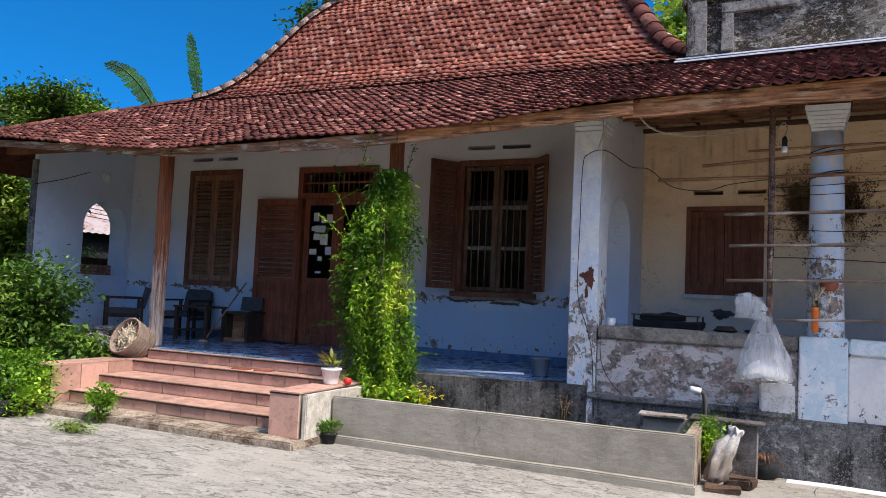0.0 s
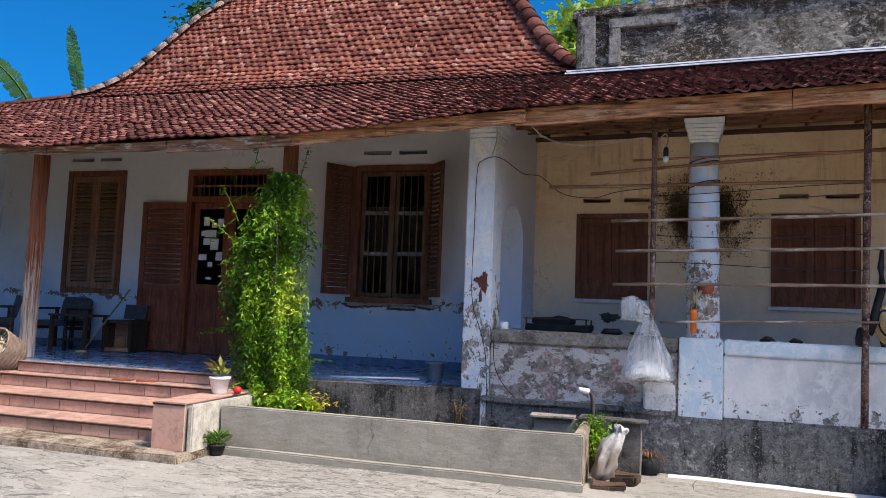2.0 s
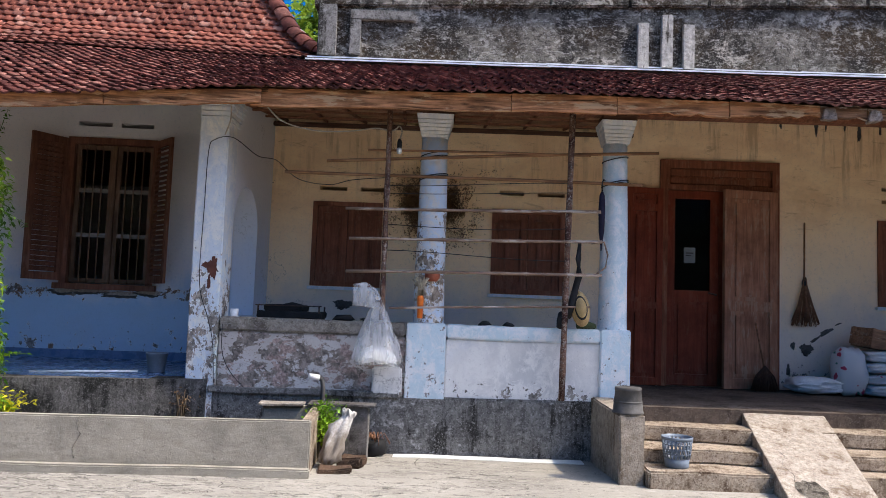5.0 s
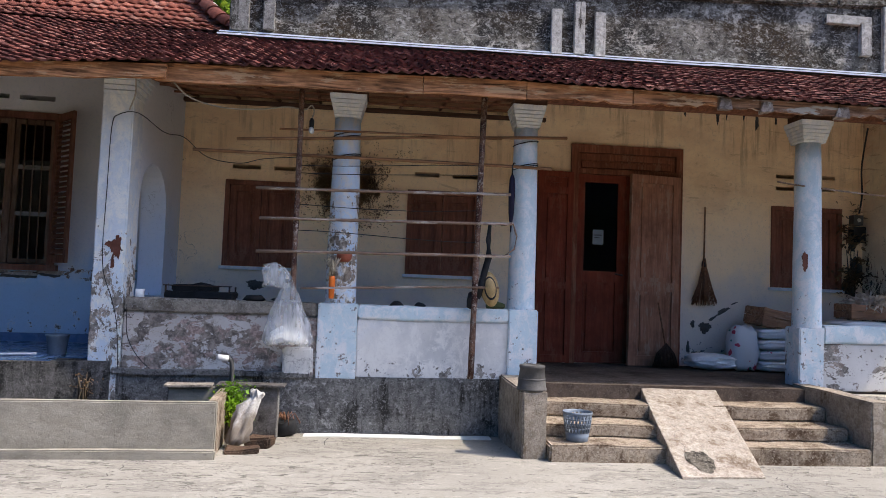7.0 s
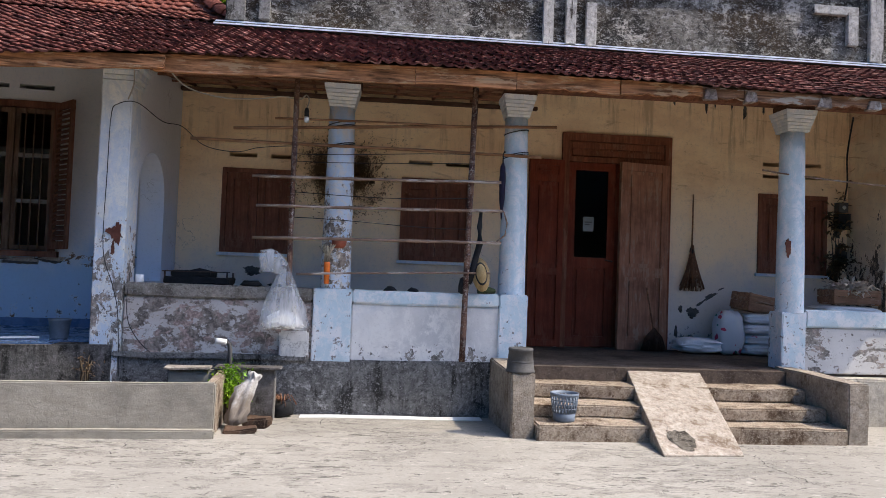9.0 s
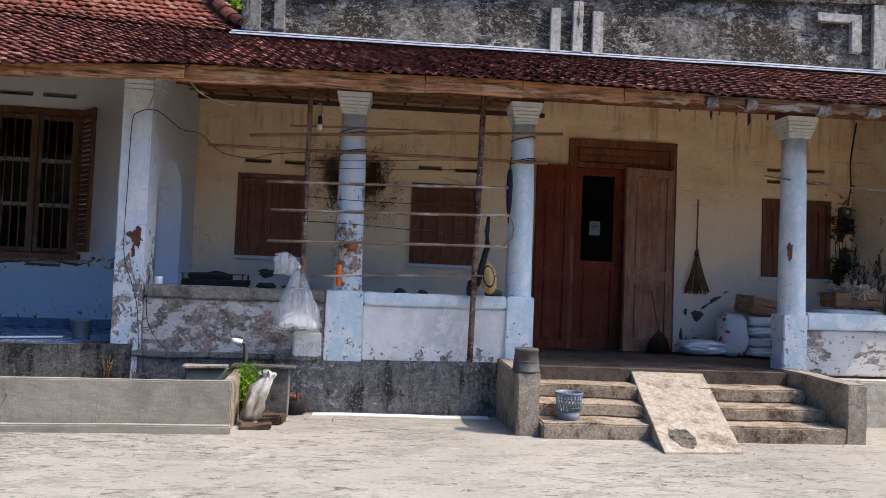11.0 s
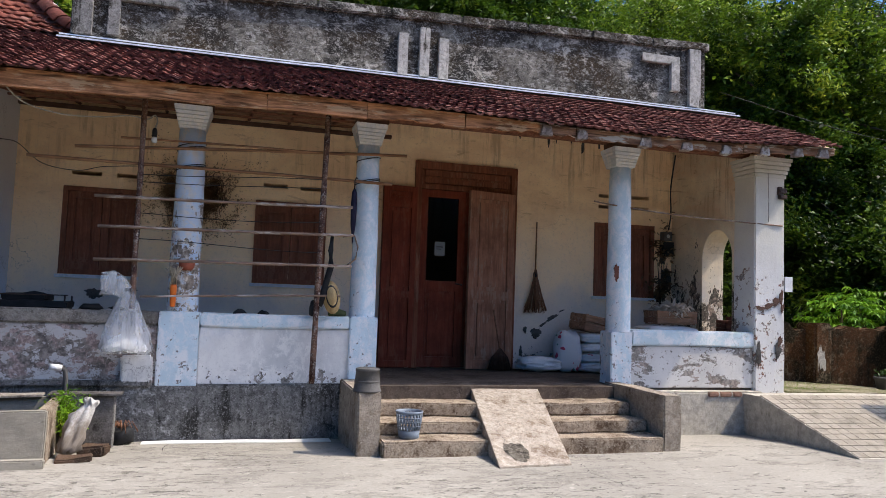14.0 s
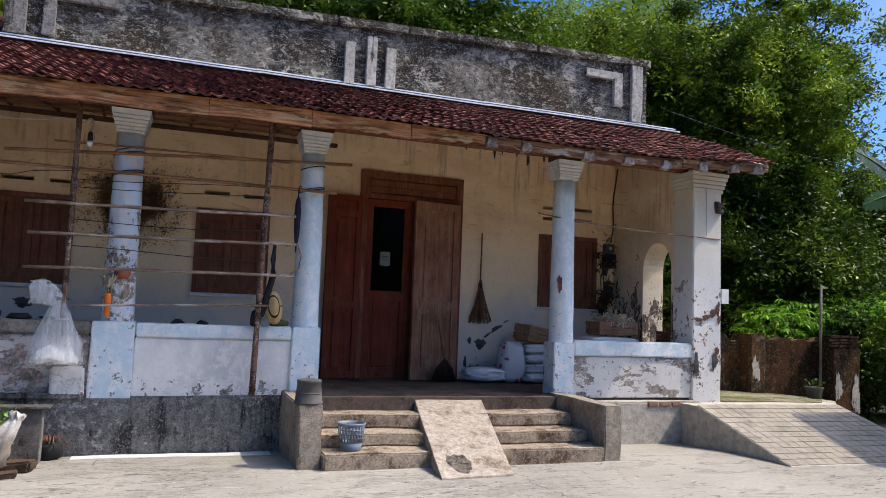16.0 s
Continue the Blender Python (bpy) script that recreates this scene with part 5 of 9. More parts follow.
def right_roof():
    roof = thing("roof_2", I4, "low porch roof of dark sooty clay pantiles", "roof", kind="structure")
    length, y0, run = 2.87, 7.30, 2.66

    def surf(x, s):
        f = s / length
        return (x, y0 + run * f, (3.52 + 0.018 * math.sin(x * 0.9) + 0.07 * max(0.0, x - 6.3) / 1.7) * (1 - f) + 4.64 * f)

    def span(s):
        f = s / length
        return (-1.62 - 0.05 * f, along([0, 0.5, 1], [7.98, 8.42, 8.46], f))

    tiled(roof, surf, span, length, 0.120, 0.155, M["maroon"], M["maroon_far"], lambda u, s: u > 0.2 and s < 1.5 and u < 4.2, 0.022)
    deck(roof, surf, span, length, 0.05, M["deck_pale"], 20, 6, start=0.17)
    for i in range(24):
        x = -1.5 + i * 0.41
        r = B()
        cyl(r, Vector(surf(x, 0.18)) - Vector((0, 0, 0.105)), Vector(surf(x, length)) - Vector((0, 0, 0.105)), 0.03, n=6)
        part("rafter", r, M["rafter"], roof)
    for i in range(7):
        s = 0.3 + i * 0.38
        r = B()
        u0, u1 = span(s)
        a, b = Vector(surf(u0 + 0.05, s)), Vector(surf(u1 - 0.05, s))
        box(r, a.x, b.x, a.y - 0.02, a.y + 0.02, a.z - 0.085, a.z - 0.06)
        part("batten", r, M["rafter"], roof)
    edge = random.Random(23)
    xs = [-1.66, 0.9, 1.93, 3.02, 3.9, 4.36, 5.2, 5.8, 6.6, 7.2, 7.98]
    for i, (a, b) in enumerate(zip(xs, xs[1:])):
        f = B()
        n = max(3, int((b - a) / 0.07))
        rows = []
        for k in range(n + 1):
            x = a + 0.003 + (b - a - 0.008) * k / n
            top = surf(x, 0)[2] + 0.022
            h = (0.172 if i < 2 else 0.160 if i < 3 else along([3.0, 3.9, 5.0, 8.0], [0.150, 0.118, 0.112, 0.105], x)) + 0.006 * math.sin(x * 4.1)
            if i > 1:
                h += edge.uniform(-0.030, 0.012) if edge.random() < 0.5 else 0.0
            y = 7.40 + 0.012 * math.sin(x * 2.3 + i)
            rows.append([f.verts.new(p) for p in ((x, y, top - h), (x, y + 0.045, top - h), (x, y + 0.045, top), (x, y, top))])
        for p, q in zip(rows, rows[1:]):
            for c in range(4):
                f.faces.new((p[c], p[(c + 1) % 4], q[(c + 1) % 4], q[c]))
        f.faces.new(rows[0][::-1])
        f.faces.new(rows[-1])
        part("eaves_board", f, M["fascia"] if i < 4 else M["fascia_old"], roof)
    for x, w in ((3.98, 0.05), (4.42, 0.05), (5.24, 0.06), (5.80, 0.06), (6.35, 0.05), (6.90, 0.05), (7.40, 0.05), (7.78, 0.06)):
        r = B()
        z = surf(x, 0)[2] - 0.06
        v = box(r, x - w, x + w, 7.365, 7.47, z - 0.055, z + 0.05)
        v[0].co.x -= 0.03
        v[1].co.x += 0.02
        for q in v:
            q.co.z += edge.uniform(-0.012, 0.012)
        worn(r, 0.005, 0.006, 1)
        part("rafter_tail", r, M["tail"], roof, "pale weathered rafter end")
    for i in range(9):
        x = -1.85 + i * 0.52
        r = B()
        cyl(r, (x + edge.uniform(-0.25, 0.25), 7.62, 3.545), (x, 9.9, 3.835), 0.020, n=6)
        part("ceiling_joist", r, M["rafter"], roof)
    for y, z in ((8.75, 3.660), (9.35, 3.74)):
        r = B()
        box(r, -2.0, 2.34, y - 0.012, y + 0.012, z - 0.012, z + 0.012)
        part("batten", r, M["rafter"], roof)
    # plate that the columns carry, and the beam along the wall
    bm = B()
    box(bm, -2.3, 7.9, 8.20, 8.34, 3.59, 3.70)
    worn(bm, 0.01, 0.01, 5)
    part("wall_plate", bm, M["rafter"], roof)
    bm = B()
    box(bm, -2.03, 2.70, 9.87, 9.93, 3.755, 3.81)
    worn(bm, 0.008, 0.01, 5)
    part("beam", bm, M["beam"], roof, "dark beam along the wall")


right_roof()
bm = B()
v = box(bm, -2.03, 2.36, 7.47, 9.95, 3.555, 3.57)
for q in v:
    if q.co.y > 9:
        q.co.z += 0.31
single("ceiling_3", bm, M["ceiling"], "tan boarding under the porch roof of the pillared bays", "ceiling", kind="structure")
# main roof behind the parapet, seen from nowhere but closing the house
bm = B()
slab(bm, [(-2.0, 10.3), (7.7, 10.3), (7.7, 16.2), (-2.0, 16.2)], 4.55, 4.7)
single("roof_3", bm, M["plinth"], "flat cement roof behind the parapet", "roof", kind="structure")


# ---- windows and doors ----
def casing(t, x0, x1, z0, z1, y0, y1, material, wide=0.075, sill=None):
    bm = B()
    box(bm, x0, x0 + wide, y0, y1, z0, z1)
    box(bm, x1 - wide, x1, y0, y1, z0, z1)
    box(bm, x0 + wide, x1 - wide, y0, y1, z1 - wide, z1)
    if sill is None:
        box(bm, x0 + wide, x1 - wide, y0, y1, z0, z0 + wide)
    worn(bm, 0.005)
    part("frame", bm, material, t)
    if sill:
        bm = B()
        box(bm, x0 - sill, x1 + sill, y0 - 0.07, y1, z0 - 0.055, z0 + 0.02)
        worn(bm, 0.008)
        part("sill", bm, material, t)


def left_openings():
    # open louvred window
    t = thing("window_1", LH, "barred casement window with louvred shutters swung open", "window", kind="structure")
    casing(t, -2.40, -1.22, 1.57, 3.51, -0.03, 0.14, M["shutter"], 0.085, 0.05)
    for a, b in ((-2.31, -1.83), (-1.79, -1.31)):
        sash = B()
        s = 0.055
        box(sash, a, a + s, 0.05, 0.09, 1.60, 3.42)
        box(sash, b - s, b, 0.05, 0.09, 1.60, 3.42)
        for z in (1.60, 3.36):
            box(sash, a + s, b - s, 0.05, 0.09, z, z + 0.06)
        worn(sash, 0.004)
        leaf = part("sash", sash, M["sash"], t, "worn brown wooden sash")
        for z in (2.20, 2.79):
            cross = B()
            box(cross, a + s, b - s, 0.046, 0.088, z, z + 0.055)
            worn(cross, 0.004)
            part("crossbar", cross, M["crossbar"], leaf, "whitened crossbar")
        for k in range(3):
            bar = B()
            x = a + (b - a) * (0.28 + 0.22 * k)
            cyl(bar, (x, 0.02, 1.60), (x, 0.02, 3.42), 0.009, n=6)
            part("bar", bar, M["sash"], t)
    mull = B()
    box(mull, -1.835, -1.785, 0.0, 0.11, 1.60, 3.42)
    part("mullion", mull, M["sash"], t)
    louvre_leaf(t, "shutter", 0.50, 1.86, 0.035, M["shutter"], 0.0, Matrix.Translation((-2.37, -0.04, 1.62)) @ Matrix.Rotation(radians(180 + 56), 4, "Z"))
    louvre_leaf(t, "shutter", 0.50, 1.86, 0.035, M["shutter"], 0.0, Matrix.Translation((-1.25, -0.04, 1.62)) @ Matrix.Rotation(radians(-50), 4, "Z"))
    # closed louvred window
    t = thing("window_2", LH, "tall window with closed brown louvred shutters", "window", kind="structure")
    casing(t, -7.54, -6.41, 1.50, 3.50, -0.03, 0.14, M["shutter"], 0.085)
    for x in (-7.453, -6.974):
        louvre_leaf(t, "shutter", 0.475, 1.82, 0.04, M["shutter_pale"], 0.0, Matrix.Translation((x, 0.03, 1.59)))
    # porch door
    t = thing("door_1", LH, "half-glazed brown double door, one louvred outer leaf open", "door", kind="structure")
    casing(t, -5.24, -3.77, 0.63, 3.49, -0.03, 0.16, M["door_brown"], 0.09, 0)
    rail = B()
    box(rail, -5.15, -3.86, -0.02, 0.12, 2.98, 3.07)
    worn(rail, 0.005)
    part("transom_rail", rail, M["door_brown"], t)
    for k in range(13):
        bar = B()
        x = -5.08 + 0.094 * k
        cyl(bar, (x, 0.04, 3.06), (x, 0.04, 3.41), 0.010, n=6)
        part("bar", bar, M["shutter"], t)
    bar = B()
    box(bar, -5.15, -3.86, 0.03, 0.05, 3.225, 3.255)
    part("bar", bar, M["shutter"], t)
    leaf = panel_leaf(t, "leaf", 0.635, 2.34, 0.045, M["door_brown"], (1.0,), Matrix.Translation((-5.14, 0.10, 0.64)), glass=1)
    panel_leaf(t, "leaf", 0.635, 2.34, 0.045, M["door_brown"], (1.0,), Matrix.Translation((-4.50, 0.10, 0.64)), glass=1)
    for x, z, w, h in ((0.20, 1.98, 0.10, 0.14), (0.34, 1.95, 0.09, 0.08), (0.46, 1.96, 0.12, 0.13), (0.16, 1.82, 0.09, 0.08), (0.28, 1.80, 0.20, 0.11), (0.22, 1.68, 0.12, 0.10),
                       (0.36, 1.60, 0.14, 0.17), (0.46, 1.44, 0.13, 0.13), (0.16, 1.44, 0.14, 0.09), (0.28, 1.14, 0.10, 0.035), (0.30, 1.34, 0.08, 0.07)):
        p = B()
        box(p, x - w / 2 + 0.02, x + w / 2 + 0.02, -0.034, -0.031, z, z + h)
        part("paper", p, M["paper"], leaf, "pale paper stuck on the glass")
    louvre_leaf(t, "shutter_door", 0.76, 2.30, 0.04, M["door_brown"], 1.02, Matrix.Translation((-5.18, -0.05, 0.66)) @ Matrix.Rotation(radians(180 + 9), 4, "Z"), 0.078)


left_openings()


def right_openings():
    for i, (x0, x1, z0, z1) in enumerate(((-1.475, -0.555, 1.675, 2.795), (0.895, 1.855, 1.655, 2.775), (5.965, 6.995, 1.665, 2.795))):
        t = thing(f"window_{i + 3}", I4, "window with closed brown panelled shutters", "window", kind="structure")
        casing(t, x0, x1, z0, z1, 10.02, 10.16, M["shutter_right"], 0.06)
        w = (x1 - x0 - 0.12) / 2 - 0.004
        for k in (0, 1):
            panel_leaf(t, "shutter", w, z1 - z0 - 0.12, 0.06, M["shutter_right"], (), Matrix.Translation((x0 + 0.06 + k * (w + 0.008), 10.13, z0 + 0.06)))
        bm = B()
        box(bm, x0 - 0.03, x1 + 0.03, 10.0, 10.06, z0 - 0.045, z0 - 0.005)
        worn(bm, 0.006)
        part("sill", bm, M["column"], t, "thin plastered sill")
    t = thing("door_2", I4, "tall carved double door, outer leaves open, glazed inner leaf", "door", kind="structure")
    bm = B()
    box(bm, 3.10, 3.20, 9.99, 10.2, 0.545, 3.51)
    box(bm, 4.57, 4.66, 9.99, 10.2, 0.545, 3.51)
    box(bm, 3.20, 4.57, 9.99, 10.2, 3.40, 3.51)
    box(bm, 3.20, 4.57, 10.0, 10.2, 3.11, 3.18)
    worn(bm, 0.008)
    part("frame", bm, M["door_frame"], t)
    bm = B()
    box(bm, 3.20, 4.57, 10.06, 10.1, 3.18, 3.40)
    box(bm, 3.25, 4.52, 10.03, 10.07, 3.20, 3.275)
    box(bm, 3.25, 4.52, 10.035, 10.07, 3.305, 3.385)
    worn(bm, 0.012)
    part("transom_panel", bm, M["door_frame"], t)
    inner = panel_leaf(t, "leaf", 0.68, 2.55, 0.06, M["door_red"], (1.17,), Matrix.Translation((3.20, 10.10, 0.555)), glass=1)
    panel_leaf(t, "leaf", 0.68, 2.55, 0.06, M["door_red"], (1.17,), Matrix.Translation((3.885, 10.10, 0.555)))
    note = B()
    box(note, 0.235, 0.385, -0.034, -0.031, 1.60, 1.80)
    part("note", note, M["paper"], inner, "white notice on the glass")
    mark = B()
    box(mark, 0.26, 0.36, -0.0365, -0.0345, 1.72, 1.735)
    box(mark, 0.26, 0.33, -0.0365, -0.0345, 1.69, 1.70)
    part("note", mark, M["plinth"], inner, "grey lines of writing")
    knob = B()
    cyl(knob, (0.64, -0.045, 1.19), (0.64, -0.10, 1.19), 0.014, n=8)
    cyl(knob, (0.645, -0.095, 1.19), (0.54, -0.095, 1.205), 0.010, n=8)
    part("handle", knob, M["iron"], inner, "lever handle")
    panel_leaf(t, "outer_leaf", 0.50, 2.56, 0.06, M["door_red"], (1.02, 2.30), Matrix.Translation((3.13, 9.97, 0.555)) @ Matrix.Rotation(radians(180 + 8), 4, "Z"))
    panel_leaf(t, "outer_leaf", 0.75, 2.55, 0.06, M["door_grey"], (1.05,), Matrix.Translation((4.605, 9.985, 0.555)) @ Matrix.Rotation(radians(180 + 11), 4, "Z") @ Matrix.Translation((0, 0.045, 0)))


right_openings()


# ---- steps, ramps and the planter ----
def main_steps():
    t = thing("front_steps", (0, 0, 0), "worn cement steps with side walls", "steps", kind="structure")
    for i, (y, z) in enumerate(((6.70, 0.142), (7.05, 0.265), (7.40, 0.405))):
        for a, b in ((2.09, 3.30), (3.90, 5.10)):
            bm = B()
            box(bm, a, b, y, 7.80, (0.142, 0.265, 0.405)[i - 1] + 0.002 if i else -0.08, z)
            worn(bm, 0.016, 0.020, 6)
            part("step", bm, M["step"], t)
    bm = B()
    box(bm, 1.86, 2.085, 6.80, 8.06, -0.08, 0.585)
    worn(bm, 0.014, 0.012, 5)
    part("side_wall", bm, M["cheek"], t)
    bm = B()
    box(bm, 5.105, 5.32, 6.72, 8.06, -0.08, 0.575)
    worn(bm, 0.014, 0.012, 5)
    part("side_wall", bm, M["cheek"], t)
    bm = B()
    v = [bm.verts.new(p) for p in ((3.06, 6.14, -0.02), (3.80, 6.20, -0.02), (4.12, 7.79, -0.02), (3.31, 7.79, -0.02), (3.06, 6.14, 0.010), (3.80, 6.20, 0.010), (4.12, 7.79, 0.516), (3.31, 7.79, 0.516))]
    for f in ((0, 1, 2, 3), (4, 5, 6, 7), (0, 1, 5, 4), (1, 2, 6, 5), (2, 3, 7, 6), (3, 0, 4, 7)):
        bm.faces.new([v[i] for i in f])
    worn(bm, 0.012, 0.010, 5)
    part("ramp", bm, M["ramp"], t, "cracked cement barrow ramp")
    rise = lambda y: 0.010 + 0.506 * (y - 6.15) / 1.64
    bm = B()
    rim = []
    for k in range(30):
        a = 2 * math.pi * k / 30
        r = 0.118 + 0.012 * math.sin(3 * a) + 0.006 * math.sin(8 * a + 1) + rng.uniform(-0.008, 0.008)
        x, y = 3.33 + r * 0.95 * math.cos(a), 6.40 + r * 1.45 * math.sin(a)
        rim.append(bm.verts.new((x, y, rise(y) + 0.002)))
    heart = []
    for k in range(30):
        p = rim[k].co
        y = 6.40 + (p.y - 6.40) * 0.55
        heart.append(bm.verts.new((3.33 + (p.x - 3.33) * 0.55 + rng.uniform(-0.01, 0.01), y, rise(y) + rng.uniform(0.002, 0.006))))
    for k in range(30):
        bm.faces.new((rim[k], rim[(k + 1) % 30], heart[(k + 1) % 30], heart[k]))
    bm.faces.new(heart)
    part("patch", bm, M["crumbled"], t, "dark crumbled patch in the ramp")
    bm = B()
    tube(bm, [(3.25 + 0.08 * s + 0.03 * math.sin(9 * s) + rng.uniform(-0.012, 0.012), 6.54 + 0.50 * s, rise(6.54 + 0.50 * s) + 0.0005) for s in np.linspace(0, 1, 14)], [rng.uniform(0.001, 0.003) for _ in range(14)], 5)
    part("crack", bm, M["coping_old"], t)


main_steps()


def side_ramp():
    t = thing("side_ramp", (0, 0, 0), "buff tiled ramp up to the side yard", "ramp", kind="structure")
    foot = [(7.02, 6.08), (9.30, 6.00), (9.46, 7.7), (7.02, 7.64)]
    bm = B()
    slab(bm, foot, -0.1, [0.0, 0.0, 0.44, 0.46])
    part("body", bm, M["plinth_pale"], t)
    bm = B()
    slab(bm, [(7.02, 7.642), (9.46, 7.702), (10.95, 9.1), (10.95, 14.0), (7.72, 14.0), (7.72, 8.5), (7.02, 8.5)], -0.1, [0.45, 0.43, 0.33, 0.33, 0.45, 0.45, 0.45])
    part("terrace", bm, M["plinth_pale"], t)
    bm = B()
    slab(bm, [(7.80, 8.05), (9.6, 8.1), (10.85, 9.25), (10.85, 13.9), (7.80, 13.9)], 0.2, [0.462, 0.436, 0.35, 0.35, 0.462])
    part("earth", bm, M["moss_slab"], t, "old cement and moss on the terrace")
    # buff tiles laid in rows up the slope
    rows, cols = 12, 17
    for j in range(rows):
        for i in range(cols):
            q = []
            for du, dv in ((0.035, 0.055), (0.965, 0.055), (0.965, 0.945), (0.035, 0.945)):
                u, v = (i + du) / cols, (j + dv) / rows
                x = (1 - v) * (7.03 + (9.29 - 7.03) * u) + v * (7.03 + (9.45 - 7.03) * u)
                y = (1 - v) * (6.10 + (6.02 - 6.10) * u) + v * (7.63 + (7.69 - 7.63) * u)
                q.append((x, y, (0.46 - 0.02 * u) * v))
            c = sum((Vector(p) for p in q), Vector()) / 4
            bm = B()
            lo = [bm.verts.new(Vector(p) - c - Vector((0, 0, 0.01))) for p in q]
            hi = [bm.verts.new(Vector(p) - c + Vector((0, 0, 0.012 + rng.uniform(-0.002, 0.002)))) for p in q]
            bm.faces.new(hi)
            for k in range(4):
                bm.faces.new((lo[k], lo[(k + 1) % 4], hi[(k + 1) % 4], hi[k]))
            ob = part("tile", bm, M["ramp_tile"], t)
            ob.matrix_basis = Matrix.Translation(c)


def left_steps():
    t = thing("porch_steps", LH, "pink tiled porch steps with tiled side walls", "steps", kind="structure")
    base = B()
    slab(base, [(-6.2, -4.12), (-2.22, -4.12), (-2.22, -2.4), (-6.2, -2.4)], -0.1, 0.07)
    worn(base, 0.02, 0.028, 9)
    part("platform", base, M["step"], t, "rough cement slab")
    noses = ((-3.69, 0.215), (-3.27, 0.362), (-2.76, 0.51), (-2.53, 0.64))
    body = B()
    for i, (v, z) in enumerate(noses):
        box(body, -5.72, -2.65, v + 0.02, -2.45, 0.05 if i == 0 else noses[i - 1][1] - 0.02, z - 0.02)
    box(body, -6.12, -5.74, -3.93, -2.45, 0.05, 0.50)
    box(body, -2.63, -2.32, -3.93, -2.45, 0.05, 0.50)
    part("core", body, M["trough"], t)

    def tiles(origin, du, dv, nu, nv, thick, normal, name="tile"):
        """A field of tiles over a parallelogram with narrow open joints."""
        o, a, b, n = Vector(origin), Vector(du) / nu, Vector(dv) / nv, Vector(normal) * thick
        mesh = None
        for j in range(nv):
            for i in range(nu):
                if mesh is None:
                    bm = B()
                    g = 0.005 / max(a.length, 0.05)
                    h = 0.005 / max(b.length, 0.05)
                    q = [a * g + b * h, a * (1 - g) + b * h, a * (1 - g) + b * (1 - h), a * g + b * (1 - h)]
                    lo = [bm.verts.new(p) for p in q]
                    hi = [bm.verts.new(p * 1.0 + n) for p in q]
                    bm.faces.new(hi)
                    for k in range(4):
                        bm.faces.new((lo[k], lo[(k + 1) % 4], hi[(k + 1) % 4], hi[k]))
                    ob = part(name, bm, M["pink_tile"], t)
                    mesh = ob.data
                else:
                    ob = new(name, mesh)
                    ob.parent = t
                ob.matrix_basis = Matrix.Translation(o + a * i + b * j)

    z0 = 0.07
    for i, (v, z) in enumerate(noses):
        nxt = noses[i + 1][0] if i < 3 else -2.42
        n = 9
        tiles((-5.72, v + 0.02, z0), (3.07, 0, 0), (0, 0, z - z0 - 0.022), n, 1, 0.014, (0, -1, 0))
        if i < 3:
            tiles((-5.72, v - 0.005, z - 0.02), (3.07, 0, 0), (0, nxt - v + 0.02, 0), n, 1, 0.016, (0, 0, 1))
        else:
            tiles((-5.72, v - 0.005, z - 0.02), (3.07, 0, 0), (0, 0.10, 0), n, 1, 0.016, (0, 0, 1))
        edge = B()
        box(edge, -5.72, -2.65, v - 0.012, v + 0.004, z - 0.030, z - 0.012)
        part("nosing", edge, M["chair_wood"], t, "dark nosing strip")
        z0 = z
    for a, b in ((-6.12, -5.72), (-2.65, -2.30)):
        tiles((a, -3.93, 0.07), (b - a, 0, 0), (0, 0, 0.43), 1, 1, 0.014, (0, -1, 0))
        tiles((a, -3.945, 0.50), (b - a, 0, 0), (0, 1.44, 0), 1, 4, 0.014, (0, 0, 1))
        edge = B()
        box(edge, a, b, -3.952, -3.946, 0.485, 0.50)
        part("nosing", edge, M["dark"], t)
    tiles((-5.74, -3.94, 0.07), (0, 1.2, 0), (0, 0, 0.43), 3, 1, 0.016, (1, 0, 0))
    tiles((-2.63, -2.75, 0.07), (0, -1.19, 0), (0, 0, 0.43), 3, 1, 0.016, (-1, 0, 0))
    edge = B()
    box(edge, -5.735, -5.72, -3.955, -3.945, 0.07, 0.49)
    part("nosing", edge, M["dark"], t)
    rough = B()
    box(rough, -2.30, -2.24, -3.9, -2.5, -0.08, 0.49)
    worn(rough, 0.012, 0.012, 4)
    part("side_face", rough, M["plinth_pale"], t, "bare cement side of the wall")


left_steps()


def planter():
    t = thing("planter", LH, "long grey cement planter with a kerb, cracked and stained", "planter", kind="structure")
    bm = B()
    box(bm, -2.22, 1.28, -3.48, -3.39, -0.1, 0.45)
    worn(bm, 0.012, 0.008, 6)
    part("front_wall", bm, M["trough"], t)
    bm = B()
    box(bm, 1.19, 1.28, -3.388, -2.50, -0.1, 0.45)
    worn(bm, 0.012, 0.008, 4)
    part("end_wall", bm, M["step"], t)
    bm = B()
    box(bm, 0.72, 1.188, -2.58, -2.50, -0.1, 0.45)
    worn(bm, 0.012, 0.006, 4)
    part("back_wall", bm, M["trough"], t)
    bm = B()
    box(bm, -2.22, 1.30, -3.57, -3.482, -0.1, 0.07)
    worn(bm, 0.012, 0.010, 6)
    part("kerb", bm, M["trough"], t)
    bm = B()
    box(bm, -2.22, 1.19, -3.39, -2.2, -0.1, 0.10)
    worn(bm, 0.0, 0.03, 5)
    part("soil", bm, M["soil"], t, "dark damp soil")
    for pts in (((-0.62, -3.486, 0.44), (-0.63, -3.486, 0.34), (-0.60, -3.486, 0.30), (-0.66, -3.486, 0.18), (-0.64, -3.486, 0.10)),):
        c = B()
        tube(c, pts, [0.003, 0.002, 0.0035, 0.0025, 0.0015], 4)
        part("crack", c, M["crumbled"], t)


planter()


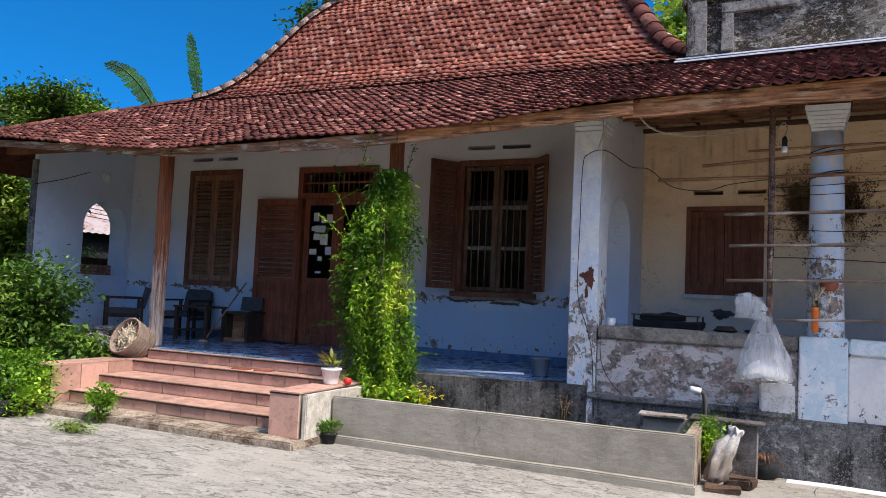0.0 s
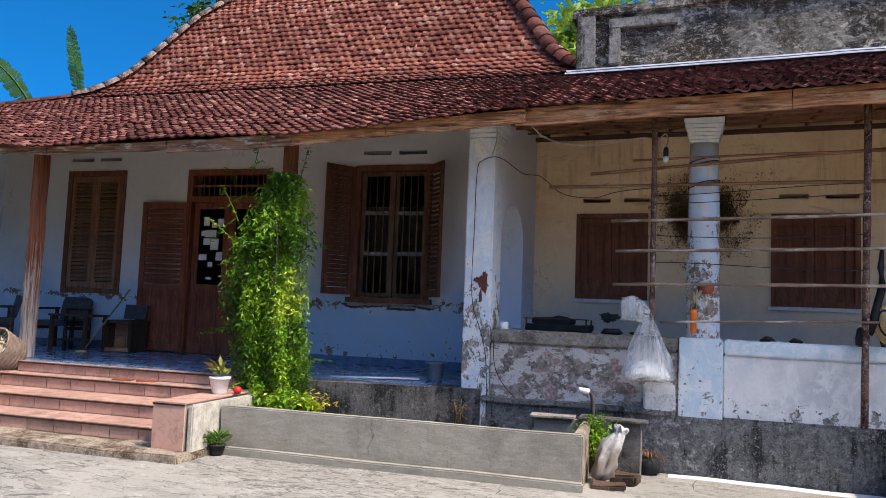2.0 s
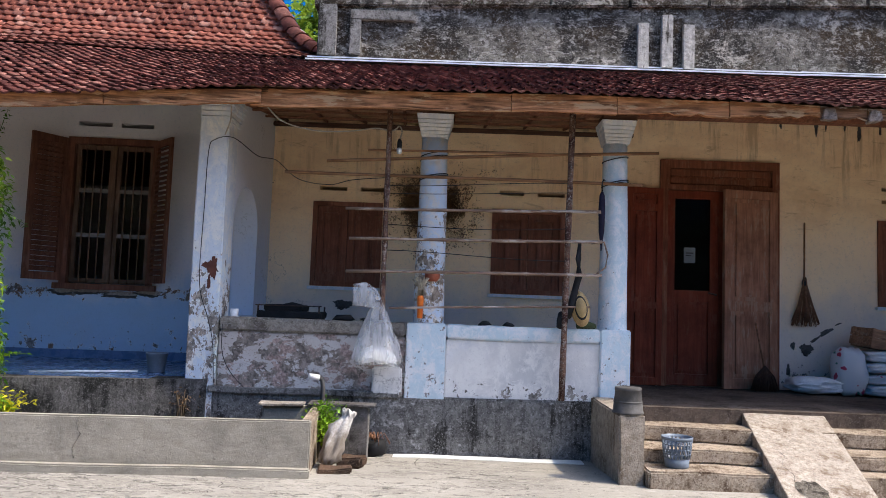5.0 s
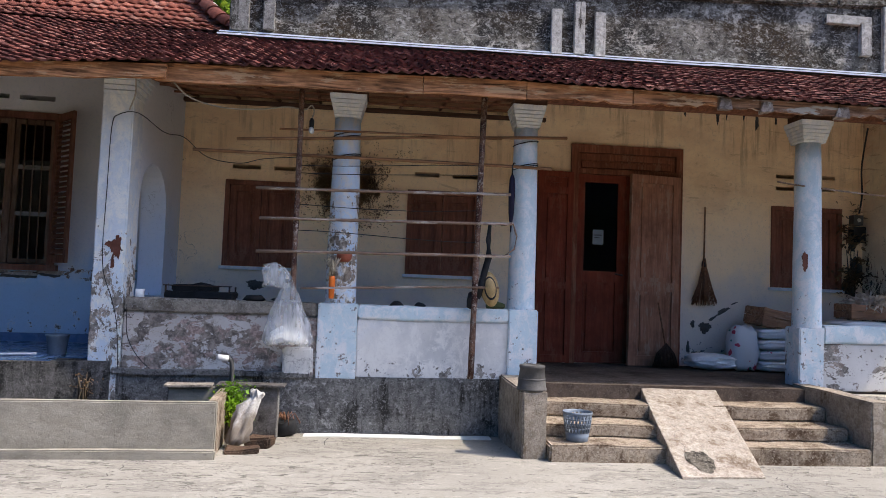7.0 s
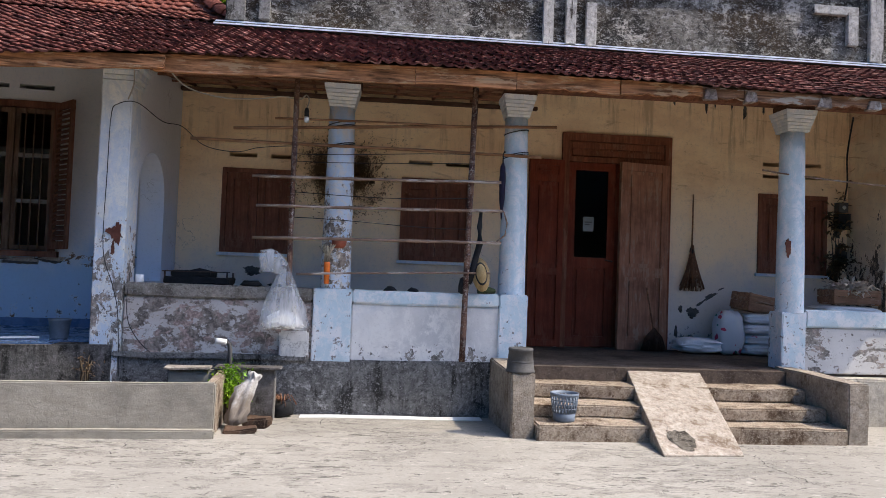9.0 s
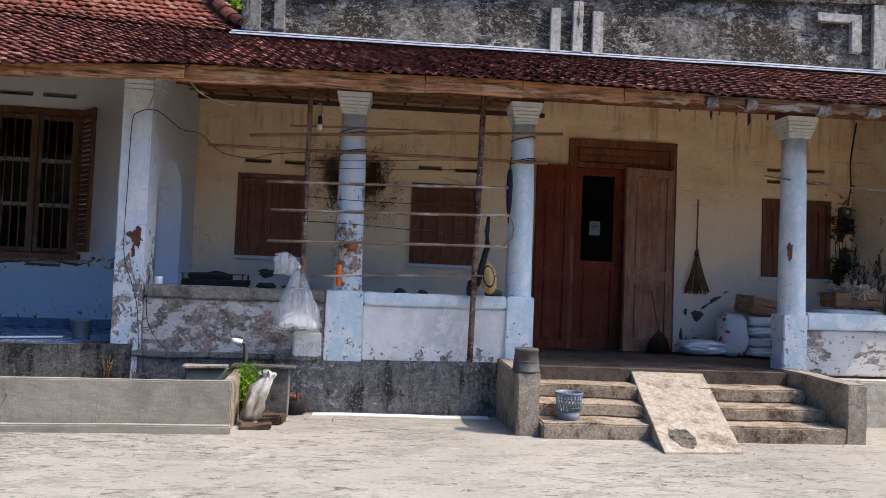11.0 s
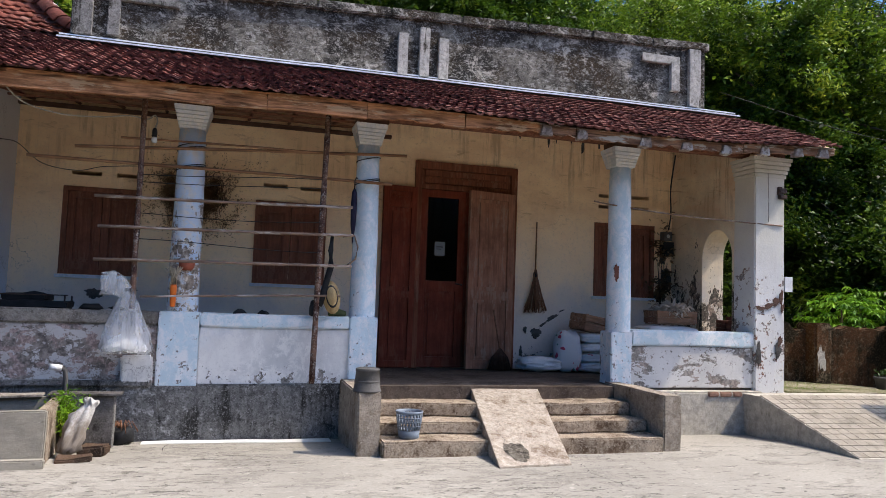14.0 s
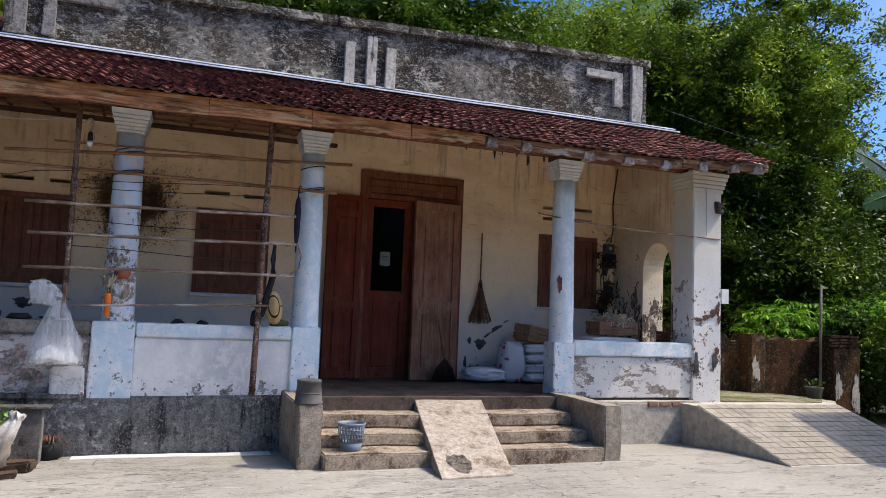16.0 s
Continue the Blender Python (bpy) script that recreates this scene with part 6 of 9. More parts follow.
def posts():
    for u, r, mat, label in ((-5.93, 0.078, M["post_bleached"], "squared red-brown post, bleached at its foot"), (-2.30, 0.070, M["post"], "squared red-brown post overgrown by a vine")):
        bm = B()
        box(bm, -r, r, -r, r, 0, 2.80)
        worn(bm, 0.02, 0.012, 6)
        single("porch_post", bm, mat, label, "post", "porch posts", at=LH @ Matrix.Translation((u, -2.2, 0.635)))
    bm = B()
    box(bm, -9.24, -2.2, -2.27, -2.13, 3.43, 3.53)
    worn(bm, 0.01, 0.01, 5)
    single("beam", bm, M["rafter"], "dark beam carried by the porch posts", "beam", kind="structure", at=LH)
    bm = B()
    box(bm, -9.01, -8.885, -1.97, -1.932, 0.6, 3.4)
    worn(bm, 0.02, 0.01, 5)
    single("trim", bm, M["plinth"], "dark strip on the edge of the end wall", "wall edge", kind="structure", at=LH)


posts()
side_ramp()


# ---- plants ----
def vine():
    t = thing("vine", LH @ Matrix.Translation((-2.32, -2.5, 0.12)), "dense green vine hanging over the porch post", "vine")
    pts = []
    for k in range(27000):
        z = nrg.uniform(0.12, 2.80) if k % 5 else nrg.uniform(0.1, 1.5)
        if math.sin(z * 9.0 + 3 * math.sin(k)) * math.sin(k * 0.37) > 0.55:
            continue
        w = np.interp(z, [0.1, 0.6, 1.4, 2.0, 2.4, 2.9], [0.34, 0.42, 0.48, 0.47, 0.36, 0.14])
        d = np.interp(z, [0.1, 0.6, 1.4, 2.2, 2.9], [0.30, 0.34, 0.32, 0.26, 0.12])
        a = nrg.uniform(0, 2 * math.pi)
        strand = 0.5 + 0.5 * math.sin(a * 7 + z * 0.8 + 1.6 * math.sin(2.3 * z))
        r = (0.42 + 0.58 * strand) * nrg.uniform(0.7, 1.14)
        pts.append((w * r * math.cos(a) + 0.05 * math.sin(3 * z) + 0.14 * max(0.0, 1.3 - z) / 1.3 + 0.10 * max(0.0, z - 1.9), d * r * math.sin(a), z))
    leaf_cloud("leaves", pts, 0.060, M["leaf_vine"], t, 0.34, 0.55, 0.5)
    for k in range(12):
        a = 2 * math.pi * k / 12
        x, y = 0.4 * math.cos(a), 0.27 * math.sin(a)
        top = rng.uniform(1.8, 2.8)
        bm = B()
        tube(bm, [(x * 0.5, y * 0.5, top), (x, y, top - 0.3), (x * 1.04, y * 1.1, top * 0.5), (x * 0.8, y, 0.15)], [0.005, 0.004, 0.003, 0.002], 4)
        part("stem", bm, M["bark"], t)
    shoots = []
    for k in range(46):
        a = rng.uniform(0, 2 * math.pi)
        z = rng.uniform(0.5, 2.95)
        p = Vector((0.5 * math.cos(a), 0.22 * math.sin(a), z))
        d = Vector((rng.uniform(-1, 1) * 0.9, rng.uniform(-0.5, 0.2), rng.uniform(-0.3, 0.9))).normalized()
        ln = rng.uniform(0.25, 0.62)
        line = [p + d * ln * s + Vector((0, 0, -0.12 * s * s)) for s in (0, 0.35, 0.7, 1.0)]
        bm = B()
        tube(bm, line, [0.005, 0.004, 0.003, 0.002], 4)
        part("shoot", bm, M["leaf_vine"], t)
        for s in np.linspace(0.25, 1.0, 9):
            q = p + d * ln * s + Vector((0, 0, -0.12 * s * s))
            shoots += [tuple(q + Vector((rng.uniform(-0.02, 0.02), rng.uniform(-0.02, 0.02), 0))) for _ in range(2)]
    leaf_cloud("shoot_leaves", shoots, 0.052, M["leaf_vine"], t, 0.36)
    leaf_cloud("low_leaves", clumps((0.25, -0.3, 0.30), (0.28, 0.22, 0.12), 12, 300, 0.07), 0.07, M["leaf_vine"], t, 0.4)
    croton = thing("croton", LH @ Matrix.Translation((-1.55, -2.9, 0.09)), "small yellow-leaved croton at the foot of the vine", "shrub")
    for k in range(6):
        a = k * 1.05
        bm = B()
        tube(bm, [(0, 0, 0), (0.06 * math.cos(a), 0.06 * math.sin(a), 0.25), (0.16 * math.cos(a), 0.13 * math.sin(a), 0.42)], [0.008, 0.006, 0.003], 5)
        part("stem", bm, M["bark"], croton)
    leaf_cloud("leaves", clumps((0, 0, 0.38), (0.14, 0.11, 0.10), 12, 130, 0.04), 0.065, M["leaf_yellow"], croton, 0.4)


vine()


def shrub(name, at, centre, radii, leaves, leaf, material, label, n_clumps=30, clump_r=0.18, aspect=0.5, stems=5, group="", category="shrub"):
    t = thing(name, at, label, category, group)
    c = Vector(centre)
    for k in range(stems):
        a = 2 * math.pi * k / stems
        bm = B()
        tip = c + Vector((radii[0] * 0.6 * math.cos(a), radii[1] * 0.6 * math.sin(a), radii[2] * rng.uniform(0.0, 0.6)))
        tube(bm, [(0.05 * math.cos(a), 0.05 * math.sin(a), 0), tip * 0.5 + Vector((0, 0, 0.05)), tip], [0.016, 0.011, 0.005], 5)
        part("stem", bm, M["bark"], t)
    leaf_cloud("leaves", clumps(centre, radii, n_clumps, leaves, clump_r, 0.4, 0.12, 0.02), leaf, material, t, aspect)
    return t


shrub("shrub", LH @ Matrix.Translation((-7.9, -3.1, 0)), (0, 0, 0.95), (1.15, 0.75, 0.95), 17000, 0.085, M["leaf_bush"], "dense dark green hedge shrub beside the porch", 90, 0.2)
shrub("shrub", LH @ Matrix.Translation((-9.1, -3.0, 0)), (0, 0, 1.1), (1.0, 0.8, 1.15), 11000, 0.088, M["leaf_bush"], "tall green hedge shrub against the end wall", 50, 0.22)
shrub("shrub", LH @ Matrix.Translation((-6.65, -2.9, 0)), (0, 0, 0.5), (0.5, 0.45, 0.36), 2000, 0.10, M["leaf_bush"], "leafy green shrub beside the side wall of the steps", 26, 0.12)
shrub("shrub", (-8.05, 5.45, 0), (0, 0, 0.42), (0.55, 0.42, 0.30), 3600, 0.055, M["leaf_vine"], "light green fine-leaved potted bush", 40, 0.11)
shrub("shrub", (-7.62, 5.30, 0), (0, 0, 0.24), (0.26, 0.22, 0.18), 1200, 0.05, M["leaf_vine"], "small light green bush by the steps", 16, 0.08)
shrub("weed", (-6.66, 5.56, 0.02), (0, 0, 0.20), (0.13, 0.12, 0.17), 1000, 0.045, M["leaf_vine"], "bushy green weed in the joint of the steps", 16, 0.05, category="weed")
shrub("weed", (-6.45, 5.10, 0), (0, 0, 0.04), (0.30, 0.10, 0.03), 500, 0.05, M["grass"], "flat dry tuft of grass in the yard", 12, 0.05, 0.2, category="weed")
shrub("climber", (-0.79, 7.38, 0), (0, 0, 0.31), (0.045, 0.10, 0.30), 1000, 0.040, M["leaf_vine"], "bright green creeper at the end of the planter", 26, 0.07, category="creeper")
shrub("weed", LH @ Matrix.Translation((-0.15, -2.2, 0.1)), (0, 0, 0.35), (0.10, 0.08, 0.14), 60, 0.035, M["leaf_dry"], "dry weed on the edge of the porch", 8, 0.05, category="weed")
shrub("weed", LH @ Matrix.Translation((-1.75, -2.95, 0.1)), (0, 0, 0.30), (0.28, 0.16, 0.14), 420, 0.075, M["leaf_vine"], "yellowish low plant in the planter", 14, 0.06, category="plant")
for x, y in ((-8.25, 5.12), (-8.0, 5.05), (-7.72, 5.18), (-8.45, 5.3)):
    bm = B()
    lathe(bm, [(0.085, 0.0), (0.10, 0.02), (0.105, 0.17), (0.095, 0.18), (0.085, 0.165), (0.0, 0.16)], 14)
    for v in bm.verts:
        v.co += Vector(noise.noise_vector(v.co * 9 + Vector((x * 3, y, 0)))) * 0.012
    single("plant_bag", bm, M["dark"], "black plastic nursery bag of soil under the bush", "plant bag", "nursery bags", at=Matrix.Translation((x, y, 0)))


def pot_plant(name, at, r, h, pot_mat, leaf_mat, label, n=60, leaf=0.14, aspect=0.25, spread=0.12, up=0.6):
    t = thing(name, at, label, "potted plant", "potted plants")
    bm = B()
    lathe(bm, [(r * 0.68, 0), (r * 0.72, 0.01), (r * 0.96, h * 0.86), (r * 1.05, h * 0.87), (r * 1.06, h), (r * 0.94, h), (r * 0.9, h * 0.80)], 20)
    pot = part("pot", bm, pot_mat, t)
    bm = B()
    lathe(bm, [(r * 0.89, h * 0.82), (r * 0.5, h * 0.88)], 16)
    part("soil", bm, M["soil"], pot)
    c, d = [], []
    for _ in range(n):
        a = rng.uniform(0, 2 * math.pi)
        q = rng.uniform(0, 1)
        c.append((spread * q * math.cos(a) * 0.5, spread * q * math.sin(a) * 0.5, h + rng.uniform(0, 0.10)))
        d.append((math.cos(a), math.sin(a), rng.uniform(0.4, 1.6)))
    leaf_cloud("leaves", c, leaf, leaf_mat, t, aspect, along=d)
    return t


pot_plant("potted_plant", LH @ Matrix.Translation((-2.46, -3.15, 0.516)), 0.105, 0.17, M["white_plastic"], M["leaf_red"], "white flowerpot with a reddish-leaved plant on the side wall", 34, 0.12, 0.30)
pot_plant("potted_plant", (-4.20, 6.30, 0), 0.080, 0.10, M["dark"], M["leaf_vine"], "black pot with a low green plant beside the kerb", 110, 0.07, 0.3, 0.2)
pot_plant("potted_plant", (10.35, 8.95, 0.37), 0.135, 0.20, M["rubber"], M["leaf_bush"], "grey pot with a sparse plant in front of the garden wall", 40, 0.06, 0.55, 0.24)
bm = B()
lathe(bm, [(0.0, 0), (0.03, 0.008), (0.045, 0.04), (0.035, 0.075), (0.0, 0.085)], 14)
single("ball", bm, plain("red plastic", (0.55, 0.03, 0.03), 0.4, 0.1), "small red plastic ball beside the flowerpot", "ball", at=LH @ Matrix.Translation((-2.28, -3.10, 0.512)))


def banana_leaf(t, base, tip, width, sag, twist=0.0, tears=9):
    """A long torn banana blade on its midrib."""
    base, tip = Vector(base), Vector(tip)
    rib = [base.lerp(tip, s) + Vector((0, 0, sag * 4 * s * (1 - s))) for s in np.linspace(0, 1, 15)]
    bm = B()
    tube(bm, rib, [0.03 * (1 - 0.85 * k / 14) for k in range(15)], 5)
    part("midrib", bm, M["leaf_banana"], t)
    bm = B()
    d = (tip - base).normalized()
    side = d.cross(Vector((math.sin(twist), -math.cos(twist), 0.25))).normalized()
    for sg in (-1, 1):
        for k in range(28):
            s0, s1 = k / 28, (k + (1.0 if rng.random() < 0.85 else 0.8)) / 28
            at = lambda s: base.lerp(tip, s) + Vector((0, 0, sag * 4 * s * (1 - s)))
            w = width * (math.sin(math.pi * min(1, 0.08 + s0 * 0.95)) ** 0.5) * rng.uniform(0.8, 1.05)
            drop = Vector((0, 0, -w * rng.uniform(0.15, 0.4)))
            fwd = d * w * 0.35
            q = [at(s0), at(s1), at(s1) + side * sg * w + drop + fwd, at(s0) + side * sg * w + drop + fwd]
            bm.faces.new([bm.verts.new(p) for p in q])
    part("blade", bm, M["leaf_banana"], t, fix=False)


def bananas():
    t = thing("banana_plant", (-13.0, 11.6, 0), "banana plant with torn leaves behind the roof", "banana plant")
    bm = B()
    tube(bm, [(0, 0, -0.1), (0.05, 0, 2.0), (0.1, 0, 4.2)], [0.14, 0.11, 0.07], 8)
    part("stalk", bm, M["leaf_banana"], t)
    banana_leaf(t, (0.35, -0.4, 5.0), (-0.50, -1.25, 6.10), 0.21, 0.30, 0.6)
    banana_leaf(t, (0.80, 0.2, 5.5), (0.60, 0.0, 7.05), 0.22, 0.05, 1.6)
    banana_leaf(t, (0.1, 0.0, 4.2), (1.2, 0.6, 5.0), 0.26, 0.25, 0.3)
    t = thing("banana_plant", (12.6, 8.9, 0), "banana plant with broad leaves beside the side yard", "banana plant")
    bm = B()
    tube(bm, [(0, 0, -0.1), (0.05, 0, 2.0), (0.1, 0, 3.6)], [0.14, 0.11, 0.07], 8)
    part("stalk", bm, M["leaf_banana"], t)
    banana_leaf(t, (0.5, 0.6, 4.15), (-0.72, 0.6, 4.68), 0.21, 0.06, 0.2)
    banana_leaf(t, (0.5, 0.5, 3.95), (-0.52, 0.6, 3.68), 0.20, 0.10, 0.2)
    banana_leaf(t, (0.1, 0, 3.6), (0.9, -0.9, 3.6), 0.26, 0.3, 0.4)
    banana_leaf(t, (0.1, 0, 3.6), (1.1, 0.5, 4.2), 0.26, 0.3, 0.4)


bananas()

# sunlit leaf colour on the big crowns, darker one on the shaded undergrowth
tree("tree", (13.1, 13.4, -0.09), 7.5, (0, 0, 5.6), (2.55, 2.5, 3.7), 100000, 0.105, M["leaf_sunlit"], "large dark green broadleaf tree beyond the garden wall", 0.22, 9, 190, 0.25, group="trees behind the houses")
tree("tree", (11.2, 15.6, -0.09), 7.6, (0, 0, 5.9), (2.6, 2.4, 3.7), 60000, 0.105, M["leaf_sunlit"], "large dark green broadleaf tree behind the parapet", 0.22, 8, 120, 0.34, group="trees behind the houses")
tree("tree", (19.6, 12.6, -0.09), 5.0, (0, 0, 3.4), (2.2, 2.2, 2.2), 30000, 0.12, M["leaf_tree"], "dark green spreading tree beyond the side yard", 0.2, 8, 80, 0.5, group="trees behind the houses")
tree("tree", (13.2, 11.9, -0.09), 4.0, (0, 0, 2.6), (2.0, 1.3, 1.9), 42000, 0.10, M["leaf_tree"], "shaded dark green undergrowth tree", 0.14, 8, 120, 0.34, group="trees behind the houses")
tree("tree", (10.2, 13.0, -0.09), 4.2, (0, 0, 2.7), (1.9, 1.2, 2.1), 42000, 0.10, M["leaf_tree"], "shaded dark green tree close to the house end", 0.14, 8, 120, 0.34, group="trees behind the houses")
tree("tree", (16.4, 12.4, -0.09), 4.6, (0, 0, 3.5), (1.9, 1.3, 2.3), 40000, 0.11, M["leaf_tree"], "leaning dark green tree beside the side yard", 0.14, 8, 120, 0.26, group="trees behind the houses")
tree("tree", (17.0, 16.8, -0.09), 10.0, (0, 0, 8.2), (2.7, 2.4, 4.0), 64000, 0.13, M["leaf_tree"], "tall green tree at the edge of the wood", 0.25, 8, 150, 0.30, group="trees behind the houses")
for x, y, z, r in ((13.6, 19.2, 9.6, 2.0), (11.9, 20.4, 9.2, 1.6), (14.8, 20.0, 9.8, 1.7)):
    tree("bamboo", (x, y, -0.09), z + 1, (0, 0, z), (r, 1.6, 2.9), 13000, 0.24, M["leaf_bamboo"], "feathery light green bamboo clump above the parapet", 0.1, 10, 80, 0.5, "bamboo", 0.16, "bamboo clumps")
tree("tree", (-24.5, 16.6, -0.09), 7.4, (0, 0, 7.38), (2.2, 2.0, 0.75), 15000, 0.17, M["leaf_mid"], "flat-topped feathery tree far behind the porch", 0.2, 8, 110, 0.24, group="trees behind the houses")
tree("tree", (-15.0, 9.0, -0.09), 4.0, (0, 0, 2.75), (1.15, 1.0, 2.0), 26000, 0.10, M["leaf_sunlit"], "green tree in the gap at the end of the porch", 0.12, 8, 90, 0.22, group="trees behind the houses")
tree("tree", (-14.8, 19.3, -0.09), 10.4, (0, 0, 10.2), (0.9, 0.8, 0.8), 1800, 0.2, M["leaf_tree"], "green tree crown peeping over the ridge", 0.18, 6, 22, 0.3, group="trees behind the houses")
tree("tree", (-2.6, 19.6, -0.09), 9.4, (0, 0, 8.6), (1.8, 1.4, 1.6), 3600, 0.22, M["leaf_bamboo"], "green tree between the two roofs", 0.18, 6, 36, 0.4, group="trees behind the houses")

for x, y, z, r in ((0.6, 20.4, 8.0, 2.0), (3.4, 20.0, 8.6, 2.2), (6.4, 19.4, 8.8, 2.3), (9.0, 19.8, 9.0, 2.2)):
    tree("tree", (x, y, -0.09), z, (0, 0, z), (r, 1.8, 2.6), 34000, 0.15, M["leaf_mid"], "fresh green broadleaf tree behind the parapet", 0.2, 8, 130, 0.28, group="trees behind the houses")
for x, y, z, r in ((6.5, 24.5, 9.0, 3.4), (11.5, 24.0, 9.6, 3.6), (1.5, 25.5, 8.6, 3.2), (16.0, 22.5, 8.6, 3.2)):
    tree("tree", (x, y, -0.09), z, (0, 0, z), (r, 2.4, 3.6), 13000, 0.30, M["leaf_tree"], "tall dense green tree behind the parapet", 0.25, 8, 90, 0.6, group="trees behind the houses")

# wood all round the yard; its unseen south side is added to darken reflections
pts = []
for k in range(150):
    a = 2 * math.pi * k / 150 + rng.uniform(-0.02, 0.02)
    r = rng.uniform(28, 34)
    x, y = 1 + r * math.cos(a), 2 + r * math.sin(a)
    if y > 6 and x < -8:
        continue
    h = rng.uniform(4.5, 8.0) + (3.0 if y > 14 and x > -2 else 0.0) if y > 4 else rng.uniform(8.0, 11.0)
    if x > 13 and y > 0:
        h = min(h, 6.2)
    q = nrg.normal(size=(1500, 3)) * np.array([1.3, 1.3, h * 0.26]) + np.array([x, y, h * 0.52])
    pts.append(q[q[:, 2] > 0.1])
leaf_cloud("wood", np.concatenate(pts), 0.26, M["leaf_tree"], None, 0.6)
tagged(bpy.data.objects["wood"], "dark green wood round the yard, its south side unseen and added", "wood", kind="stuff")


def cassava():
    """Upright stems with whorls of drooping fingered leaves."""
    for x, y, h in ((11.0, 10.3, 1.95), (11.7, 10.5, 2.05), (12.3, 10.2, 2.1), (12.9, 10.7, 2.25), (13.4, 10.1, 2.2), (12.4, 10.9, 2.2), (13.0, 9.5, 2.1), (13.9, 10.8, 2.4), (11.4, 10.9, 2.1), (14.3, 9.8, 2.2), (13.6, 8.9, 2.0)):
        t = thing("cassava", (x, y, 0.0), "bright green cassava shrub behind the garden wall", "shrub", "cassava shrubs")
        for k in range(3):
            bm = B()
            a = rng.uniform(0, 6.28)
            top = Vector((0.25 * math.cos(a), 0.25 * math.sin(a), h - 0.25 - 0.15 * k))
            tube(bm, [(0, 0, -0.1), top * 0.5, top], [0.02, 0.016, 0.01], 5)
            part("stem", bm, M["bark"], t)
        c, d = [], []
        for k in range(120):
            a = rng.uniform(0, 6.28)
            rr = rng.uniform(0.1, 0.62)
            z = h - rng.uniform(0, 0.85) - 0.25 * rr
            hub = Vector((rr * math.cos(a), rr * math.sin(a), z))
            rib = Vector((math.cos(a), math.sin(a), -0.25)) * rng.uniform(0.16, 0.30)
            for f in range(12):
                b = a + (1.15 if f % 2 else -1.15) * (1 - 0.5 * (f // 2) / 6)
                c.append(tuple(hub + rib * (f // 2) / 6))
                d.append((math.cos(b), math.sin(b), -0.4))
        leaf_cloud("leaves", c, 0.105, M["leaf_cassava"], t, 0.34, along=d, up=0.85)


cassava()


# ---- side yard ----
def garden_wall():
    t = thing("garden_wall", (0, 0, 0), "old brick garden wall, mossy and broken at the top", "wall", kind="structure")
    bm = B()
    n = 24
    tops = [(1.30 if i < 6 else 1.36 if i < 9 else 1.24 if i < 15 else 1.30) + 0.022 * math.sin(i * 1.9) + 0.015 * math.sin(i * 5.3) for i in range(n + 1)]
    xs = [8.3 + i * (11.0 - 8.3) / n for i in range(n + 1)]
    ys = [9.72 - (x - 8.3) * 0.12 for x in xs]
    lo = [[bm.verts.new((x, y + d, -0.05)) for x, y in zip(xs, ys)] for d in (0, 0.2)]
    hi = [[bm.verts.new((x, y + d, z)) for x, y, z in zip(xs, ys, tops)] for d in (0, 0.2)]
    for i in range(n):
        bm.faces.new((lo[0][i], lo[0][i + 1], hi[0][i + 1], hi[0][i]))
        bm.faces.new((lo[1][i], lo[1][i + 1], hi[1][i + 1], hi[1][i]))
        bm.faces.new((hi[0][i], hi[0][i + 1], hi[1][i + 1], hi[1][i]))
    bm.faces.new((lo[0][0], hi[0][0], hi[1][0], lo[1][0]))
    bm.faces.new((lo[0][n], hi[0][n], hi[1][n], lo[1][n]))
    worn(bm, 0.02, 0.015, 2)
    part("wall", bm, M["mossy"], t)
    for x, y, w, h in ((9.62, 9.48, 0.17, 1.36), (11.20, 9.20, 0.30, 1.20)):
        bm = B()
        box(bm, x - w, x + w, y - 0.1, y + 0.34, -0.05, h)
        for v in bm.verts:
            if v.co.z > 0.5:
                v.co.x += 0.03
        worn(bm, 0.03, 0.03, 4)
        part("pier", bm, M["mossy"], t)
    for k in range(12):
        bm = B()
        z = 1.20 + 0.05 * (k // 3)
        x = 10.94 + 0.21 * (k % 3) + 0.04 * (k // 3 % 2)
        box(bm, x - 0.10, x + 0.10, 9.10, 9.40, z, z + 0.045)
        worn(bm, 0.008, 0.008, 1)
        part("brick", bm, M["mossy"], t)
    bm = B()
    cyl(bm, (10.72, 9.18, 0.42), (10.76, 9.18, 2.22), 0.022, 0.020, 10)
    single("metal_pole", bm, plain("grey painted pole", (0.13, 0.125, 0.12), 0.7, 0.2), "plain grey pole standing in the side yard", "pole")
    # dry grass on the terrace
    pts = [(x, rng.uniform(8.3, 9.5), 0.462 - 0.035 * (x - 7.8)) for x in [rng.uniform(7.8, 10.2) for _ in range(420)]]
    leaf_cloud("grass", pts, 0.05, M["grass"], None, 0.12, along=[(rng.uniform(-0.5, 0.5), rng.uniform(-0.5, 0.5), 1) for _ in pts])
    tagged(bpy.data.objects["grass"], "short dry grass on the side terrace", "grass", kind="stuff")


garden_wall()


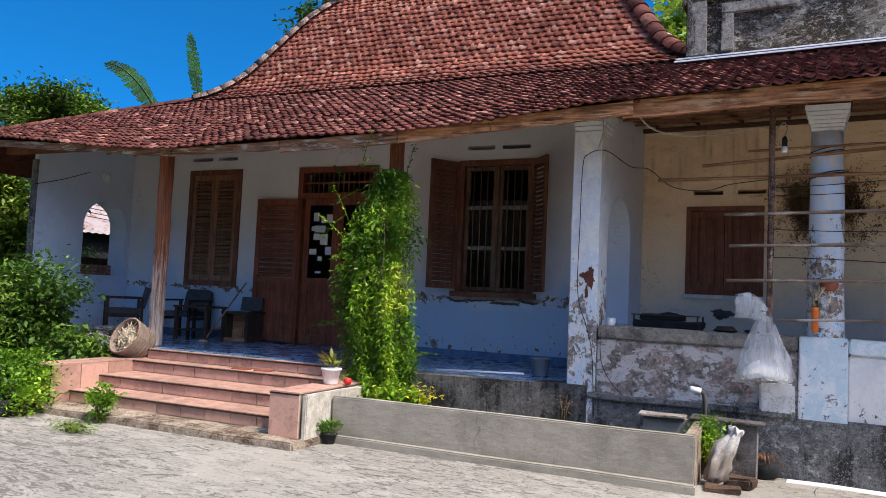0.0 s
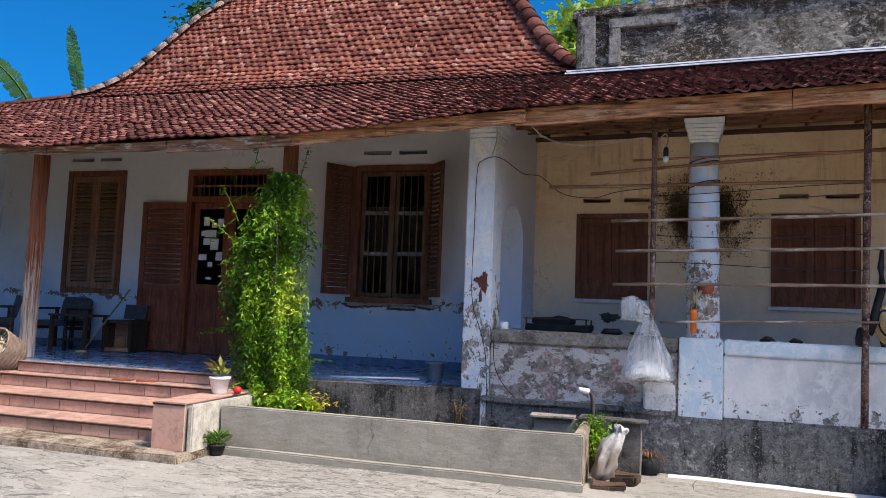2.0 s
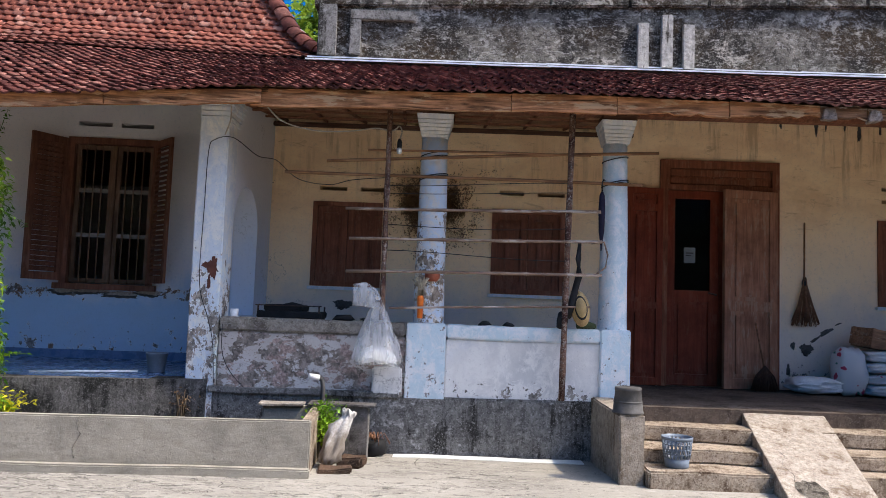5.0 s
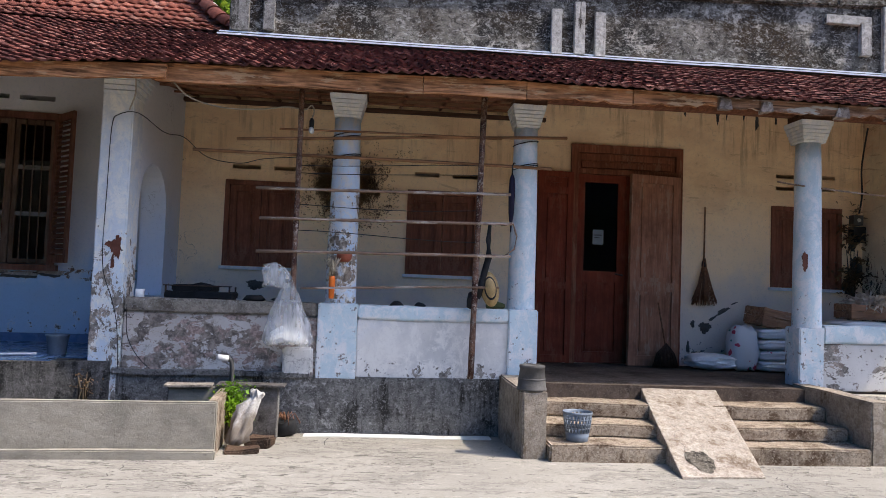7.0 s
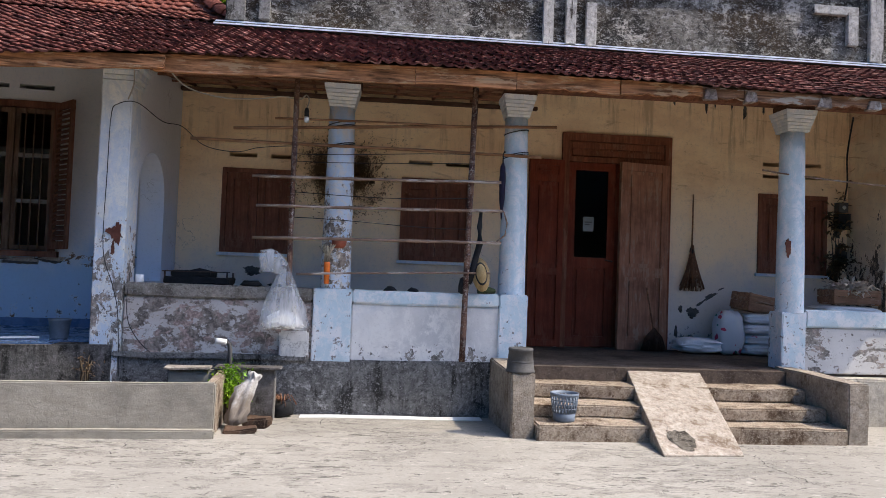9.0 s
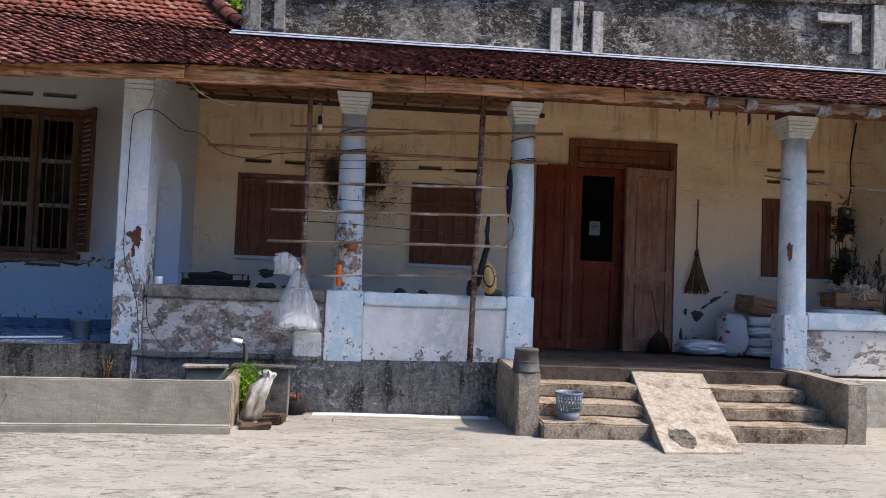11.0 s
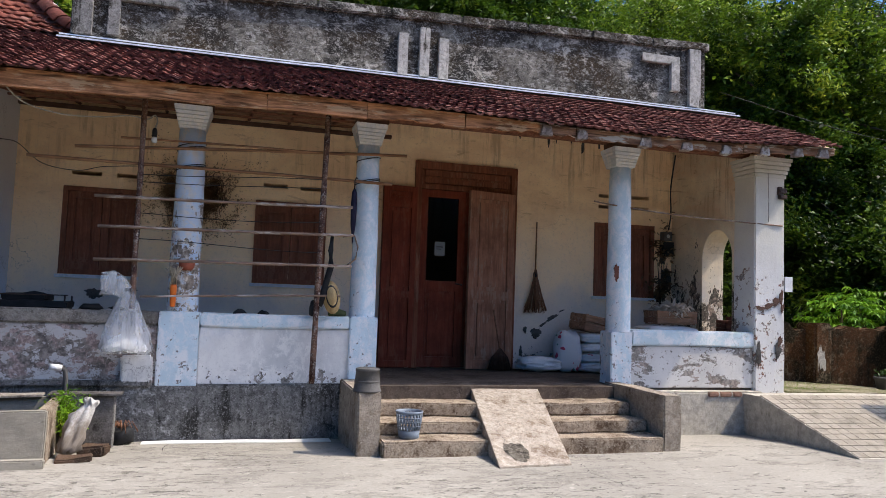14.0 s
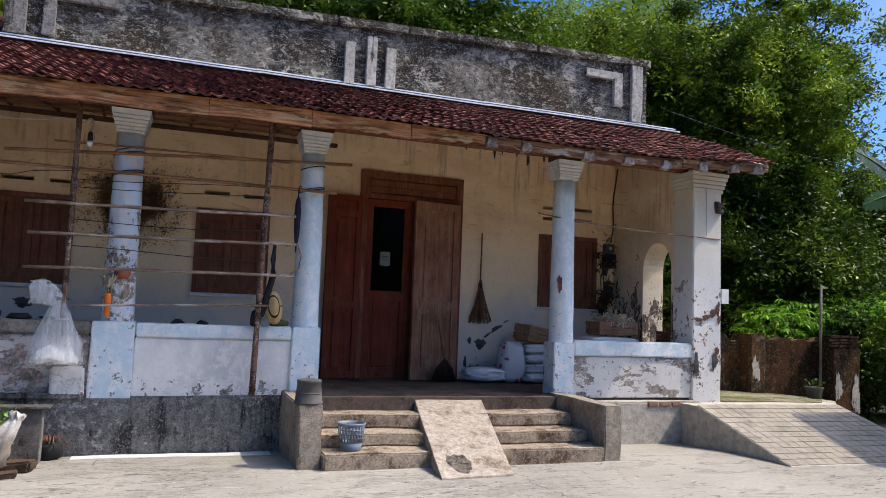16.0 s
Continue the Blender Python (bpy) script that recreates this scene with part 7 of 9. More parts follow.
def shed():
    """A neighbour's shed seen through the arched opening."""
    t = thing("shed", (-16.0, 12.4, -0.09), "neighbour's shed with a rusty sheet roof and brick base", "shed")
    bm = B()
    n = 60
    rows = []
    for x, z in ((0.3, 2.72), (-3.4, 3.95)):
        rows.append([bm.verts.new((x, -3 + 6 * i / n, z + 0.03 * (i % 2))) for i in range(n + 1)])
    for i in range(n):
        bm.faces.new((rows[0][i], rows[0][i + 1], rows[1][i + 1], rows[1][i]))
    m = Nodes("rusty roof sheet")
    part("roof", bm, m.done(m.mix(m.ramp(m.noise(1.6, 8, 0.7), 0.48, 0.62), (0.33, 0.28, 0.27), (0.22, 0.09, 0.06)), 0.6), t, fix=False)
    bm = B()
    box(bm, -2.3, 0.0, -2.8, 2.8, 0, 2.80)
    part("wall", bm, M["dark"], t)
    bm = B()
    box(bm, 2.3, 2.5, -3.2, 1.6, 0, 2.06)
    worn(bm, 0.01, 0.01, 4)
    part("base", bm, M["brick"], t)


shed()
shrub("shrub", (-14.6, 11.05, -0.09), (0, 0, 1.6), (0.35, 0.30, 0.85), 1600, 0.09, M["leaf_bush"], "green shrub in front of the neighbour's shed", 24, 0.14)


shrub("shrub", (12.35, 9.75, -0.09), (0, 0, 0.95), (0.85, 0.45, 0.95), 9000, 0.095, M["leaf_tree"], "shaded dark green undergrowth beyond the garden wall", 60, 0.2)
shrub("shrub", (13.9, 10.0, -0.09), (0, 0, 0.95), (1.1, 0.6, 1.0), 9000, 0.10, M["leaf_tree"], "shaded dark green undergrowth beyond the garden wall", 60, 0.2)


def shadow_roof():
    """Unseen sheet roof on posts, added to cast the shadow across the ramp."""
    t = thing("shadow_roof", (0, 0, 0), "unseen sheet roof on posts, added to shade the ramp", "shed")
    a, b = Vector((8.32, 7.23, 0.45)) + 3.4 * SUN_DIR, Vector((8.10, 5.95, 0.02)) + 3.4 * SUN_DIR
    d = (b - a).normalized()
    a2, b2 = a - d * 0.1, b + d * 5.0
    bm = B()
    top = [bm.verts.new(p) for p in (a2, b2, b2 + Vector((6.0, 0, 1.5)), a2 + Vector((6.0, 0, 1.5)))]
    low = [bm.verts.new(v.co - Vector((0, 0, 0.04))) for v in top]
    bm.faces.new(top)
    bm.faces.new(low[::-1])
    for i in range(4):
        bm.faces.new((low[i], low[(i + 1) % 4], top[(i + 1) % 4], top[i]))
    part("roof", bm, M["iron"], t)
    for p in (a2, b2, b2 + Vector((5.8, 0, 1.45)), a2 + Vector((5.8, 0, 1.45))):
        bm = B()
        cyl(bm, (p.x + 0.08, p.y, -0.09), (p.x + 0.08, p.y, p.z - 0.02), 0.05, n=8)
        part("post", bm, M["post"], t)


shadow_roof()
for k in range(4):
    bm = B()
    a, b = Vector((-17, 8.5, 3.40 + 0.11 * k)), Vector((-17, 18.5, 2.95 + 0.11 * k))
    tube(bm, [a, a.lerp(b, 0.5) - Vector((0, 0, 0.06)), b], 0.010, 4)
    single("wire", bm, M["cable"], "thin black overhead wire behind the houses", "wire", "overhead wires")


# ---- bamboo drying frame on the porch front ----
def drying_frame():
    t = thing("drying_frame", (0, 0, 0), "rickety frame of poles and bamboo laths lashed to the columns", "drying frame")

    def rod(name, p, q, r, mat, wob=0.0, label=""):
        p, q = Vector(p), Vector(q)
        bm = B()
        pts = [p.lerp(q, s) + Vector((0, 0, wob * math.sin(3.3 * s + p.z * 4))) for s in np.linspace(0, 1, 9)]
        tube(bm, pts, [r * (1 + 0.12 * math.sin(9 * s)) for s in range(9)], 8)
        part(name, bm, mat, t, label)

    rod("upright", (-0.325, 7.93, 1.30), (-0.325, 7.93, 3.48), 0.028, M["pole"], 0, "bare timber upright")
    rod("upright", (1.535, 7.93, 0.55), (1.585, 7.93, 3.52), 0.032, M["pole"], 0, "mottled timber upright")
    for z0, z1, x0, x1 in ((2.436, 2.487, -0.74, 1.89), (2.121, 2.184, -0.69, 1.91), (1.783, 1.841, -0.71, 1.91)):
        rod("lath", (x0, 7.885, z0), (x1, 7.895, z1), 0.016, M["lath"], 0.006)
    rod("lath", (-0.25, 7.90, 1.43), (1.80, 7.90, 1.505), 0.011, M["lath"], 0.006)
    rod("bamboo_pole", (-0.98, 8.02, 2.955), (2.52, 8.05, 3.15), 0.017, M["bamboo"], 0.01)
    rod("bamboo_pole", (-1.42, 8.03, 2.83), (2.36, 8.06, 2.80), 0.017, M["bamboo"], 0.012)
    rod("bamboo_pole", (-0.55, 8.02, 3.08), (1.80, 8.03, 3.10), 0.012, M["bamboo"], 0.008)
    for z, sag in ((2.63, 0.02), (2.28, 0.03), (1.98, 0.04), (2.72, 0.03)):
        rod("string", (-0.33, 7.92, z), (1.56, 7.92, z + 0.03), 0.004, M["cable"], sag)
    # a curved loose end by the second column
    bm = B()
    tube(bm, [(1.80, 7.9, 2.16), (1.93, 7.9, 2.18), (1.97, 7.9, 2.05), (1.95, 7.9, 1.92), (1.86, 7.9, 1.85)], 0.010, 6)
    part("withy", bm, M["lath"], t)
    for x, y, z, r in ((0.145, 8.27, 3.10, 0.148), (0.145, 8.27, 3.06, 0.15), (0.145, 8.27, 2.86, 0.152), (0.145, 8.27, 2.84, 0.153), (2.11, 8.27, 3.11, 0.137), (2.11, 8.27, 2.86, 0.14), (2.11, 8.27, 2.84, 0.141)):
        bm = B()
        tube(bm, [(x + r * math.cos(a), y + r * math.sin(a), z + 0.03 * math.cos(a)) for a in np.linspace(0, 2 * math.pi, 25)], 0.006, 5)
        part("lashing", bm, M["cable"], t, "dark wire lashing")


drying_frame()


def line(name, pts, r, mat, label, category="cable", group=""):
    bm = B()
    pts = [Vector(p) for p in pts]
    out = []
    for i in range(len(pts) - 1):
        p0, p1, p2, p3 = pts[max(i - 1, 0)], pts[i], pts[i + 1], pts[min(i + 2, len(pts) - 1)]
        for s in np.linspace(0, 1, 6, endpoint=False):
            out.append(0.5 * ((2 * p1) + (p2 - p0) * s + (2 * p0 - 5 * p1 + 4 * p2 - p3) * s * s + (3 * p1 - p0 - 3 * p2 + p3) * s ** 3))
    out.append(pts[-1])
    tube(bm, out, r, 5)
    return single(name, bm, mat, label, category, group)


line("cable", [(-2.02, 8.0, 0.3), (-2.06, 8.0, 0.95), (-2.13, 8.0, 1.25), (-2.24, 8.0, 1.62), (-2.24, 8.0, 2.4), (-2.23, 8.0, 3.0), (-2.17, 8.0, 3.13), (-1.98, 8.02, 3.16), (-1.72, 8.04, 2.98), (-1.52, 8.05, 2.94), (-1.28, 8.05, 2.75), (-0.95, 8.05, 2.70), (-0.70, 8.05, 2.76), (-0.3, 8.05, 2.80)], 0.0045, M["cable"], "black cable running down the pillar and across the porch")
line("cable", [(-1.55, 7.5, 3.42), (-1.40, 7.7, 3.28), (-1.10, 7.9, 3.24), (-0.75, 8.0, 3.27), (-0.48, 8.0, 3.31), (-0.30, 8.0, 3.29), (-0.23, 8.0, 3.34), (-0.20, 8.0, 3.28), (-0.22, 8.0, 3.20)], 0.008, M["cable_pale"], "pale cable looping to the lamp bulb")
line("cable", [(-2.02, 7.95, 3.60), (-2.00, 7.95, 3.36), (-2.06, 7.98, 3.18)], 0.008, M["cable_pale"], "pale cable over the pillar capital")
line("cable", [(-1.98, 8.01, 1.2), (-1.96, 8.0, 0.9), (-1.86, 8.0, 0.7), (-1.72, 8.0, 0.56)], 0.0045, M["cable"], "loose black cable end on the low wall")
line("cable", [(4.95, 8.10, 2.81), (5.3, 8.09, 2.77), (6.3, 8.08, 2.70), (7.70, 8.02, 2.66)], 0.010, M["lath"], "thin wire tied across the porch columns", "wire")
line("cable", [(6.35, 9.95, 4.0), (6.36, 9.98, 3.5), (6.33, 10.0, 3.25)], 0.006, M["cable"], "thin cord hanging on the wall", "cord")
line("cable", [(7.18, 9.75, 3.9), (7.20, 9.9, 3.4), (7.24, 9.95, 3.0), (7.22, 9.98, 2.74)], 0.012, M["cable"], "black cable down to the electricity meter")
line("cable", [(7.46, 8.015, 3.55), (7.47, 8.01, 3.1), (7.47, 8.01, 2.7)], 0.006, M["cable_pale"], "pale cable down the corner pillar")
line("wire", [(8.3, 10.2, 5.15), (11.0, 9.9, 4.6), (15.0, 9.5, 4.2)], 0.006, M["cable"], "overhead wire leading to the house", "wire", "overhead wires")


def bulb():
    t = thing("light_bulb", (-0.22, 8.0, 3.04), "white bulb in a black holder hanging from its cable, unlit", "light bulb")
    bm = B()
    lathe(bm, [(0.0, 0.0), (0.022, 0.006), (0.030, 0.03), (0.028, 0.05), (0.018, 0.07)], 14)
    part("bulb", bm, M["white_plastic"], t)
    bm = B()
    lathe(bm, [(0.024, 0.066), (0.026, 0.13), (0.016, 0.16), (0.006, 0.165)], 12)
    part("holder", bm, M["dark"], t)


bulb()


# ---- things on the porch rail ----
def plastic_bag():
    t = thing("plastic_bag", (-0.38, 7.86, 0.86), "clear plastic bag of white scraps hanging from the frame", "plastic bag")
    bm = B()
    n, rings = 28, []
    for z, rx, ry, ox in ((0.0, 0.22, 0.09, 0.03), (0.03, 0.255, 0.10, 0.03), (0.18, 0.225, 0.09, 0.02), (0.35, 0.165, 0.07, 0.02), (0.50, 0.10, 0.05, 0.02), (0.57, 0.06, 0.035, 0.02), (0.60, 0.055, 0.035, 0.02)):
        rings.append([bm.verts.new((ox + rx * math.cos(a) * (1 + 0.07 * math.sin(7 * a + z * 9)), ry * math.sin(a) * (1 + 0.15 * math.sin(5 * a)), z + 0.02 * math.sin(3 * a))) for a in np.linspace(0, 2 * math.pi, n, endpoint=False)])
    for p, q in zip(rings, rings[1:]):
        for i in range(n):
            bm.faces.new((p[i], p[(i + 1) % n], q[(i + 1) % n], q[i])).smooth = True
    bm.faces.new(rings[0][::-1])
    bag = part("bag", bm, M["film"], t)
    bm = B()
    rings = []
    for s, w in ((0, 0.055), (0.25, 0.105), (0.6, 0.125), (1.0, 0.115)):
        c = Vector((0.04 - 0.27 * s, -0.01, 0.61 + 0.09 * math.sin(2.2 * s)))
        rings.append([bm.verts.new(c + Vector((0.02 * math.sin(4 * a), 0.05 * math.cos(a), w * math.sin(a)))) for a in np.linspace(0, 2 * math.pi, 14, endpoint=False)])
    for p, q in zip(rings, rings[1:]):
        for i in range(14):
            bm.faces.new((p[i], p[(i + 1) % 14], q[(i + 1) % 14], q[i])).smooth = True
    part("mouth", bm, M["film"], bag)
    bm = B()
    rings = []
    for z, r in ((0.012, 0.19), (0.05, 0.215), (0.10, 0.18), (0.15, 0.10), (0.17, 0.03)):
        rings.append([bm.verts.new((0.02 + r * math.cos(a) + 0.02 * math.sin(6 * a), 0.36 * r * math.sin(a), z + 0.015 * math.sin(5 * a + r * 20))) for a in np.linspace(0, 2 * math.pi, 20, endpoint=False)])
    for p, q in zip(rings, rings[1:]):
        for i in range(20):
            bm.faces.new((p[i], p[(i + 1) % 20], q[(i + 1) % 20], q[i]))
    bm.faces.new(rings[0][::-1])
    bm.faces.new(rings[-1])
    part("filling", bm, M["white_plastic"], t, "crumpled white scraps")


plastic_bag()


def brush():
    t = thing("hand_brush", (0.065, 7.95, 1.33), "orange-handled straw brush tied to the column", "brush")
    bm = B()
    lathe(bm, [(0.018, 0.0), (0.028, 0.01), (0.034, 0.20), (0.030, 0.235), (0.012, 0.24)], 14)
    part("handle", bm, M["orange"], t)
    bm = B()
    for k in range(26):
        a = 2 * math.pi * k / 26
        r = 0.012 + 0.010 * (k % 3)
        tube(bm, [(r * math.cos(a), r * math.sin(a), 0.23), (r * 0.8 * math.cos(a), r * 0.8 * math.sin(a), 0.32), (r * 2.8 * math.cos(a), r * 1.6 * math.sin(a), 0.38 + 0.05 * rng.random())], 0.006, 4)
    straw = part("straw", bm, M["straw"], t, "pale straw bristles")
    bm = B()
    lathe(bm, [(0.024, 0.29), (0.028, 0.30), (0.024, 0.315)], 10)
    part("binding", bm, M["straw"], straw)


brush()
bm = B()
lathe(bm, [(0.05, 0), (0.075, 0.03), (0.085, 0.10), (0.07, 0.105), (0.06, 0.03)], 16, caps=(True, True))
single("clay_cup", bm, M["brick_pot"], "half red clay cup fixed on the column", "cup", at=Matrix.Translation((0.175, 8.09, 1.72)))


def hat_and_cloth():
    t = thing("woven_hat", Matrix.Translation((1.71, 7.95, 1.49)) @ Matrix.Rotation(radians(-8), 4, "Y") @ Matrix.Rotation(radians(80), 4, "X") @ Matrix.Diagonal((0.56, 1.08, 0.8, 1.0)), "tan woven hat with a black band hung on the frame", "hat")
    bm = B()
    lathe(bm, [(0.0, 0.13), (0.05, 0.125), (0.11, 0.06), (0.17, 0.0), (0.175, -0.012), (0.165, -0.012), (0.10, 0.045), (0.0, 0.11)], 24)
    crown = part("crown", bm, M["wicker"], t)
    bm = B()
    lathe(bm, [(0.100, 0.074), (0.118, 0.056), (0.116, 0.05)], 24)
    part("band", bm, M["dark"], crown, "black band")
    t = thing("cloth_strap", (1.66, 7.95, 1.55), "black cloth strap hanging from the frame", "strap")
    bm = B()
    tube(bm, [(0.03, 0, 0.62), (0.02, 0.01, 0.45), (0.03, 0, 0.28), (-0.01, 0, 0.12), (-0.04, 0, -0.05), (-0.10, 0.02, -0.14)], [0.018, 0.03, 0.038, 0.034, 0.045, 0.06], 8)
    strap = part("strap", bm, M["dark"], t)
    bm = B()
    lathe(bm, [(0.03, 0), (0.06, 0.02), (0.062, 0.10), (0.04, 0.16), (0.01, 0.18)], 12, (-0.13, 0.04, -0.28))
    for v in bm.verts:
        v.co += Vector(noise.noise_vector(v.co * 12)) * 0.02
    part("pouch", bm, M["dark"], strap)
    bm = B()
    tube(bm, [(1.70, 8.1, 1.31), (1.80, 8.1, 1.325), (1.90, 8.12, 1.31)], [0.03, 0.045, 0.025], 8)
    single("cloth", bm, plain("dark green cloth", (0.06, 0.075, 0.035), 0.9), "dark green rag lying on the rail coping", "rag")
    t = thing("umbrella", (1.925, 8.02, 2.16), "folded dark umbrella hanging by its handle", "umbrella")
    bm = B()
    lathe(bm, [(0.006, -0.06), (0.010, 0.0), (0.030, 0.15), (0.036, 0.38), (0.028, 0.52), (0.012, 0.56)], 10)
    part("canopy", bm, plain("dark blue cloth", (0.018, 0.016, 0.035), 0.8), t)
    bm = B()
    tube(bm, [(0, 0, 0.55), (0, 0, 0.66), (0.015, 0, 0.69), (0.03, 0, 0.68)], 0.008, 6)
    part("handle", bm, M["dark"], t)


hat_and_cloth()


def bench_things():
    # dark tray and litter inside the first bay
    t = thing("stove_tray", (-1.42, 8.75, 0.545), "low black iron grill tray on thin legs", "tray")
    bm = B()
    box(bm, -0.36, 0.36, -0.2, 0.2, 0.72, 0.80)
    box(bm, -0.30, 0.16, -0.16, 0.16, 0.80, 0.875)
    worn(bm, 0.012, 0.035, 3)
    part("tray", bm, M["dark"], t)
    for x in (-0.34, 0.34):
        for y in (-0.18, 0.18):
            bm = B()
            cyl(bm, (x, y, 0), (x, y, 0.86), 0.010, n=6)
            part("leg", bm, M["iron"], t)
    bm = B()
    tube(bm, [(-0.37, -0.19, 0.86), (0.37, -0.19, 0.865)], 0.006, 5)
    part("rail", bm, M["iron"], t)
    bm = B()
    lathe(bm, [(0.042, 0), (0.045, 0.005), (0.045, 0.085), (0.04, 0.085), (0.038, 0.01)], 14)
    single("white_cup", bm, M["white_plastic"], "small white plastic cup on the rail coping", "cup", at=Matrix.Translation((-1.91, 8.17, 1.273)))
    for x, s in ((-0.75, 1.2), (0.75, 0.8), (1.0, 0.7), (-0.5, 0.8)):
        bm = B()
        lathe(bm, [(0.06 * s, 0), (0.10 * s, 0.015), (0.06 * s, 0.05 * s), (0.01, 0.06 * s)], 9)
        for v in bm.verts:
            v.co += Vector(noise.noise_vector(v.co * 14 + Vector((x, 0, 0)))) * 0.025
        single("clod", bm, M["dark"], "dark lump of charred litter on the rail coping", "litter", "litter on the rail", at=Matrix.Translation((x, 8.21, 1.272)))
    # mossy growth on the wall behind the column
    pts = []
    for k in range(230):
        a, r = nrg.uniform(0, 2 * math.pi), 0.05 + abs(nrg.normal()) * 0.23
        cx, cz = 0.10 + 1.35 * r * math.cos(a), 2.80 + 1.20 * r * math.sin(a)
        size = nrg.uniform(0.02, 0.06)
        for j in range(int(10 + 75 * max(0.10, 1 - r * 1.9))):
            pts.append((cx + nrg.normal() * size, 10.0 + 0.045 * nrg.uniform(-1, 1), cz + nrg.normal() * size * 1.5))
    ob = leaf_cloud("moss", pts, 0.034, M["moss"], None, 0.40, 0.6)
    tagged(ob, "dry blackened creeper clinging to the cream wall", "creeper", kind="stuff")


bench_things()


# ---- things by the main door ----
def broom():
    t = thing("palm_broom", (4.98, 9.99, 1.40), "palm-rib broom with a long stick hung on the wall", "broom")
    bm = B()
    cyl(bm, (0, 0, 0.56), (0.005, 0, 1.33), 0.012, 0.011, 8)
    part("stick", bm, M["bamboo"], t)
    bm = B()
    for k in range(90):
        a = rng.uniform(-1, 1)
        d = rng.uniform(-0.025, 0.0)
        tube(bm, [(a * 0.012, d, 0.62), (a * 0.03, d, 0.50), (a * 0.10, d - 0.01, 0.25), (a * 0.19, d, rng.uniform(-0.03, 0.05))], 0.004, 3)
    part("bristles", bm, M["bristle"], t)
    bm = B()
    lathe(bm, [(0.028, 0.50), (0.032, 0.53), (0.026, 0.58)], 10)
    part("binding", bm, M["dark"], t)
    t = thing("floor_broom", (4.34, 9.72, 0.545), "dark fibre broom leaning against the door leaf", "broom")
    bm = B()
    cyl(bm, (0.02, 0.0, 0.25), (-0.06, 0.10, 0.85), 0.012, n=8)
    part("stick", bm, M["bristle"], t)
    bm = B()
    for k in range(90):
        a = 2 * math.pi * k / 90
        r = rng.uniform(0.4, 1.0)
        tube(bm, [(0.02, 0, 0.32), (0.02 + 0.13 * r * math.cos(a), 0.06 * r * math.sin(a), 0.19), (0.02 + 0.19 * r * math.cos(a), 0.08 * r * math.sin(a), 0.01)], 0.007, 3)
    part("bristles", bm, M["dark_fibre"], t, "dark matted fibre")


broom()


def sack(at, size, material, label, name="sack", lumps=0.03, tied=False, group="feed sacks", seed=0.0):
    """A filled woven sack: a soft cushion with pinched ends."""
    w, d, h = size
    bm = B()
    bmesh.ops.create_cube(bm, size=2.0)
    bmesh.ops.subdivide_edges(bm, edges=bm.edges[:], cuts=7, use_grid_fill=True)
    for v in bm.verts:
        x, y, z = v.co
        if tied:
            k = 1 - 0.22 * z * z - (0.25 if z > 0.8 else 0.0)
            q = Vector((x * k * (1 - 0.22 * y * y), y * k * (1 - 0.22 * x * x), z))
        else:
            k = (1 - 0.35 * x ** 6) * (1 - 0.35 * y ** 6)
            q = Vector((x * (1 - 0.06 * y * y), y * (1 - 0.06 * x * x), z * k * (1 - 0.16 * (x * x + y * y) / 2)))
        q += Vector(noise.noise_vector(Vector((x, y, z)) * 1.7 + Vector((seed, seed * 2, 0)))) * lumps * 2.2
        q += Vector(noise.noise_vector(Vector((x, y, z)) * 5.0 + Vector((seed, 0, seed)))) * lumps * 0.8
        v.co = Vector((q.x * w / 2, q.y * d / 2, (q.z + 1) * h / 2))
    low = min(v.co.z for v in bm.verts)
    for v in bm.verts:
        v.co.z -= low
    for f in bm.faces:
        f.smooth = True
    return single(name, bm, material, label, "sack", group, at=at if isinstance(at, Matrix) else Matrix.Translation(at))


printed = Nodes("printed woven sack")
pc = printed.mix(printed.ramp(printed.noise(5.5, 2), 0.61, 0.63), (0.60, 0.60, 0.60), (0.50, 0.05, 0.10))
pc = printed.mix(printed.ramp(printed.noise(4.1, 2), 0.66, 0.68), pc, (0.03, 0.20, 0.16))
printed = printed.done(pc, 0.6, printed.noise(150, 3), 0.3, 0.004)
sack((5.34, 9.60, 0.547), (0.40, 0.34, 0.56), printed, "upright white woven feed sack, full", lumps=0.05, tied=True, seed=1.3)
sack((4.93, 9.66, 0.547), (0.56, 0.40, 0.20), M["sack"], "slumped half-empty white sack on the porch floor", lumps=0.09, seed=2.7)
for k in range(4):
    sack(Matrix.Translation((5.80 + 0.02 * (k % 2), 9.62, 0.547 + 0.138 * k)) @ Matrix.Rotation(radians(4 * (-1) ** k), 4, "Z"), (0.62, 0.44, 0.150), printed if k == 1 else M["sack"], "white woven sack lying in a stack beside the column", lumps=0.04, seed=4.0 + k)
for k in range(5):
    sack(Matrix.Translation((6.45, 8.85 + 0.02 * (k % 2), 0.547 + 0.142 * k)) @ Matrix.Rotation(radians(3 * (-1) ** k), 4, "Z"), (0.80, 0.5, 0.155), M["sack"], "white woven sack in a stack behind the low wall", lumps=0.04, seed=9.0 + k)


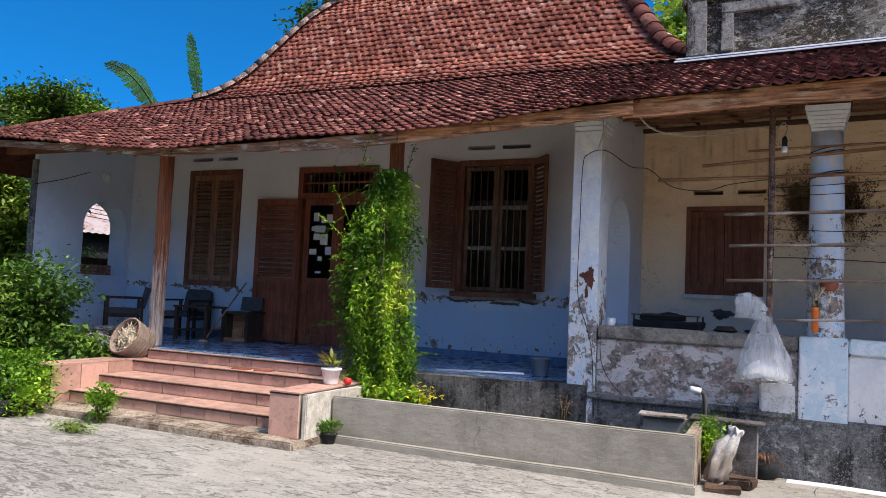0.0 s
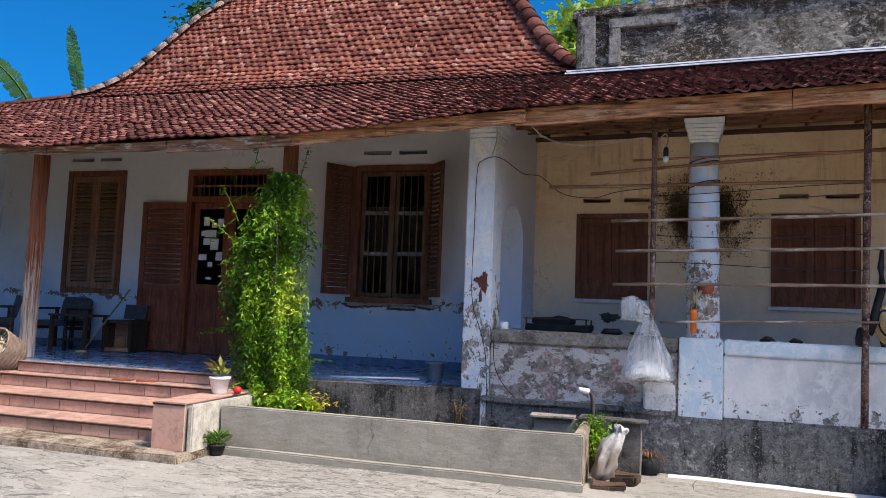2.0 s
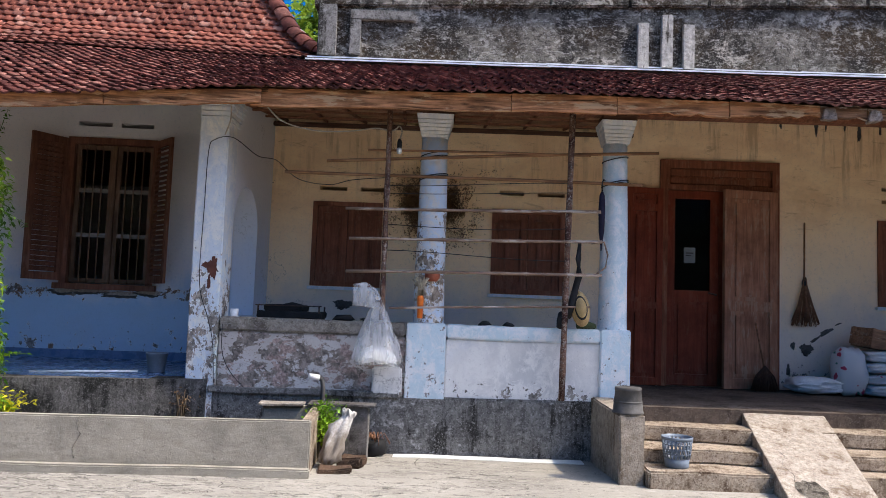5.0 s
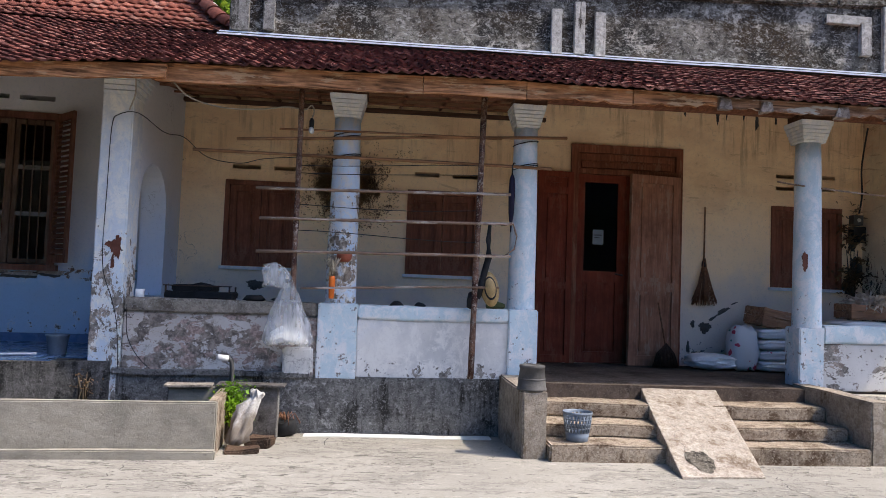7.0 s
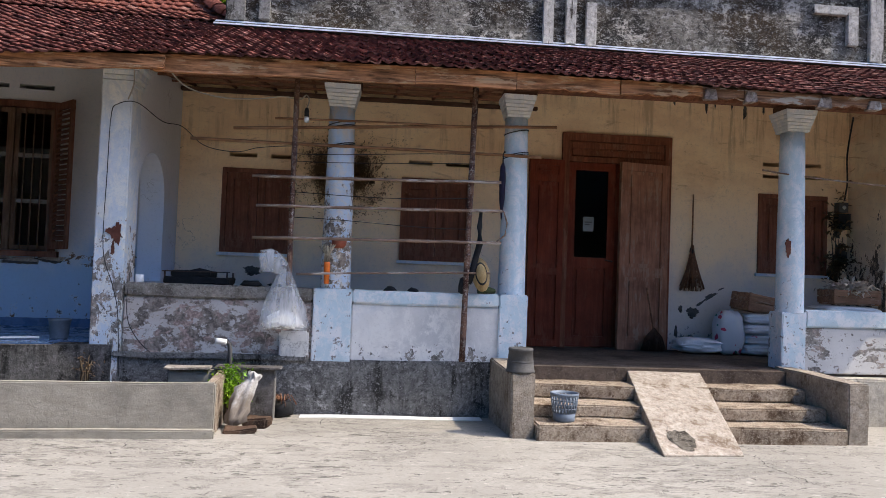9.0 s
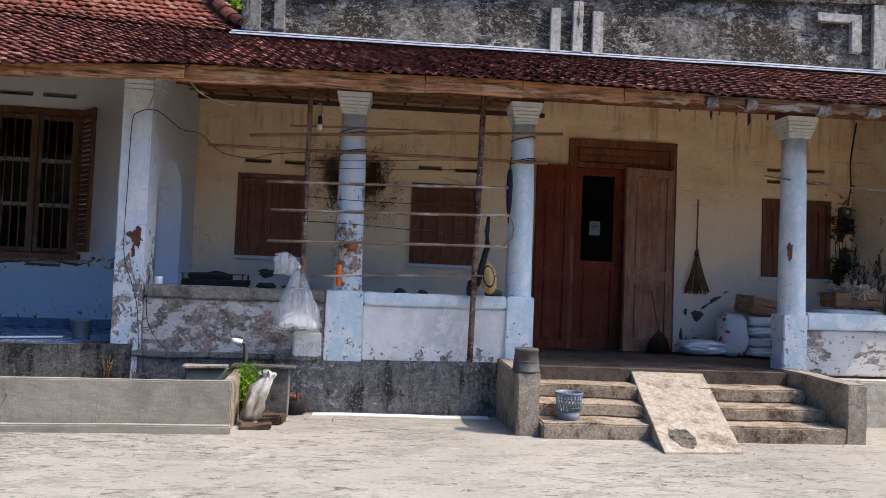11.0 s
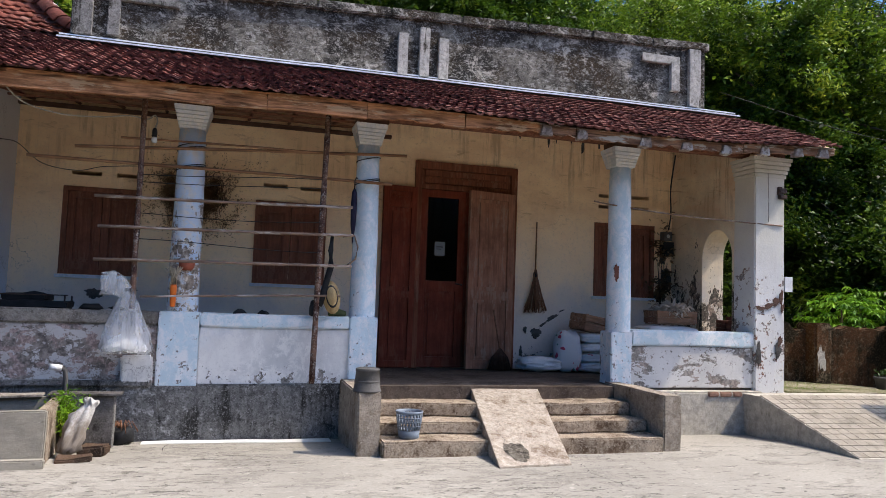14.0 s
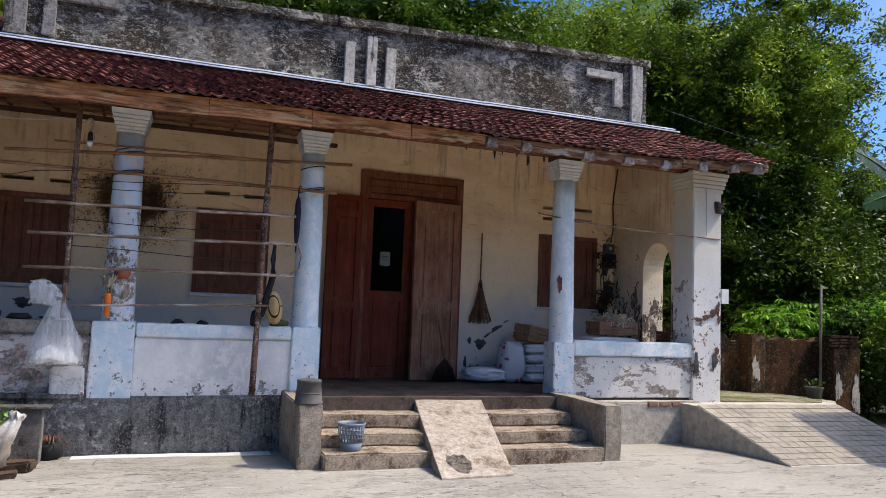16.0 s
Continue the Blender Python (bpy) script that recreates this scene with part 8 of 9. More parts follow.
def crate(at, w, d, h, label):
    t = thing("wooden_crate", at, label, "crate", "wooden crates")
    for z in (0.02, h * 0.55):
        for y0, y1 in ((-d / 2, -d / 2 + 0.014), (d / 2 - 0.014, d / 2)):
            bm = B()
            box(bm, -w / 2, w / 2, y0, y1, z, z + h * 0.42)
            worn(bm, 0.004, 0.004, 2)
            part("slat", bm, M["crate"], t)
        for x0, x1 in ((-w / 2, -w / 2 + 0.014), (w / 2 - 0.014, w / 2)):
            bm = B()
            box(bm, x0 + 0.001, x1 - 0.001, -d / 2 + 0.016, d / 2 - 0.016, z, z + h * 0.42)
            worn(bm, 0.003)
            part("slat", bm, M["crate"], t)
    for x in (-w / 2 + 0.035, w / 2 - 0.035):
        for y in (-d / 2 + 0.03, d / 2 - 0.03):
            bm = B()
            box(bm, x - 0.016, x + 0.016, y - 0.014, y + 0.014, 0.0, h)
            part("corner_post", bm, M["crate"], t)
    bm = B()
    box(bm, -w / 2 + 0.02, w / 2 - 0.02, -d / 2 + 0.02, d / 2 - 0.02, 0.0, 0.015)
    part("bottom", bm, M["crate"], t)
    return t


crate(Matrix.Translation((5.70, 9.62, 1.125)) @ Matrix.Rotation(radians(9), 4, "Y") @ Matrix.Rotation(radians(14), 4, "Z"), 0.52, 0.36, 0.24, "empty slatted wooden crate tipped on the sacks")
crate(Matrix.Translation((6.52, 8.82, 1.285)), 0.62, 0.36, 0.19, "slatted wooden crate full of dry husks")
pts = clumps((6.50, 8.80, 1.50), (0.27, 0.13, 0.05), 22, 900, 0.045)
ob = leaf_cloud("husks", pts, 0.085, leafy("pale dry husks", (0.36, 0.27, 0.20), (0.60, 0.51, 0.42)), None, 0.35)
tagged(ob, "pale dry corn husks heaped in the crate", "husks", kind="stuff")
shrub("wall_creeper", (7.08, 9.92, 1.25), (0, 0, 0.75), (0.14, 0.07, 0.80), 420, 0.085, M["leaf_dry"], "dry dark creeper climbing in the wall corner", 26, 0.09, 0.45, 4, category="creeper")


def meter():
    t = thing("electricity_meter", (7.20, 9.98, 2.33), "black electricity meter with a small grey box", "meter")
    bm = B()
    box(bm, -0.10, 0.08, -0.06, 0.06, 0, 0.22)
    worn(bm, 0.02)
    part("case", bm, M["dark"], t)
    bm = B()
    box(bm, -0.09, 0.05, -0.05, 0.06, 0.24, 0.38)
    worn(bm, 0.01)
    fuse_box = part("fuse_box", bm, M["rubber"], t)
    bm = B()
    lathe(bm, [(0.02, 0), (0.03, 0.01), (0.0, 0.012)], 12)
    ob = part("switch", bm, M["white_plastic"], fuse_box, "white switch")
    ob.matrix_basis = Matrix.Translation((-0.02, -0.052, 0.31)) @ Matrix.Rotation(radians(90), 4, "X")
    t = thing("wall_bracket", (7.66, 8.03, 3.02), "rusted iron bracket let into the corner pillar", "bracket")
    bm = B()
    box(bm, -0.03, 0.09, -0.05, 0.02, 0.0, 0.06)
    box(bm, -0.02, 0.10, -0.03, 0.03, 0.08, 0.15)
    box(bm, -0.04, 0.04, -0.02, 0.03, 0.05, 0.17)
    worn(bm, 0.01, 0.01, 1)
    part("iron", bm, M["iron"], t)
    bm = B()
    box(bm, 7.75, 7.87, 8.03, 8.12, 1.78, 1.98)
    worn(bm, 0.01)
    single("junction_box", bm, M["white_plastic"], "small pale box fixed to the side of the pillar", "junction box")
    t = thing("brick_stack", (7.48, 8.78, 1.203), "stack of dark red bricks in the arched opening", "bricks")
    for k in range(14):
        bm = B()
        x, y = -0.07 + 0.13 * (k % 2), -0.16 + 0.23 * (k // 2 % 2)
        box(bm, x - 0.055, x + 0.055, y - 0.11, y + 0.11, 0.056 * (k // 4), 0.056 * (k // 4) + 0.052)
        worn(bm, 0.006, 0.006, 1)
        part("brick", bm, M["brick"], t)


meter()


# ---- things on the steps and in the yard ----
def buckets():
    t = thing("upturned_bucket", (1.965, 6.93, 0.584), "grey rubber bucket upside down on the side wall", "bucket")
    bm = B()
    lathe(bm, [(0.132, 0.0), (0.138, 0.004), (0.139, 0.018), (0.131, 0.024), (0.112, 0.196), (0.117, 0.200), (0.117, 0.222), (0.112, 0.227), (0.10, 0.229), (0.0, 0.222)], 32)
    body = part("body", bm, M["rubber"], t)
    bm = B()
    lathe(bm, [(0.1240, 0.095), (0.1265, 0.099), (0.1255, 0.107), (0.1225, 0.110)], 32, caps=(False, False))
    part("rib", bm, M["rubber"], body)
    t = thing("laundry_bin", (2.39, 6.90, 0.143), "faded blue perforated plastic bin on the step", "bin")
    bm = B()
    lathe(bm, [(0.095, 0.0), (0.100, 0.005), (0.108, 0.085), (0.104, 0.085), (0.097, 0.01)], 28)
    part("base", bm, M["blue_plastic"], t)
    bm = B()
    lathe(bm, [(0.124, 0.235), (0.134, 0.24), (0.137, 0.262), (0.128, 0.264), (0.124, 0.235)], 28, caps=(False, False))
    part("rim", bm, M["blue_plastic"], t)
    for k in range(22):
        for j in range(2):
            a = 2 * math.pi * (k + 0.5 * j) / 22
            b = a + (0.28 if j else -0.28)
            bm = B()
            tube(bm, [(0.107 * math.cos(a), 0.107 * math.sin(a), 0.08), (0.118 * math.cos((a + b) / 2), 0.118 * math.sin((a + b) / 2), 0.16), (0.127 * math.cos(b), 0.127 * math.sin(b), 0.24)], 0.006, 4)
            part("strand", bm, M["blue_plastic"], t)
    for z in (0.12, 0.16, 0.20):
        bm = B()
        r = 0.107 + 0.02 * (z - 0.08) / 0.16
        tube(bm, [(r * math.cos(a), r * math.sin(a), z) for a in np.linspace(0, 2 * math.pi, 29)], 0.006, 4)
        part("hoop", bm, M["blue_plastic"], t)


buckets()


def yard_clutter():
    # slumped white sack leaning on the planter end
    bm = B()
    foot, top = Vector((-0.70, 7.05, 0.03)), Vector((-0.515, 7.14, 0.48))
    rings = []
    lean = (top - foot).normalized()
    across = lean.cross(Vector((0, 1, 0))).normalized() * -1
    deep_way = lean.cross(across)
    for s, r in ((0.0, 0.040), (0.03, 0.070), (0.12, 0.092), (0.25, 0.084), (0.36, 0.095), (0.50, 0.082), (0.62, 0.088), (0.74, 0.070), (0.85, 0.052), (0.90, 0.040), (0.95, 0.056), (1.0, 0.062)):
        c = foot.lerp(top, s) + across * 0.012 * math.sin(9 * s)
        ring = []
        for a in np.linspace(0, 2 * math.pi, 36, endpoint=False):
            q = r * (1 + 0.13 * math.sin(6 * a + 4 * s) + 0.09 * math.sin(13 * a - 9 * s) + 0.12 * math.sin(3 * a + 7 * s))
            ring.append(bm.verts.new(c + across * q * math.cos(a) + deep_way * 0.9 * q * math.sin(a) + lean * 0.022 * math.sin(5 * a + 11 * s)))
        rings.append(ring)
    for p, q in zip(rings, rings[1:]):
        for i in range(36):
            bm.faces.new((p[i], p[(i + 1) % 36], q[(i + 1) % 36], q[i])).smooth = True
    bm.faces.new(rings[0][::-1])
    bm.faces.new(rings[-1])
    single("sack", bm, M["sack_dirty"], "dirty white sack tied at its mouth, leaning at the planter end", "sack")
    for x, y, w, d, h, a in ((-0.585, 6.90, 0.30, 0.18, 0.05, 9), (-0.47, 7.16, 0.24, 0.18, 0.10, -12)):
        bm = B()
        box(bm, -w / 2, w / 2, -d / 2, d / 2, 0, h)
        worn(bm, 0.018, 0.03, 3)
        single("flat_stone", bm, M["stone"], "flat brown stone lying on the concrete", "stone", "flat stones", at=Matrix.Translation((x, y, -0.016)) @ Matrix.Rotation(radians(a), 4, "Z"))
    # board beside the planter, carried by its back wall and an upright sheet
    t = thing("plank_shelf", (-0.75, 7.62, -0.06), "thin weathered plank shelf on an upright sheet", "shelf")
    bm = B()
    box(bm, -0.22, 0.43, -0.10, 0.14, 0.524, 0.544)
    worn(bm, 0.004, 0.007, 4)
    part("board", bm, M["sheet_grey"], t)
    bm = B()
    box(bm, 0.10, 0.36, -0.06, -0.035, 0.0, 0.522)
    worn(bm, 0.004, 0.01, 2)
    part("upright_sheet", bm, M["sheet_grey"], t)
    bm = B()
    box(bm, 0.12, 0.36, 0.0, 0.14, 0.0, 0.522)
    worn(bm, 0.01, 0.01, 2)
    part("block", bm, M["plinth"], t)
    bm = B()
    box(bm, -0.22, 0.22, -0.09, 0.10, 0, 0.022)
    worn(bm, 0.006, 0.010, 4)
    single("stone_slab", bm, M["coping_old"], "pale broken stone slab lying on the planter wall", "stone", at=Matrix.Translation((-1.22, 7.56, 0.458)) @ Matrix.Rotation(radians(5), 4, "Z"))
    t = thing("water_pipe", (-0.90, 7.86, 0.0), "stub of pvc pipe with a white mouth", "pipe")
    bm = B()
    tube(bm, [(0.02, 0, -0.05), (0.02, 0, 0.60), (0.01, 0, 0.68), (-0.04, -0.02, 0.705)], 0.024, 8)
    pipe = part("pipe", bm, M["rubber"], t)
    bm = B()
    cyl(bm, (-0.02, -0.01, 0.70), (-0.12, -0.05, 0.715), 0.030, 0.030, 12)
    part("mouth", bm, M["white_plastic"], pipe, "white pipe mouth")
    bm = B()
    box(bm, -0.15, 1.76, 7.82, 7.99, -0.056, -0.048)
    bmesh.ops.subdivide_edges(bm, edges=[e for e in bm.edges if abs(e.verts[0].co.x - e.verts[1].co.x) > 1], cuts=16)
    for v in bm.verts:
        v.co += Vector((0, 0.015 * math.sin(v.co.x * 3.7), 0.002 * math.sin(v.co.x * 9)))
    single("plastic_sheet", bm, M["white_plastic"], "strip of pale blue sheeting along the foot of the wall", "sheet")
    t = thing("black_bag", (-0.33, 7.86, -0.05), "black plastic plant bag with dry roots", "plant bag")
    bm = B()
    lathe(bm, [(0.08, 0), (0.11, 0.03), (0.10, 0.09), (0.105, 0.14), (0.08, 0.15), (0.05, 0.12)], 16)
    for v in bm.verts:
        v.co += Vector(noise.noise_vector(v.co * 11)) * 0.04
    bag = part("bag", bm, M["dark"], t)
    bm = B()
    for k in range(16):
        a = rng.uniform(0, 6.28)
        tube(bm, [(0.03 * math.cos(a), 0.03 * math.sin(a), 0.16), (0.09 * math.cos(a), 0.08 * math.sin(a), 0.22), (0.15 * math.cos(a), 0.11 * math.sin(a), 0.10 + 0.1 * rng.random())], 0.005, 3)
    part("roots", bm, M["bristle"], t)


yard_clutter()


# ---- things on the left porch ----
def armchair(at, label):
    t = thing("armchair", at, label, "armchair", "porch armchairs")
    bm = B()
    box(bm, -0.27, 0.27, -0.26, 0.24, 0.36, 0.44)
    worn(bm, 0.03)
    part("seat", bm, M["chair"], t)
    bm = B()
    outline = [(-0.25, 0.0), (0.25, 0.0)] + [(0.17 + 0.085 * math.sin(a), 0.27 + 0.085 * math.cos(a)) for a in np.linspace(math.pi / 2, 0, 6)] + [(-0.17 - 0.085 * math.sin(a), 0.27 + 0.085 * math.cos(a)) for a in np.linspace(0, math.pi / 2, 6)]
    faces = [[bm.verts.new((x, y + 0.5 * x * x, z)) for x, z in outline] for y in (0.0, 0.05)]
    bm.faces.new(faces[0])
    bm.faces.new(faces[1][::-1])
    for i in range(len(outline)):
        j = (i + 1) % len(outline)
        bm.faces.new((faces[0][i], faces[1][i], faces[1][j], faces[0][j]))
    worn(bm, 0.012)
    ob = part("backrest", bm, M["chair"], t)
    ob.matrix_basis = Matrix.Translation((0, 0.23, 0.46)) @ Matrix.Rotation(radians(-14), 4, "X")
    for sx in (-0.30, 0.30):
        bm = B()
        box(bm, sx - 0.025, sx + 0.025, -0.30, 0.30, 0.60, 0.63)
        worn(bm, 0.01)
        part("armrest", bm, M["chair_wood"], t)
        for y in (-0.26, 0.26):
            bm = B()
            box(bm, sx - 0.02, sx + 0.02, y - 0.02, y + 0.02, 0.0, 0.60)
            worn(bm, 0.005)
            part("leg", bm, M["chair_wood"], t)
        bm = B()
        box(bm, sx - 0.012, sx + 0.012, -0.24, 0.24, 0.30, 0.35)
        part("rail", bm, M["chair_wood"], t)
    return t


Z = 0.628
armchair(LH @ Matrix.Translation((-8.02, -0.85, Z)) @ Matrix.Rotation(radians(-38), 4, "Z"), "dark wooden armchair with a leatherette back beside the arch")
armchair(LH @ Matrix.Translation((-6.98, -0.55, Z)) @ Matrix.Rotation(radians(4), 4, "Z"), "dark wooden armchair with a leatherette back under the window")


def porch_table():
    t = thing("low_table", LH @ Matrix.Translation((-6.42, -0.80, Z)), "dark wooden side table with a lower shelf", "table")
    bm = B()
    box(bm, -0.34, 0.34, -0.24, 0.24, 0.52, 0.55)
    worn(bm, 0.008)
    part("tabletop", bm, M["chair_wood"], t)
    for x in (-0.30, 0.30):
        for y in (-0.20, 0.20):
            bm = B()
            box(bm, x - 0.022, x + 0.022, y - 0.022, y + 0.022, 0, 0.52)
            part("leg", bm, M["chair_wood"], t)
    bm = B()
    box(bm, -0.28, 0.28, -0.18, 0.18, 0.16, 0.18)
    part("shelf", bm, M["chair_wood"], t)
    t = thing("wooden_stool", LH @ Matrix.Translation((-5.88, -0.42, Z)), "box-shaped wooden stool with a panelled front", "stool")
    bm = B()
    box(bm, -0.26, 0.26, -0.22, 0.22, 0.44, 0.48)
    worn(bm, 0.006)
    part("seat", bm, M["chair_wood"], t)
    for x in (-0.21, 0.21):
        bm = B()
        box(bm, x - 0.03, x + 0.03, -0.18, 0.18, 0.0, 0.44)
        part("side", bm, M["chair_wood"], t)
    bm = B()
    box(bm, -0.18, 0.18, -0.02, 0.0, 0.05, 0.44)
    box(bm, -0.03, 0.03, -0.05, -0.022, 0.06, 0.24)
    box(bm, -0.13, 0.13, -0.05, -0.022, 0.20, 0.24)
    part("panel", bm, M["crate"], t)
    bm = B()
    box(bm, -0.20, 0.20, -0.20, 0.18, 0.02, 0.07)
    part("foot_board", bm, M["crate"], t)
    bm = B()
    box(bm, -0.20, 0.20, 0, 0.04, 0, 0.22)
    worn(bm, 0.03)
    ob = part("backrest", bm, M["chair"], t)
    ob.matrix_basis = Matrix.Translation((0.02, 0.14, 0.50)) @ Matrix.Rotation(radians(-10), 4, "X")
    t = thing("mop", LH @ Matrix.Translation((-6.12, -1.02, Z)), "mop with a pale pole leaning by the stool", "mop")
    bm = B()
    cyl(bm, (0, 0, 0.02), (0.26, 0.60, 0.95), 0.012, n=8)
    part("pole", bm, M["lath"], t)
    bm = B()
    cyl(bm, (-0.08, -0.04, 0.02), (0.06, 0.02, 0.03), 0.018, n=8)
    part("head", bm, M["straw"], t)


porch_table()


def big_basket():
    t = thing("bamboo_basket", LH @ Matrix.Translation((-5.94, -2.72, 0.80)) @ Vector((-0.12, -0.85, 0.46)).to_track_quat("Z", "Y").to_matrix().to_4x4(), "round bamboo basket tipped on its side against the post", "basket")
    bm = B()
    lathe(bm, [(0.17, -0.36), (0.20, -0.35), (0.235, -0.20), (0.25, -0.05), (0.255, 0.0), (0.235, 0.0), (0.225, -0.06), (0.20, -0.30)], 30)
    body = part("body", bm, M["basket"], t)
    bm = B()
    tube(bm, [(0.248 * math.cos(a), 0.248 * math.sin(a), 0.0) for a in np.linspace(0, 2 * math.pi, 31)], 0.014, 6)
    part("rim", bm, M["lath"], body)
    bm = B()
    for k in range(150):
        a, r = rng.uniform(0, 6.28), 0.17 * math.sqrt(rng.random())
        b = rng.uniform(0, 6.28)
        p = Vector((r * math.cos(a), r * math.sin(a), -0.06 + rng.uniform(-0.02, 0.03)))
        q = Vector((math.cos(b), math.sin(b), rng.uniform(-0.2, 0.3))) * 0.08
        tube(bm, [p - q, p, p + q], 0.008, 4)
    part("filling", bm, M["straw"], t, "tangled pale dry roots")
    for z in np.linspace(-0.30, -0.05, 6):
        bm = B()
        r = float(np.interp(z, [-0.35, -0.20, 0.0], [0.203, 0.238, 0.255]))
        tube(bm, [(r * math.cos(a), r * math.sin(a), z) for a in np.linspace(0, 2 * math.pi, 31)], 0.007, 5)
        part("hoop", bm, M["basket"], body)
    bm = B()
    lathe(bm, [(0.45, 0), (0.48, 0.02), (0.42, 0.14), (0.22, 0.22), (0.0, 0.24)], 20)
    for v in bm.verts:
        v.co += Vector(noise.noise_vector(v.co * 4)) * 0.03
    single("stone", bm, M["plinth"], "rounded grey stone behind the hedge", "stone", at=LH @ Matrix.Translation((-7.05, -1.9, 0.62)))
    t = thing("small_bucket", LH @ Matrix.Translation((-0.62, -1.55, Z)), "blue-grey plastic bucket at the porch edge", "bucket")
    bm = B()
    lathe(bm, [(0.085, 0), (0.09, 0.01), (0.11, 0.19), (0.118, 0.20), (0.118, 0.215), (0.105, 0.215), (0.10, 0.19), (0.08, 0.01)], 20)
    body = part("body", bm, M["blue_plastic"], t)
    bm = B()
    tube(bm, [(0.112 * math.cos(a), 0.112 * math.sin(a), 0.21) for a in np.linspace(0, 2 * math.pi, 21)], 0.006, 5)
    part("rim", bm, M["blue_plastic"], body)
    bm = B()
    cyl(bm, (-1.75, -2.0, Z + 0.015), (-0.75, -1.75, Z + 0.03), 0.012, n=8)
    single("pale_stick", bm, M["white_plastic"], "pale stick lying on the blue tiles", "stick", at=LH)


big_basket()
for u, v, a in ((-4.05, -2.66, 10), (-3.75, -2.62, 24)):
    bm = B()
    box(bm, -0.12, 0.12, -0.045, 0.045, 0, 0.018)
    worn(bm, 0.012, 0.006, 2)
    single("sandal", bm, M["brick_pot"], "flat reddish sandal lying on the step", "sandal", "sandals", at=LH @ Matrix.Translation((u, v, 0.508)) @ Matrix.Rotation(radians(a), 4, "Z"))


# ---- bare patches where the plaster has fallen off ----
def scar_patch(x, z, w, h, seed, y=10.05, label="dark bare patch where the plaster has fallen", rot=0.0, mat="hole", base=I4):
    bm = B()
    n = 48
    lo, hi = [], []
    for k in range(n):
        a = 2 * math.pi * k / n
        r = 1.0 + 0.16 * math.sin(3 * a + seed) + 0.09 * math.sin(7 * a + 2 * seed) + 0.09 * math.sin(13 * a + seed * 5) + 0.05 * math.sin(21 * a + seed * 3)
        px, pz = w / 2 * r * math.cos(a), h / 2 * r * math.sin(a)
        hi.append(bm.verts.new((px * 0.96, -0.003, pz * 0.96)))
        lo.append(bm.verts.new((px, 0.002, pz)))
    bm.faces.new(hi)
    for k in range(n):
        bm.faces.new((lo[k], lo[(k + 1) % n], hi[(k + 1) % n], hi[k]))
    single("trim", bm, M[mat], label, "plaster scar", kind="structure", at=base @ Matrix.Translation((x, y, z)) @ Matrix.Rotation(rot, 4, "Y"))


for k, (u, w) in enumerate(((-2.36, 0.34), (-2.02, 0.46), (-1.62, 0.44), (-1.26, 0.36))):
    scar_patch(u, 1.475 + 0.02 * math.sin(2.3 * k), w, 0.085, 1.7 * k, 0.0, "broken plaster edge under the window sill", mat="hole", base=LH)
    scar_patch(u + 0.03, 1.49 + 0.015 * math.sin(2.3 * k), w * 0.86, 0.055, 1.3 * k + 1, -0.004, "broken plaster edge under the window sill", mat="bare_plaster", base=LH)
scar_patch(5.035, 1.075, 0.17, 0.15, 0.4)
scar_patch(5.15, 1.21, 0.16, 0.035, 1.4, rot=-0.6)
scar_patch(5.29, 1.31, 0.20, 0.06, 2.4, rot=-0.5)
scar_patch(4.86, 1.12, 0.06, 0.10, 5.1)
scar_patch(4.80, 0.80, 0.05, 0.16, 3.3)
scar_patch(5.45, 1.42, 0.10, 0.02, 3.0, rot=-0.4)
scar_patch(-1.02, 1.44, 0.26, 0.12, 0.9)
scar_patch(-0.62, 1.50, 0.16, 0.05, 1.9)
scar_patch(7.22, 1.95, 0.22, 0.34, 2.2)
scar_patch(7.10, 1.70, 0.20, 0.22, 4.2)
scar_patch(7.16, 2.30, 0.10, 0.20, 3.7)
scar_patch(5.268, 1.93, 0.085, 0.20, 0.7, 8.062, "bare red brick scar on the column", mat="brick")


for k, (x, z, w, h, turn) in enumerate(((7.36, 1.55, 0.16, 0.05, 0.1), (7.49, 1.585, 0.15, 0.07, -0.3), (7.60, 1.64, 0.12, 0.10, -0.7), (7.68, 1.70, 0.06, 0.20, 0.1), (7.70, 1.56, 0.05, 0.12, 0.2), (7.66, 1.12, 0.07, 0.14, 0.3))):
    scar_patch(x, z, w, h, 1.3 * k + 0.4, 8.021 - 0.0004 * k, "bare brown brick scar across the corner pillar", mat="scar_brown", rot=turn)
scar_patch(7.63, 1.00, 0.10, 0.20, 1.2, 8.020)
scar_patch(7.33, 0.95, 0.08, 0.30, 3.2, 8.0205)
scar_patch(9.58, 0.72, 0.15, 0.55, 1.1, 9.372, "white lime scab on the garden wall", mat="parapet_trim")
scar_patch(11.02, 0.55, 0.15, 0.42, 2.3, 9.09, "white lime scab on the garden wall", mat="parapet_trim")
scar_patch(11.40, 0.42, 0.17, 0.62, 3.9, 9.09, "white lime scab on the garden wall", mat="parapet_trim")
scar_patch(-2.12, 1.78, 0.10, 0.22, 4.6, 8.018, "bare red render scar on the pillar", mat="brick")
scar_patch(-2.19, 1.80, 0.09, 0.06, 2.6, 8.0185, "bare red render scar on the pillar", mat="brick", rot=0.5)
scar_patch(-2.15, 1.62, 0.035, 0.14, 2.9, 8.019, "bare red render scar on the pillar", mat="brick")


